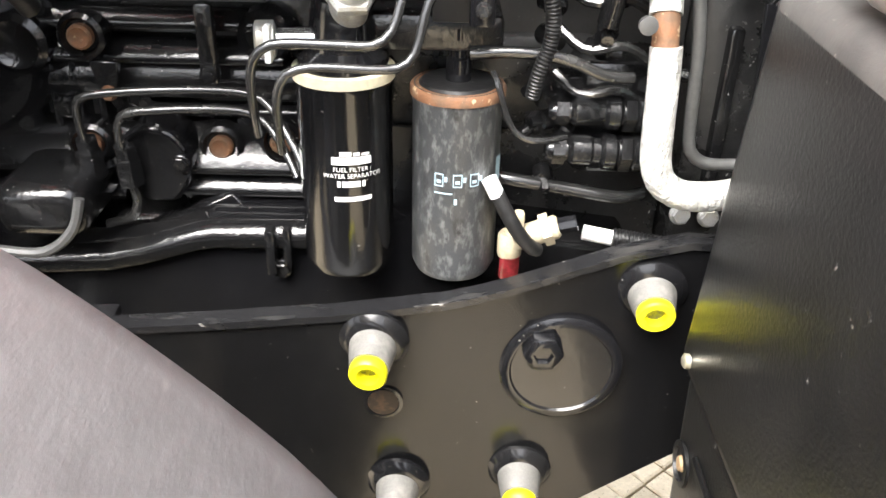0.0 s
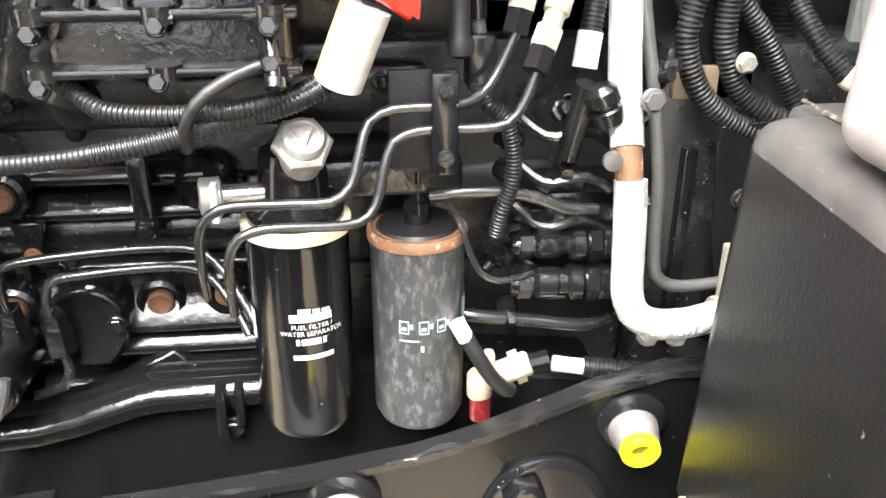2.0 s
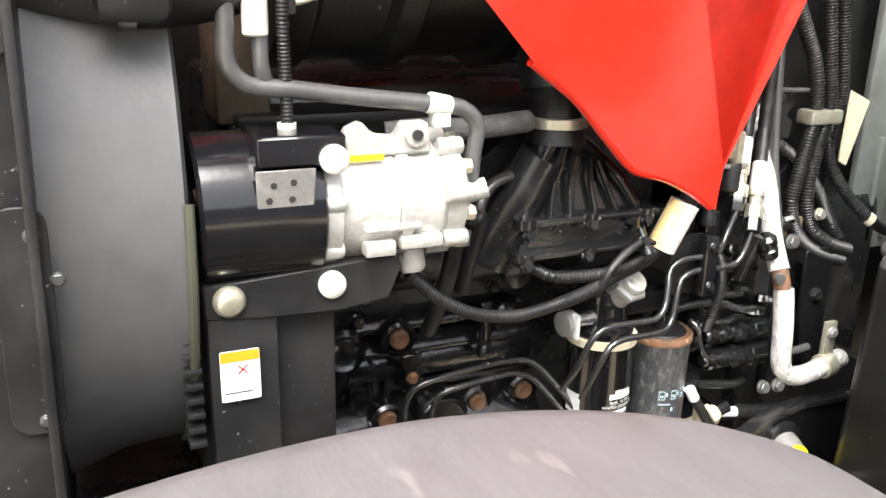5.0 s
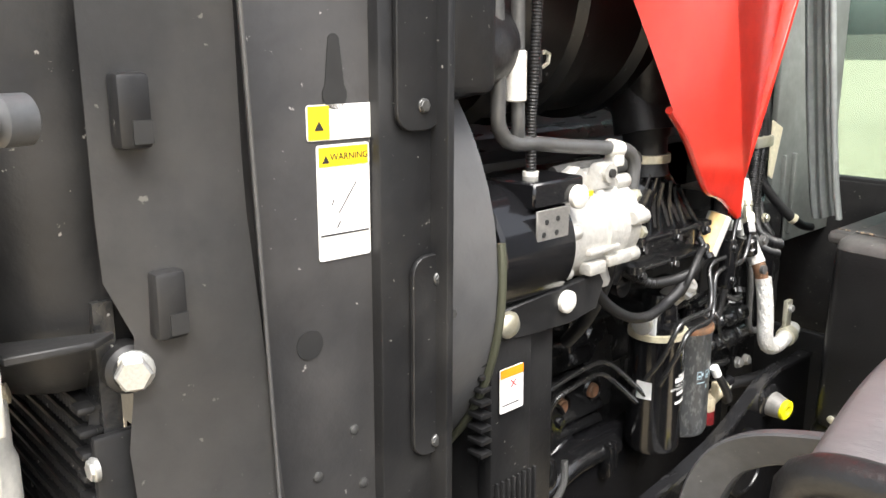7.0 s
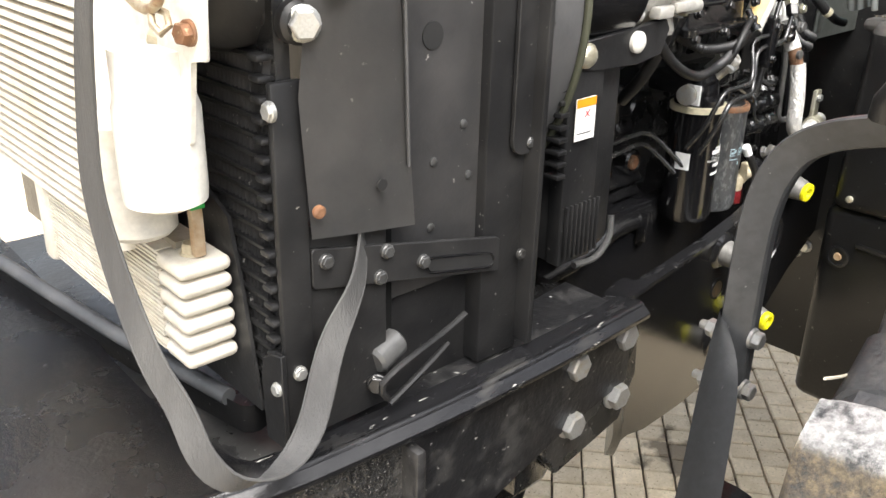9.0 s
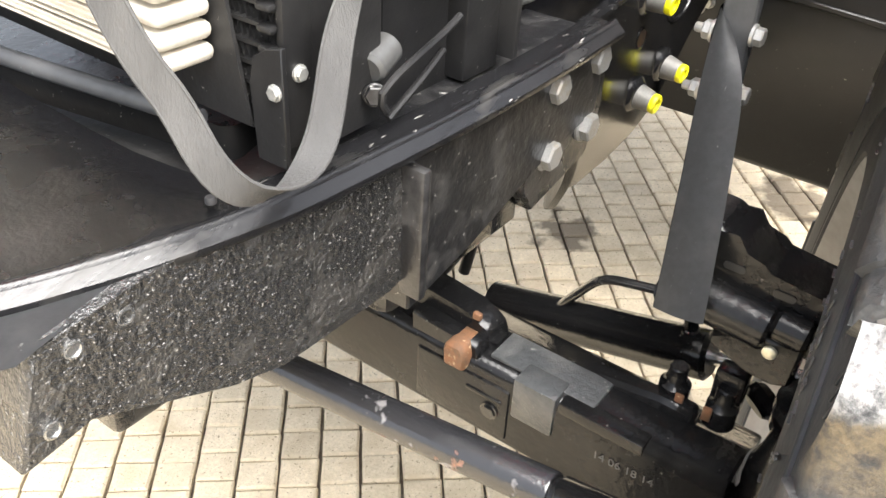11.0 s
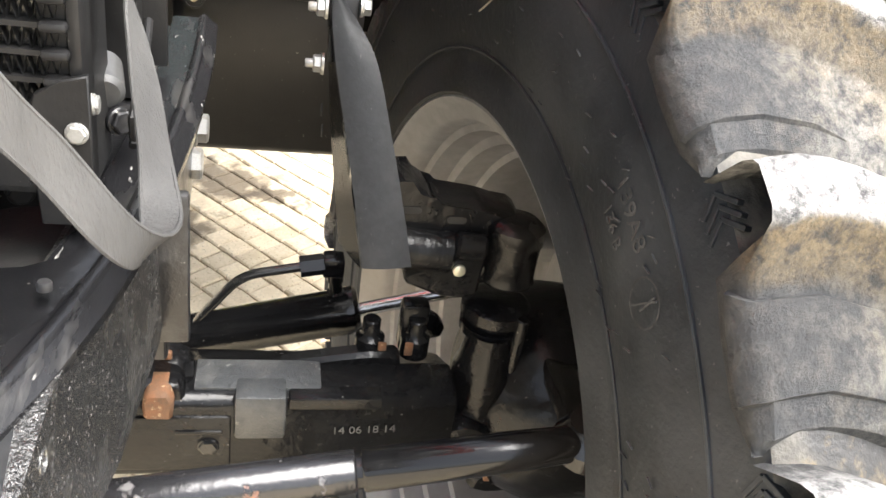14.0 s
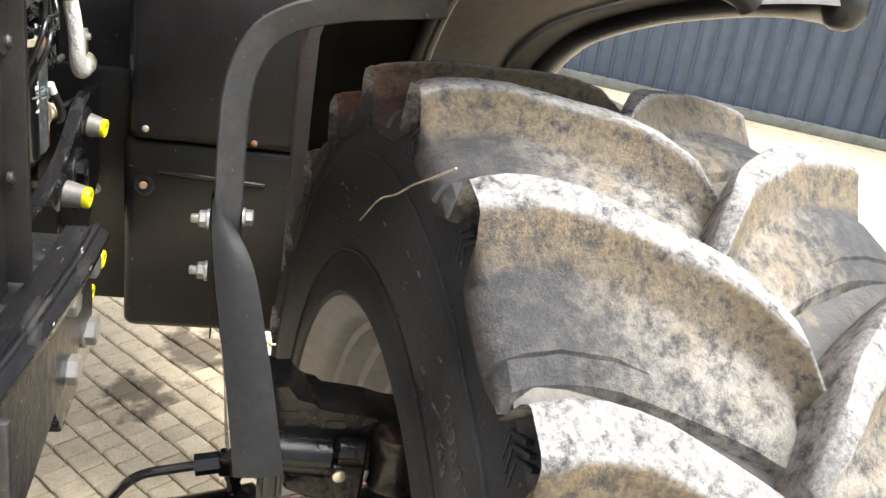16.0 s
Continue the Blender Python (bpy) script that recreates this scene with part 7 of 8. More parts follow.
part("print", on_drum(fb, 0.0500, -28, -4, 1.343, 1.345, 4), BLUEINK, filt2)
part("print", on_drum(fb, 0.0500, -2, 2, 1.331, 1.338, 2), BLUEINK, filt2)
part("side_label", on_drum(fb, 0.0501, 62, 85, 1.345, 1.378, 5), BLUEINK, filt2, "pale side label")

# ---- injection pipes ----
for pts, lab in (([(0.114, 0.80, 1.662), (0.092, 0.795, 1.617), (0.076, 0.785, 1.602), (0.056, 0.775, 1.598), (0.017, 0.775, 1.597), (-0.008, 0.775, 1.595), (-0.024, 0.774, 1.585), (-0.032, 0.765, 1.565), (-0.042, 0.755, 1.533), (-0.056, 0.75, 1.521), (-0.100, 0.746, 1.521), (-0.156, 0.742, 1.521), (-0.169, 0.742, 1.513), (-0.177, 0.745, 1.497), (-0.182, 0.76, 1.457), (-0.186, 0.79, 1.409)], "bent black fuel pipe over the filters"),
                 ([(0.13, 0.78, 1.632), (0.116, 0.777, 1.596), (0.103, 0.775, 1.580), (0.084, 0.775, 1.576), (0.055, 0.775, 1.576), (0.017, 0.774, 1.575), (-0.002, 0.773, 1.567), (-0.011, 0.768, 1.546), (-0.020, 0.762, 1.511), (-0.031, 0.757, 1.498), (-0.049, 0.752, 1.496), (-0.126, 0.742, 1.499), (-0.143, 0.74, 1.493), (-0.153, 0.742, 1.474), (-0.158, 0.76, 1.432), (-0.16, 0.78, 1.39)], "bent black fuel pipe over the filters"),
                 ([(-0.405, 0.868, 1.345), (-0.405, 0.858, 1.40), (-0.396, 0.848, 1.423), (-0.37, 0.848, 1.430), (-0.211, 0.868, 1.427), (-0.190, 0.862, 1.418), (-0.155, 0.83, 1.375), (-0.14, 0.81, 1.35)], "thin black fuel pipe along the block"),
                 ([(-0.362, 0.868, 1.335), (-0.362, 0.858, 1.385), (-0.352, 0.853, 1.404), (-0.325, 0.853, 1.409), (-0.215, 0.868, 1.405), (-0.195, 0.865, 1.395), (-0.165, 0.84, 1.36), (-0.15, 0.82, 1.335)], "thin black fuel pipe along the block")):
    hose("fuel_pipe", pts, 0.0048, PIPE, lab, category="pipe", group="black fuel pipes")
for x, z in ((-0.405, 1.338), (-0.362, 1.33)):
    nut = thing("pipe_nut", "dusty black union nut of a fuel pipe", "nut", "union nuts on the block")
    part("upper", rod((x, 0.87, z + 0.012), (x, 0.868, z + 0.03), 0.013, n=6), ENGINE, nut)
    part("lower", rod((x, 0.872, z - 0.02), (x, 0.87, z + 0.012), 0.016, n=6), ENGINE, nut)
    part("tail", tube([(x, 0.872, z - 0.02), (x + 0.004, 0.872, z - 0.045), (x - 0.006, 0.872, z - 0.065), (x - 0.04, 0.875, z - 0.078)], 0.006, 8), PIPE, nut)
clampb = thing("pipe_clamp", "black clamp block holding two fuel pipes", "clamp")
part("block", box((0.031, 0.764, 1.535), (0.056, 0.788, 1.630), 0.004), GLOSS, clampb)
part("back_plate", box((-0.005, 0.80, 1.53), (0.055, 0.806, 1.625), 0.002), SATIN, clampb)
for z in (1.614, 1.552):
    part("screw", add_bolt(bmesh.new(), (0.044, 0.764, z), (0, -1, 0.1), 0.0068, 0.006), ENGINE, clampb, "black clamp screw")
for a, b, top in (((0.113, 0.802, 1.666), (0.135, 0.826, 1.745), (0.16, 0.86, 1.90)), ((0.129, 0.781, 1.636), (0.170, 0.825, 1.722), (0.20, 0.86, 1.90))):
    fit = thing("hose_coupling", "pale plated hose coupling with black union nut", "coupling", "plated hose couplings")
    m = along(a, b) @ Matrix.Diagonal((0.78, 0.78, 1, 1))
    part("union_nut", lathe([(0.016, -0.012), (0.0165, -0.010), (0.0165, 0.008), (0.016, 0.010)], m, 6), GLOSS, fit, "black union nut")
    part("hexagon", lathe([(0.017, 0.010), (0.0175, 0.012), (0.0175, 0.028), (0.016, 0.030)], m, 6), NICKEL, fit)
    part("neck", lathe([(0.012, 0.030), (0.012, 0.044), (0.0155, 0.046), (0.0155, 0.054), (0.0145, 0.056)], m, 20), NICKEL, fit)
    part("ferrule", lathe([(0.0145, 0.056), (0.015, 0.058), (0.015, 0.10), (0.014, 0.103)], m, 20), WHITE, fit, "pale crimped ferrule")
    e = m @ Vector((0, 0, 0.10))
    hose("pressure_hose", [e, e + (Vector(b) - Vector(a)).normalized() * 0.06, Vector(top)], 0.0112, HOSE, "spiral-wrapped black pressure hose", ribs=0.02, depth=0.05)

# sensor cable, small lines and pump cluster
sensor = thing("sensor_plug", "black sensor plug with cable", "plug")
part("sleeve", rod((0.077, 0.83, 1.735), (0.081, 0.83, 1.665), 0.0095, n=16), GLOSS, sensor)
part("neck", rod((0.081, 0.83, 1.665), (0.083, 0.83, 1.650), 0.007, n=14), GREYPIPE, sensor)
part("body", box((0.070, 0.815, 1.60), (0.098, 0.845, 1.652), 0.004), GLOSS, sensor)
part("cable", tube([(0.085, 0.825, 1.61), (0.092, 0.82, 1.585), (0.107, 0.82, 1.572), (0.118, 0.82, 1.535), (0.117, 0.82, 1.505), (0.108, 0.82, 1.475), (0.103, 0.825, 1.445)], 0.0085, 12, 0.004), CONDUIT, sensor, "braided grey cable")
hose("bypass_line", [(0.035, 0.83, 1.490), (0.081, 0.83, 1.493), (0.135, 0.83, 1.487), (0.179, 0.83, 1.470), (0.215, 0.835, 1.466)], 0.0065, PIPE, "black bypass line from the filter top", category="pipe")
hose("thin_line", [(0.060, 0.815, 1.475), (0.064, 0.80, 1.469), (0.072, 0.80, 1.443), (0.083, 0.80, 1.418), (0.098, 0.80, 1.407), (0.122, 0.805, 1.405), (0.15, 0.83, 1.400)], 0.0035, PIPE, "thin bent black line", n=8, category="pipe")
hose("lower_pipe", [(0.055, 0.87, 1.336), (0.079, 0.86, 1.334), (0.15, 0.86, 1.323), (0.221, 0.862, 1.311), (0.25, 0.88, 1.308)], 0.008, PIPE, "straight black lower pipe", category="pipe")
pump = thing("feed_pump", "greasy black fuel feed pump with hexagon fittings", "pump")
part("body", box((0.16, 0.88, 1.33), (0.27, 0.97, 1.47), 0.015), ENGINE, pump)
for z, r in ((1.422, 0.016), (1.376, 0.018)):
    m = along((0.125, 0.85, z), (0.30, 0.855, z - 0.004))
    part("barrel", lathe([(r * 0.5, 0), (r * 0.7, 0.005), (r * 0.7, 0.025), (r, 0.03), (r, 0.05), (r * 0.8, 0.054), (r * 0.8, 0.062), (r * 1.2, 0.066), (r * 1.2, 0.078), (r * 0.9, 0.082), (r * 0.9, 0.095), (r * 1.25, 0.10), (r * 1.25, 0.13), (r, 0.135)], m, 18), ENGINE, pump, "stepped black barrel")
    part("hexagon", lathe([(r * 1.3, 0.084), (r * 1.3, 0.096)], m, 6), ENGINE, pump)
    part("hexagon", lathe([(r * 0.95, 0.008), (r * 0.95, 0.022)], m, 6), ENGINE, pump)
rnd = random.Random(11)
for k in range(22):
    x, z = rnd.uniform(0.10, 0.27), rnd.uniform(1.34, 1.60)
    w = (rnd.uniform(-1, 1), -0.6, rnd.uniform(-0.6, 0.8))
    part("fitting", lathe([(0.010, 0), (0.012, 0.004), (0.012, 0.016), (0.008, 0.018), (0.007, 0.032)], along((x, 0.875, z), Vector((x, 0.875, z)) + Vector(w)), 6 if k % 2 else 14), ENGINE, pump)
for z0 in (1.56, 1.51, 1.46):
    part("line", tube([(0.13, 0.87, z0), (0.16, 0.855, z0 - 0.02), (0.20, 0.855, z0 - 0.015), (0.24, 0.87, z0 - 0.04)], 0.006, 8), PIPE, pump)
elbowf = thing("angle_fitting", "grey knuckled angle fitting under a white tagged conduit", "fitting")
part("conduit", tube([(0.212, 0.872, 1.76), (0.205, 0.865, 1.70), (0.196, 0.855, 1.645)], 0.0115, 14, 0.0045), CONDUIT, elbowf)
part("tag", rod((0.196, 0.854, 1.645), (0.190, 0.846, 1.612), 0.0125, n=18), INK, elbowf, "white tag sleeve")
part("knuckle", lathe([(0.012, 0), (0.018, 0.006), (0.018, 0.018), (0.013, 0.022), (0.017, 0.026), (0.015, 0.04)], along((0.198, 0.822, 1.60), (0.215, 0.82, 1.56)), 12), ENGINE, elbowf)
part("stem", rod((0.19, 0.83, 1.60), (0.18, 0.85, 1.52), 0.012, n=12), ENGINE, elbowf)

# drain valve below the second filter
drain = thing("drain_valve", "yellowed plastic drain valve with a red bowl", "valve")
part("body", rod((0.088, 0.822, 1.270), (0.145, 0.818, 1.294), 0.014, n=18, bevel=0.003), BRASS, drain)
part("flange", rod((0.126, 0.818, 1.287), (0.136, 0.818, 1.291), 0.019, n=6), BRASS, drain)
part("lever", box((0.092, 0.805, 1.275), (0.104, 0.82, 1.315), 0.004), BRASS, drain)
part("plug", rod((0.145, 0.818, 1.294), (0.165, 0.816, 1.300), 0.010, n=8), GLOSS, drain)
part("cup", lathe([(0.0135, 0), (0.0145, 0.004), (0.0145, 0.026), (0.012, 0.030)], Matrix.Translation((0.090, 0.822, 1.252)), 20), BRASS, drain)
part("bowl", lathe([(0.009, -0.030), (0.0125, -0.026), (0.0125, 0.003), (0.010, 0.005)], Matrix.Translation((0.091, 0.820, 1.250)), 20), REDFLUID, drain, "clear red bowl")
hose("drain_hose", [(0.068, 0.795, 1.348), (0.078, 0.79, 1.33), (0.094, 0.785, 1.303), (0.112, 0.79, 1.280), (0.120, 0.80, 1.272)], 0.0085, HOSE, "black drain hose with a white end")
tagged(part("hose_tag", rod((0.060, 0.797, 1.362), (0.070, 0.794, 1.343), 0.009, n=14), INK), "white tag on the drain hose", "tag")
hose("ribbed_conduit", [(0.215, 0.848, 1.264), (0.27, 0.838, 1.260), (0.33, 0.828, 1.258), (0.396, 0.82, 1.256), (0.47, 0.81, 1.252)], 0.0125, CONDUIT, "ribbed black conduit with a white end tag", ribs=0.0045, n=14)
tagged(part("conduit_tag", rod((0.180, 0.852, 1.268), (0.218, 0.847, 1.263), 0.0095, n=16), INK), "white tag sleeve on the conduit", "tag")
for x, z in ((0.30, 1.283), (0.335, 1.280)):
    tagged(part("frame_bolt", add_bolt(bmesh.new(), (x, 0.875, z), (0, -1, 0.2), 0.011, 0.010), ZINC), "dull yellow hexagon bolt", "bolt")

# ---- pipes towards the cab ----
heat = thing("heater_pipe", "white heat-sleeved heater pipe with a taped bend", "pipe")
part("upper", tube([(0.240, 0.93, 1.90), (0.237, 0.90, 1.725), (0.234, 0.87, 1.673), (0.231, 0.84, 1.593), (0.229, 0.808, 1.536)], 0.0168, 18), SLEEVE, heat, "wrinkled white sleeve")
part("bare_pipe", tube([(0.229, 0.814, 1.552), (0.230, 0.802, 1.52), (0.231, 0.798, 1.50)], 0.014, 14), RUST, heat, "rusty bare pipe")
part("lower", tube([(0.231, 0.797, 1.512), (0.232, 0.79, 1.47), (0.233, 0.785, 1.42), (0.236, 0.785, 1.388), (0.246, 0.785, 1.366), (0.265, 0.785, 1.354), (0.30, 0.785, 1.352), (0.345, 0.79, 1.358), (0.40, 0.80, 1.362)], 0.0165, 18), SLEEVE, heat, "wrinkled white sleeve")
part("cap_nut", lathe([(0.009, 0), (0.0095, 0.008), (0.004, 0.009)], along((0.207, 0.79, 1.536), (0.205, 0.7, 1.54)), 18), GREYPIPE, heat, "grey round nut")
hose("steel_pipe", [(0.252, 0.90, 1.90), (0.251, 0.88, 1.727), (0.253, 0.87, 1.673), (0.268, 0.86, 1.586), (0.280, 0.85, 1.493), (0.285, 0.85, 1.41), (0.290, 0.85, 1.378), (0.305, 0.85, 1.364), (0.33, 0.85, 1.361), (0.37, 0.85, 1.364)], 0.0072, GREYPIPE, "grey steel pipe beside the heater pipe", category="pipe")
clip2 = thing("double_clip", "zinc clip plate holding two pipes", "clip")
part("plate", box((0.338, 0.79, 1.335), (0.362, 0.80, 1.438), 0.002), NICKEL, clip2)
part("band", lathe([(0.0205, 0), (0.0215, 0.002), (0.0215, 0.024)], along((0.335, 0.788, 1.357), (0.36, 0.792, 1.359)), 20), NICKEL, clip2)
bolt_part(clip2, (0.350, 0.789, 1.420), (0, -1, 0), 0.008, 0.007, ZINC)
tagged(part("hexagon_bolt", add_bolt(bmesh.new(), (0.252, 0.815, 1.586), (0, -1, 0.1), 0.0105, 0.009), GREYPIPE), "grey hexagon bolt beside the heater pipe", "bolt")
tagged(part("hexagon_bolt", add_bolt(bmesh.new(), (0.370, 0.875, 1.606), (0, -1, 0.1), 0.0095, 0.009), NICKEL), "bright hexagon bolt below the conduits", "bolt")
part_of = thing("mount_plate", "black steel mounting plate with a bolt", "plate")
part("plate", prism([(0.351, 1.54), (0.415, 1.545), (0.42, 1.34), (0.372, 1.34), (0.36, 1.408)], 0.008, side_frame(0.87), 0.001), GLOSS, part_of)
bolt_part(part_of, (0.387, 0.87, 1.456), (0, -1, 0), 0.011, 0.008, SATIN)
part("bolt_tab", box((0.30, 0.888, 1.565), (0.35, 0.90, 1.60), 0.003), material("dull_tan_bracket", (0.20, 0.15, 0.09), 0.6, second=(0.12, 0.09, 0.06), scale=30, low=0.4, high=0.7), part_of, "tan bracket")
part("gusset", prism([(0.31, 1.66), (0.40, 1.74), (0.41, 1.56), (0.36, 1.55)], 0.01, side_frame(0.93), 0.002), SATIN, part_of)
conduits = ([(0.20, 0.90, 2.20), (0.262, 0.90, 1.99), (0.300, 0.90, 1.92), (0.332, 0.90, 1.865), (0.346, 0.895, 1.79), (0.326, 0.885, 1.727), (0.310, 0.88, 1.67), (0.305, 0.88, 1.628), (0.325, 0.88, 1.578), (0.359, 0.88, 1.546), (0.408, 0.88, 1.523), (0.45, 0.88, 1.51)],
            [(0.33, 0.90, 2.20), (0.345, 0.90, 1.964), (0.368, 0.90, 1.86), (0.376, 0.895, 1.79), (0.358, 0.89, 1.725), (0.350, 0.89, 1.667), (0.353, 0.89, 1.618), (0.376, 0.89, 1.572), (0.416, 0.88, 1.545), (0.46, 0.88, 1.53)],
            [(0.22, 0.93, 1.76), (0.291, 0.91, 1.724), (0.352, 0.91, 1.682), (0.400, 0.91, 1.631), (0.436, 0.91, 1.577), (0.455, 0.90, 1.545)],
            [(0.38, 0.92, 2.20), (0.398, 0.92, 1.965), (0.414, 0.92, 1.882), (0.428, 0.92, 1.80), (0.420, 0.925, 1.721), (0.430, 0.92, 1.679), (0.452, 0.89, 1.627), (0.480, 0.865, 1.590)],
            [(0.45, 0.97, 2.20), (0.451, 0.97, 1.717), (0.454, 0.97, 1.638), (0.459, 0.97, 1.583), (0.475, 0.96, 1.52)])
for k, pts in enumerate(conduits):
    hose("ribbed_conduit", pts, (0.0125, 0.0125, 0.0115, 0.0115, 0.018)[k], CONDUIT, "ribbed black wiring conduit running down beside the cab", ribs=0.0052, n=14, group="conduits beside the cab")
tagged(part("end_band", rod((0.478, 0.867, 1.592), (0.486, 0.862, 1.586), 0.0125, n=16), CREAM), "cream band at the conduit end", "band")
hose("cab_cable", [(0.484, 0.863, 1.588), (0.508, 0.855, 1.571), (0.55, 0.85, 1.56)], 0.010, HOSE, "black cable end below the seal")
tagged(part("cable_clamp", box((0.322, 0.878, 1.762), (0.394, 0.915, 1.787), 0.005), NICKEL), "bright clamp round the conduits", "clamp")
stay = thing("support_rod", "thin grey rod on a black bracket behind the hoses", "rod")
part("rod", rod((0.225, 0.905, 1.822), (0.335, 0.905, 1.818), 0.0042, n=12), GREYPIPE, stay)
part("bracket", prism([(0.268, 1.738), (0.315, 1.735), (0.318, 1.765), (0.300, 1.775), (0.330, 1.812), (0.322, 1.824), (0.285, 1.790), (0.266, 1.775)], 0.006, side_frame(0.915), 0.001), SATIN, stay, "black cut bracket")

# ---- tank box, grey cover and cab ----
# paler than the body: dust and scuffs, plus sky light painted in
SKYLITSCUFF = material("dusty_scuffed_skylit_plastic", (0.052, 0.051, 0.049), 0.5, second=(0.085, 0.082, 0.077), scale=12, low=0.45, high=0.7, rough2=0.6, bump=0.0008, bump_scale=90, third=(0.22, 0.21, 0.19), third_scale=60, third_low=0.66, third_high=0.72)
tankbox = thing("side_tank", "black moulded plastic side tank beside the cab", "tank")
TY = 0.685
bm = box((0.262, -0.32, 1.206), (0.78, TY, 1.612), 0.026, None, 3)
for v in bm.verts:
    k = (TY - v.co.y) / 1.0
    if v.co.z > 1.3:
        v.co.x += 0.02 * max(0, (v.co.z - 1.2) / 0.4)
    v.co.z += -0.03 * max(0, k) * (v.co.z > 1.3)
body = part("body", bm, PLASTIC, tankbox, "smooth black moulded body")
body.data.materials.append(SKYLITSCUFF)
for f in body.data.polygons:
    if f.center.z > 1.56 and f.normal.z > 0.2:
        f.material_index = 1  # dusty, with sky light painted in, from the rounded shoulder upward
bm = box((0.279, -0.30, 0.690), (0.76, TY + 0.014, 1.212), 0.030, None, 4)
for v in bm.verts:
    v.co.x += 0.025 * max(0, (0.80 - v.co.z) / 0.1) ** 2 * (v.co.x < 0.4)
part("lower_body", bm, PLASTIC, tankbox, "rounded lower half of the tank")
bm = box((0.338, -0.29, 1.6045), (0.755, 0.662, 1.6155), 0.004)
for v in bm.verts:
    v.co.z -= 0.03 * max(0, TY - v.co.y)
part("top_skin", bm, SKYLITSCUFF, tankbox, "dusty scuffed top face painted paler by sky light")
part("top_shelf", box((0.335, 0.655, 1.580), (0.76, 0.722, 1.6085), 0.012), SKYLITSCUFF, tankbox, "dusty rear part of the top, painted sky-lit")
SCRAPE = material("scraped_tan_edge", (0.34, 0.27, 0.18), 0.6, second=(0.06, 0.058, 0.055), scale=90, low=0.42, high=0.55)
for y0, y1, w in ((0.70, 0.672, 0.0016), (0.664, 0.620, 0.0024), (0.608, 0.590, 0.0014), (0.56, 0.52, 0.0018), (0.505, 0.44, 0.0011)):
    zz = [1.6155 - 0.03 * max(0, TY - y) - 0.001 for y in (y0, 0.5 * (y0 + y1), y1)]
    part("scrape", tube([(0.338, y0, zz[0]), (0.338 + 1.2 * w, 0.5 * (y0 + y1), zz[1]), (0.337, y1, zz[2])], w, 6), SCRAPE, tankbox, "pale scraped edge")
part("groove", prism([(0.36, 1.108), (0.615, 1.124), (0.615, 1.137), (0.36, 1.122)], 0.008, front_frame(0.2745), 0.003), PLASTIC, tankbox, "moulded ridge")
for y, z, mt in ((0.642, 1.237, NICKEL), (0.392, 1.226, RUST)):
    part("stud", lathe([(0.008, 0), (0.008, 0.005), (0.005, 0.007)], along((0.262, y, z), (0, y, z)), 14), mt, tankbox, "small metal stud")
part("plug_rim", lathe([(0.026, 0), (0.026, 0.004), (0.020, 0.005), (0.019, 0.001)], along((0.2805, 0.648, 1.092), (0, 0.648, 1.092)), 24), PLASTIC, tankbox)
part("plug", lathe([(0.010, 0), (0.008, 0.005)], along((0.2805, 0.648, 1.092), (0, 0.648, 1.092)), 16), TAN, tankbox, "tan screw plug")
part("lip", box((0.30, -0.3, 1.590), (0.40, 0.64, 1.606), 0.006), PLASTIC, tankbox)
guardp = thing("inner_guard", "black plastic guard beside the tank", "guard")
part("sheet", box((0.478, 0.68, 0.69), (0.505, 1.02, 1.33), 0.010), PLASTIC, guardp, "black moulded sheet")
for y, z in ((0.826, 0.988), (0.804, 1.008)):
    bolt_part(guardp, (0.476, y, z), (-1, 0, 0), 0.014, 0.014, ZINC, "nut", "zinc nut")
cover = thing("grey_cover", "light grey scuffed plastic cover on the tank", "cover")
bm = box((0.285, -0.2, 1.612), (0.62, 0.582, 2.15), 0.03, None, 4)
for v in bm.verts:
    h = (v.co.z - 1.612) / 0.54
    v.co.x += 0.06 * h
    v.co.y += 0.05 * h
part("shell", bm, GREYCOVER, cover, "scuffed pale grey shell")
bm = prism([(0.585, 1.632), (0.600, 1.632), (0.655, 2.14), (0.61, 2.14)], 0.03, front_frame(0.335), 0.006)
part("edge_rib", bm, GREYCOVER, cover, "raised corner rib")
part("dark_recess", prism([(0.10, 1.74), (0.44, 1.74), (0.47, 2.13), (0.10, 2.13)], 0.05, front_frame(0.30), 0.004), SATIN, cover, "dark recessed panel")

cab = thing("cab", "black tractor cab front with tinted windscreen", "cab")
part("lower_wall", box((0.84, 0.30, 0.95), (0.90, 1.55, 1.63), 0.008), SATIN, cab)
part("floor", box((0.70, 0.2, 0.90), (1.9, 1.6, 1.0), 0.01), SATIN, cab)
part("windscreen", box((0.865, 0.42, 1.63), (0.872, 1.5, 2.7), 0.0), GLASS, cab, "greenish tinted pane")
part("sill", box((0.845, 0.35, 1.612), (0.885, 1.55, 1.638), 0.006), SATIN, cab)
part("post", box((0.85, 0.33, 1.64), (0.90, 0.42, 2.75), 0.015), SATIN, cab)
part("roof", box((0.8, 0.2, 2.72), (2.2, 1.7, 2.9), 0.05), SATIN, cab)
part("rear_post", box((1.85, 0.3, 1.0), (1.95, 0.42, 2.75), 0.015), SATIN, cab)
part("seat", box((1.3, 0.8, 1.0), (1.7, 1.2, 1.42), 0.06), SATIN, cab)
part("side_sheet", box((0.52, 0.94, 1.50), (0.85, 0.955, 2.2), 0.003), CABGREY, cab, "grey-green inner sheet")
# black sheet added behind the conduits to shut out the bright sky
part("bulkhead", box((0.10, 1.0, 1.25), (0.62, 1.02, 2.60), 0.004), SATIN, cab, "added black backdrop sheet")
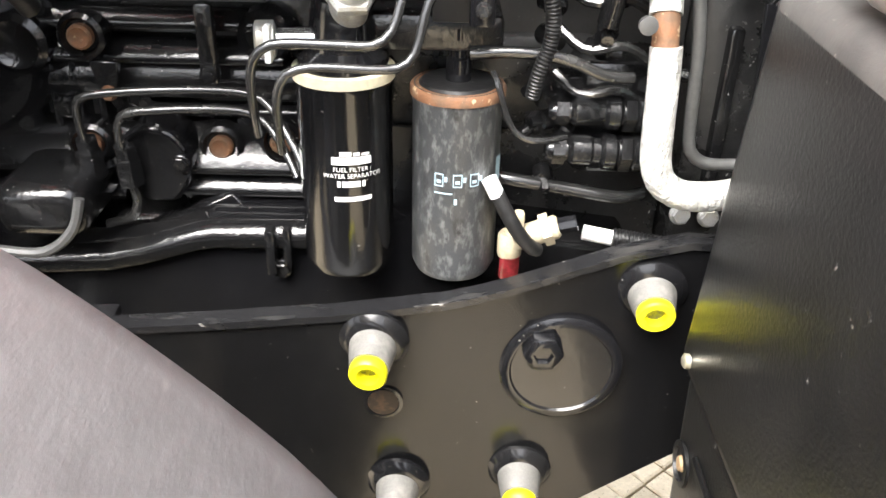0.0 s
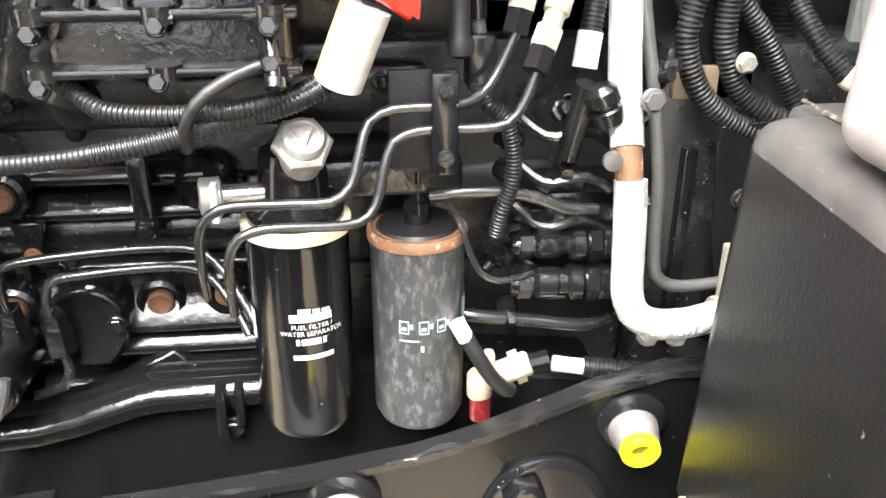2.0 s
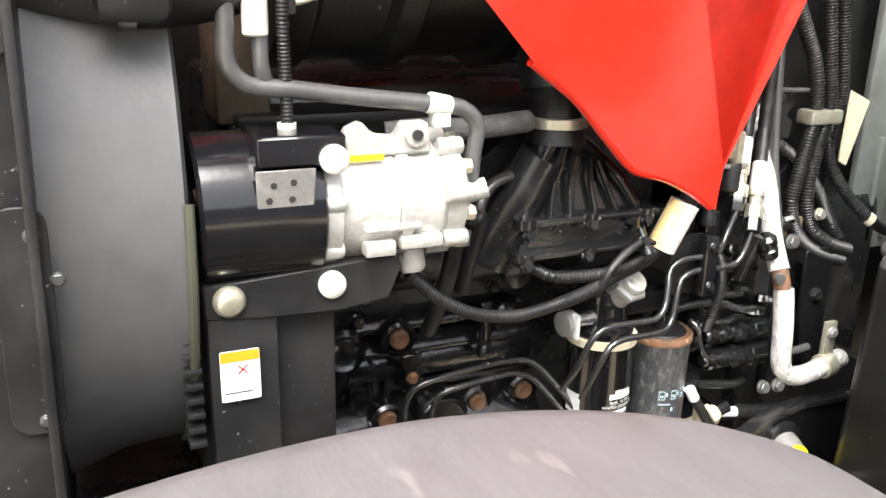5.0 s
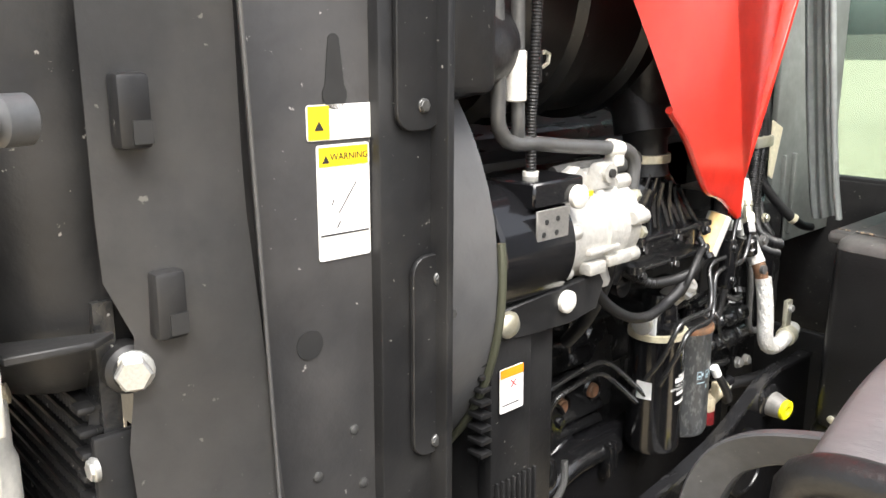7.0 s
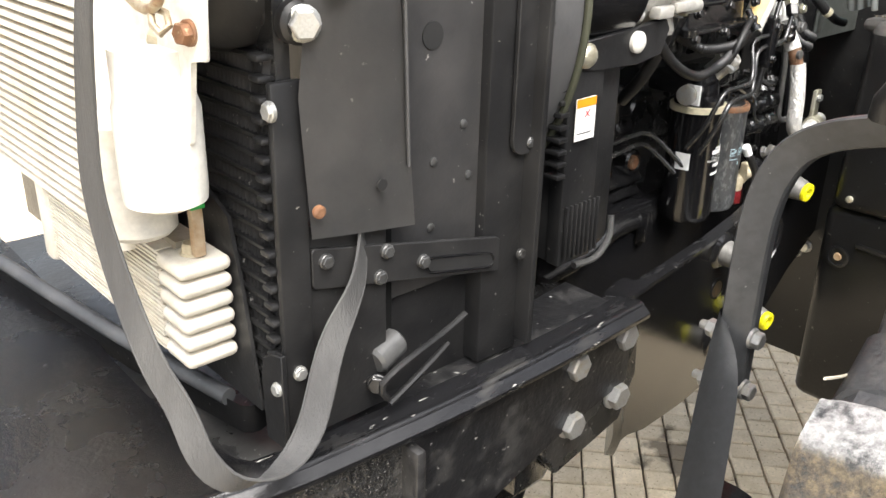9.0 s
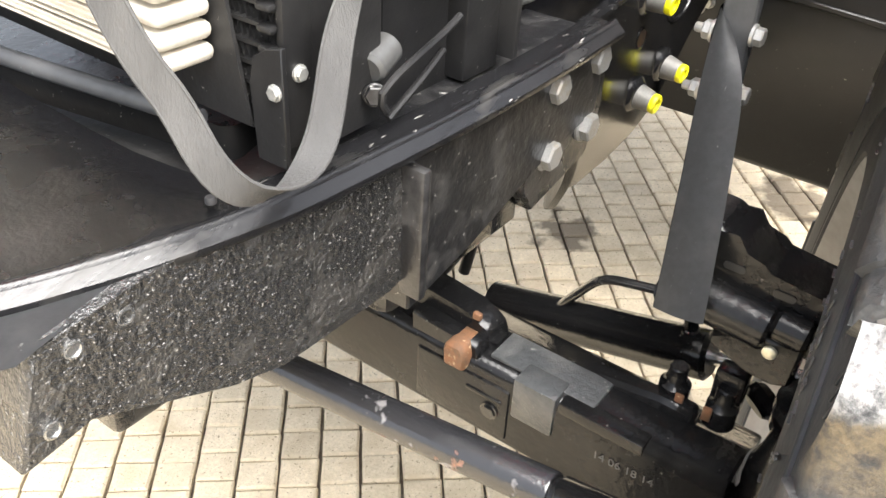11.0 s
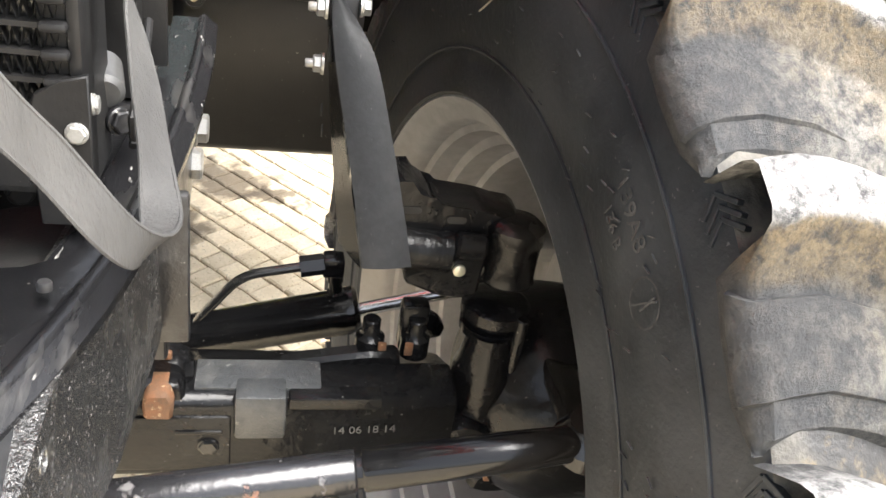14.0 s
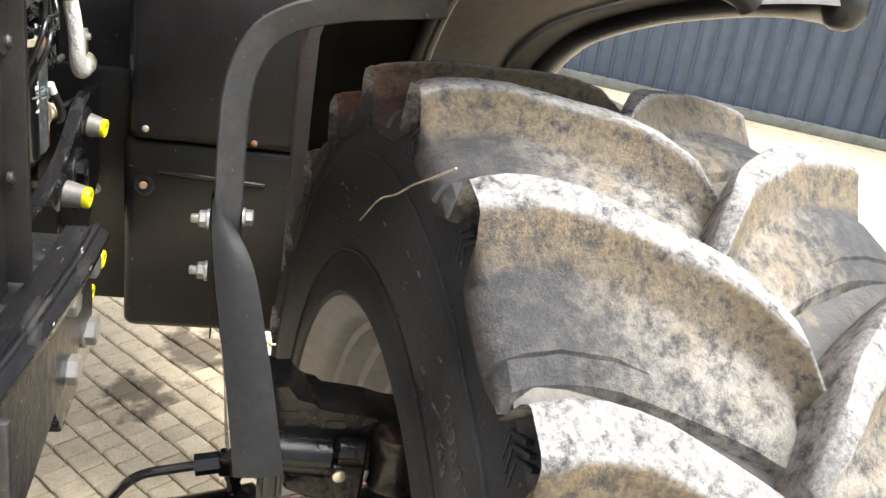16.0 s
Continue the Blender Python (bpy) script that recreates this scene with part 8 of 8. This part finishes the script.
part("stay_strip", prism([(0.433, 1.815), (0.482, 1.794), (0.450, 1.680), (0.430, 1.690)], 0.004, side_frame(0.905), 0.001), CREAM, cab, "cream stay strip")
for x in (0.56, 0.61):
    part("stiffener", box((x, 0.93, 1.52), (x + 0.012, 0.942, 1.72), 0.003), CABGREY, cab)
seal = thing("door_seal", "pale grey-green folded rubber door seal", "seal")
bm = bmesh.new()
prev = None
for k in range(26):
    u = k / 25
    a = Vector((0.470 - 0.055 * u ** 0.8, 0.817 + 0.05 * u ** 0.8, 1.606 + 0.66 * u))
    b = Vector((0.450 - 0.055 * u ** 0.8, 0.750 + 0.055 * u ** 0.8, 1.612 + 0.66 * u))
    row = []
    for j in range(25):
        v = j / 24
        fold = 0.009 * math.sin(v * 3 * math.pi) ** 2 + 0.003 * math.sin(v * 7 + 3 * u)
        row.append(bm.verts.new(a.lerp(b, v) + Vector((-fold, 0, -0.006 * math.sin(5 * v)))))
    if prev:
        for j in range(24):
            bm.faces.new((prev[j], prev[j + 1], row[j + 1], row[j]))
    prev = row
bmesh.ops.solidify(bm, geom=bm.faces[:], thickness=0.006)
part("curtain", bm, SEAL, seal, "wavy hanging rubber", angle=70)
part("outer_bead", tube([(0.448 - 0.055 * (k / 10) ** 0.8, 0.746 + 0.055 * (k / 10) ** 0.8, 1.610 + 0.066 * k) for k in range(11)], 0.007, 10), SEAL, seal)

# ---- the raised hood ----
hood = thing("hood", "raised glossy red hood, its rear corner hanging down", "hood")
out = [(0.006, 1.679), (-0.036, 1.706), (-0.075, 1.726), (-0.105, 1.738), (-0.161, 1.755), (-0.215, 1.80), (-0.269, 1.850), (-0.345, 1.900), (-0.62, 2.16), (-1.05, 2.50), (-1.45, 2.78), (-1.35, 3.15), (-0.4, 2.95), (0.30, 2.62), (0.20, 2.15), (0.086, 1.896), (0.012, 1.743)]
bm = bmesh.new()
def hood_y(x, z):
    return 0.742 + 0.09 * x + 0.30 * max(0, -0.05 - x) * -0.0 - 0.16 * max(0.0, -x - 0.05) * 0.9 + 0.10 * max(0, x)
front = [bm.verts.new((x, hood_y(x, z), z)) for x, z in out]
bm.faces.new(front)
bmesh.ops.solidify(bm, geom=bm.faces[:], thickness=0.008)
bmesh.ops.bevel(bm, geom=[e for e in bm.edges], offset=0.002, segments=2, affect="EDGES")
part("side_panel", bm, RED, hood, "glossy red side panel")
part("side_flange", tube([(x, hood_y(x, z) + 0.006, z) for x, z in out[7::-1]], 0.006, 8), RED, hood, "rolled red edge")
part("rear_return", prism([(-0.004, 1.682), (0.018, 1.743), (0.092, 1.896), (0.21, 2.15), (0.20, 2.15), (0.080, 1.896), (0.008, 1.743)], 0.03, side_frame(0.748), 0.001), RED, hood, "red folded return")
# top and far side are unseen; the top is added for shade
part("top", prism([(-1.95, 3.55), (-0.4, 2.95), (0.30, 2.62), (0.30, 2.64), (-0.4, 2.97), (-1.95, 3.57)], 0.86, side_frame(0.66)), RED, hood)
part("far_side", prism(out, 0.008, side_frame(1.50)), RED, hood)
hood.matrix_world = Matrix.Translation((0.013, 0, 0))
# ---- paving, piece by piece near the tractor and joined further off ----
def stain(m, spots):
    """Dark oily spots with uneven edges on the paving."""
    nt = m.node_tree
    bsdf = nt.nodes["Principled BSDF"]
    col = bsdf.inputs["Base Color"].links[0].from_socket
    geo = nt.nodes.new("ShaderNodeNewGeometry")
    n = nt.nodes.new("ShaderNodeTexNoise")
    n.inputs["Scale"].default_value, n.inputs["Detail"].default_value = 9, 6
    nt.links.new(geo.outputs["Position"], n.inputs["Vector"])
    for x, y, r in spots:
        d = nt.nodes.new("ShaderNodeVectorMath")
        d.operation = "DISTANCE"
        d.inputs[1].default_value = (x, y, 0)
        nt.links.new(geo.outputs["Position"], d.inputs[0])
        a = nt.nodes.new("ShaderNodeMath")
        a.operation = "MULTIPLY_ADD"
        a.inputs[1].default_value, a.inputs[2].default_value = 0.5, -0.25
        nt.links.new(n.outputs["Fac"], a.inputs[0])
        s = nt.nodes.new("ShaderNodeMath")
        s.operation = "ADD"
        nt.links.new(d.outputs["Value"], s.inputs[0])
        nt.links.new(a.outputs[0], s.inputs[1])
        f = nt.nodes.new("ShaderNodeMapRange")
        f.inputs["From Min"].default_value, f.inputs["From Max"].default_value = r * 0.55, r
        f.inputs["To Min"].default_value, f.inputs["To Max"].default_value = 0.8, 0.0
        nt.links.new(s.outputs[0], f.inputs["Value"])
        x = nt.nodes.new("ShaderNodeMix")
        x.data_type = "RGBA"
        x.inputs["B"].default_value = (0.10, 0.075, 0.05, 1)
        nt.links.new(f.outputs[0], x.inputs["Factor"])
        nt.links.new(col, x.inputs["A"])
        col = x.outputs["Result"]
    nt.links.new(col, bsdf.inputs["Base Color"])


stain(STONE, [(1.50, 0.60, 0.20), (1.12, 0.80, 0.17), (1.35, 0.42, 0.10), (0.7, 1.2, 0.12)])
ground.location.z = -0.022
kinds = [brick_mesh(k) for k in range(5)]
rnd = random.Random(3)
verts, faces = [], []
for i, j, c in paving_cells():
    turn = ROW + rnd.uniform(-0.012, 0.012)
    dz = -0.02 + rnd.uniform(-0.002, 0.002)
    if near_patch(c):
        ob = new("brick", kinds[rnd.randrange(5)])
        ob.parent = ground
        ob.location = (c.x, c.y, dz + 0.022)
        ob.rotation_euler = (rnd.uniform(-0.008, 0.008), rnd.uniform(-0.008, 0.008), turn + (math.pi if rnd.random() < 0.5 else 0))
    elif -3.0 < c.x < 5.0 and -4.0 < c.y < 4.2:
        me = kinds[rnd.randrange(5)]
        base = len(verts)
        m = Matrix.Translation((c.x, c.y, dz)) @ Matrix.Rotation(turn, 4, "Z")
        verts += [m @ v.co for v in me.vertices]
        faces += [[base + k for k in p.vertices] for p in me.polygons]
me = bpy.data.meshes.new("paving_bricks")
me.from_pydata([tuple(v) for v in verts], [], faces)
me.materials.append(STONE)
tagged(new("paving_bricks", me), "sandy paving bricks of the yard with dark joints", "paving", kind="stuff")
bm = bmesh.new()
for a, b in (((-60, -60), (-3.0, 60)), ((5.0, -60), (60, 60)), ((-3.0, -60), (5.0, -4.0)), ((-3.0, 4.2), (5.0, 60))):
    v = [bm.verts.new((x, y, -0.003)) for x, y in ((a[0], a[1]), (b[0], a[1]), (b[0], b[1]), (a[0], b[1]))]
    bm.faces.new(v)
tagged(part("pavement", bm, YARD, smooth=False), "far sandy paving of the yard", "pavement", kind="structure")
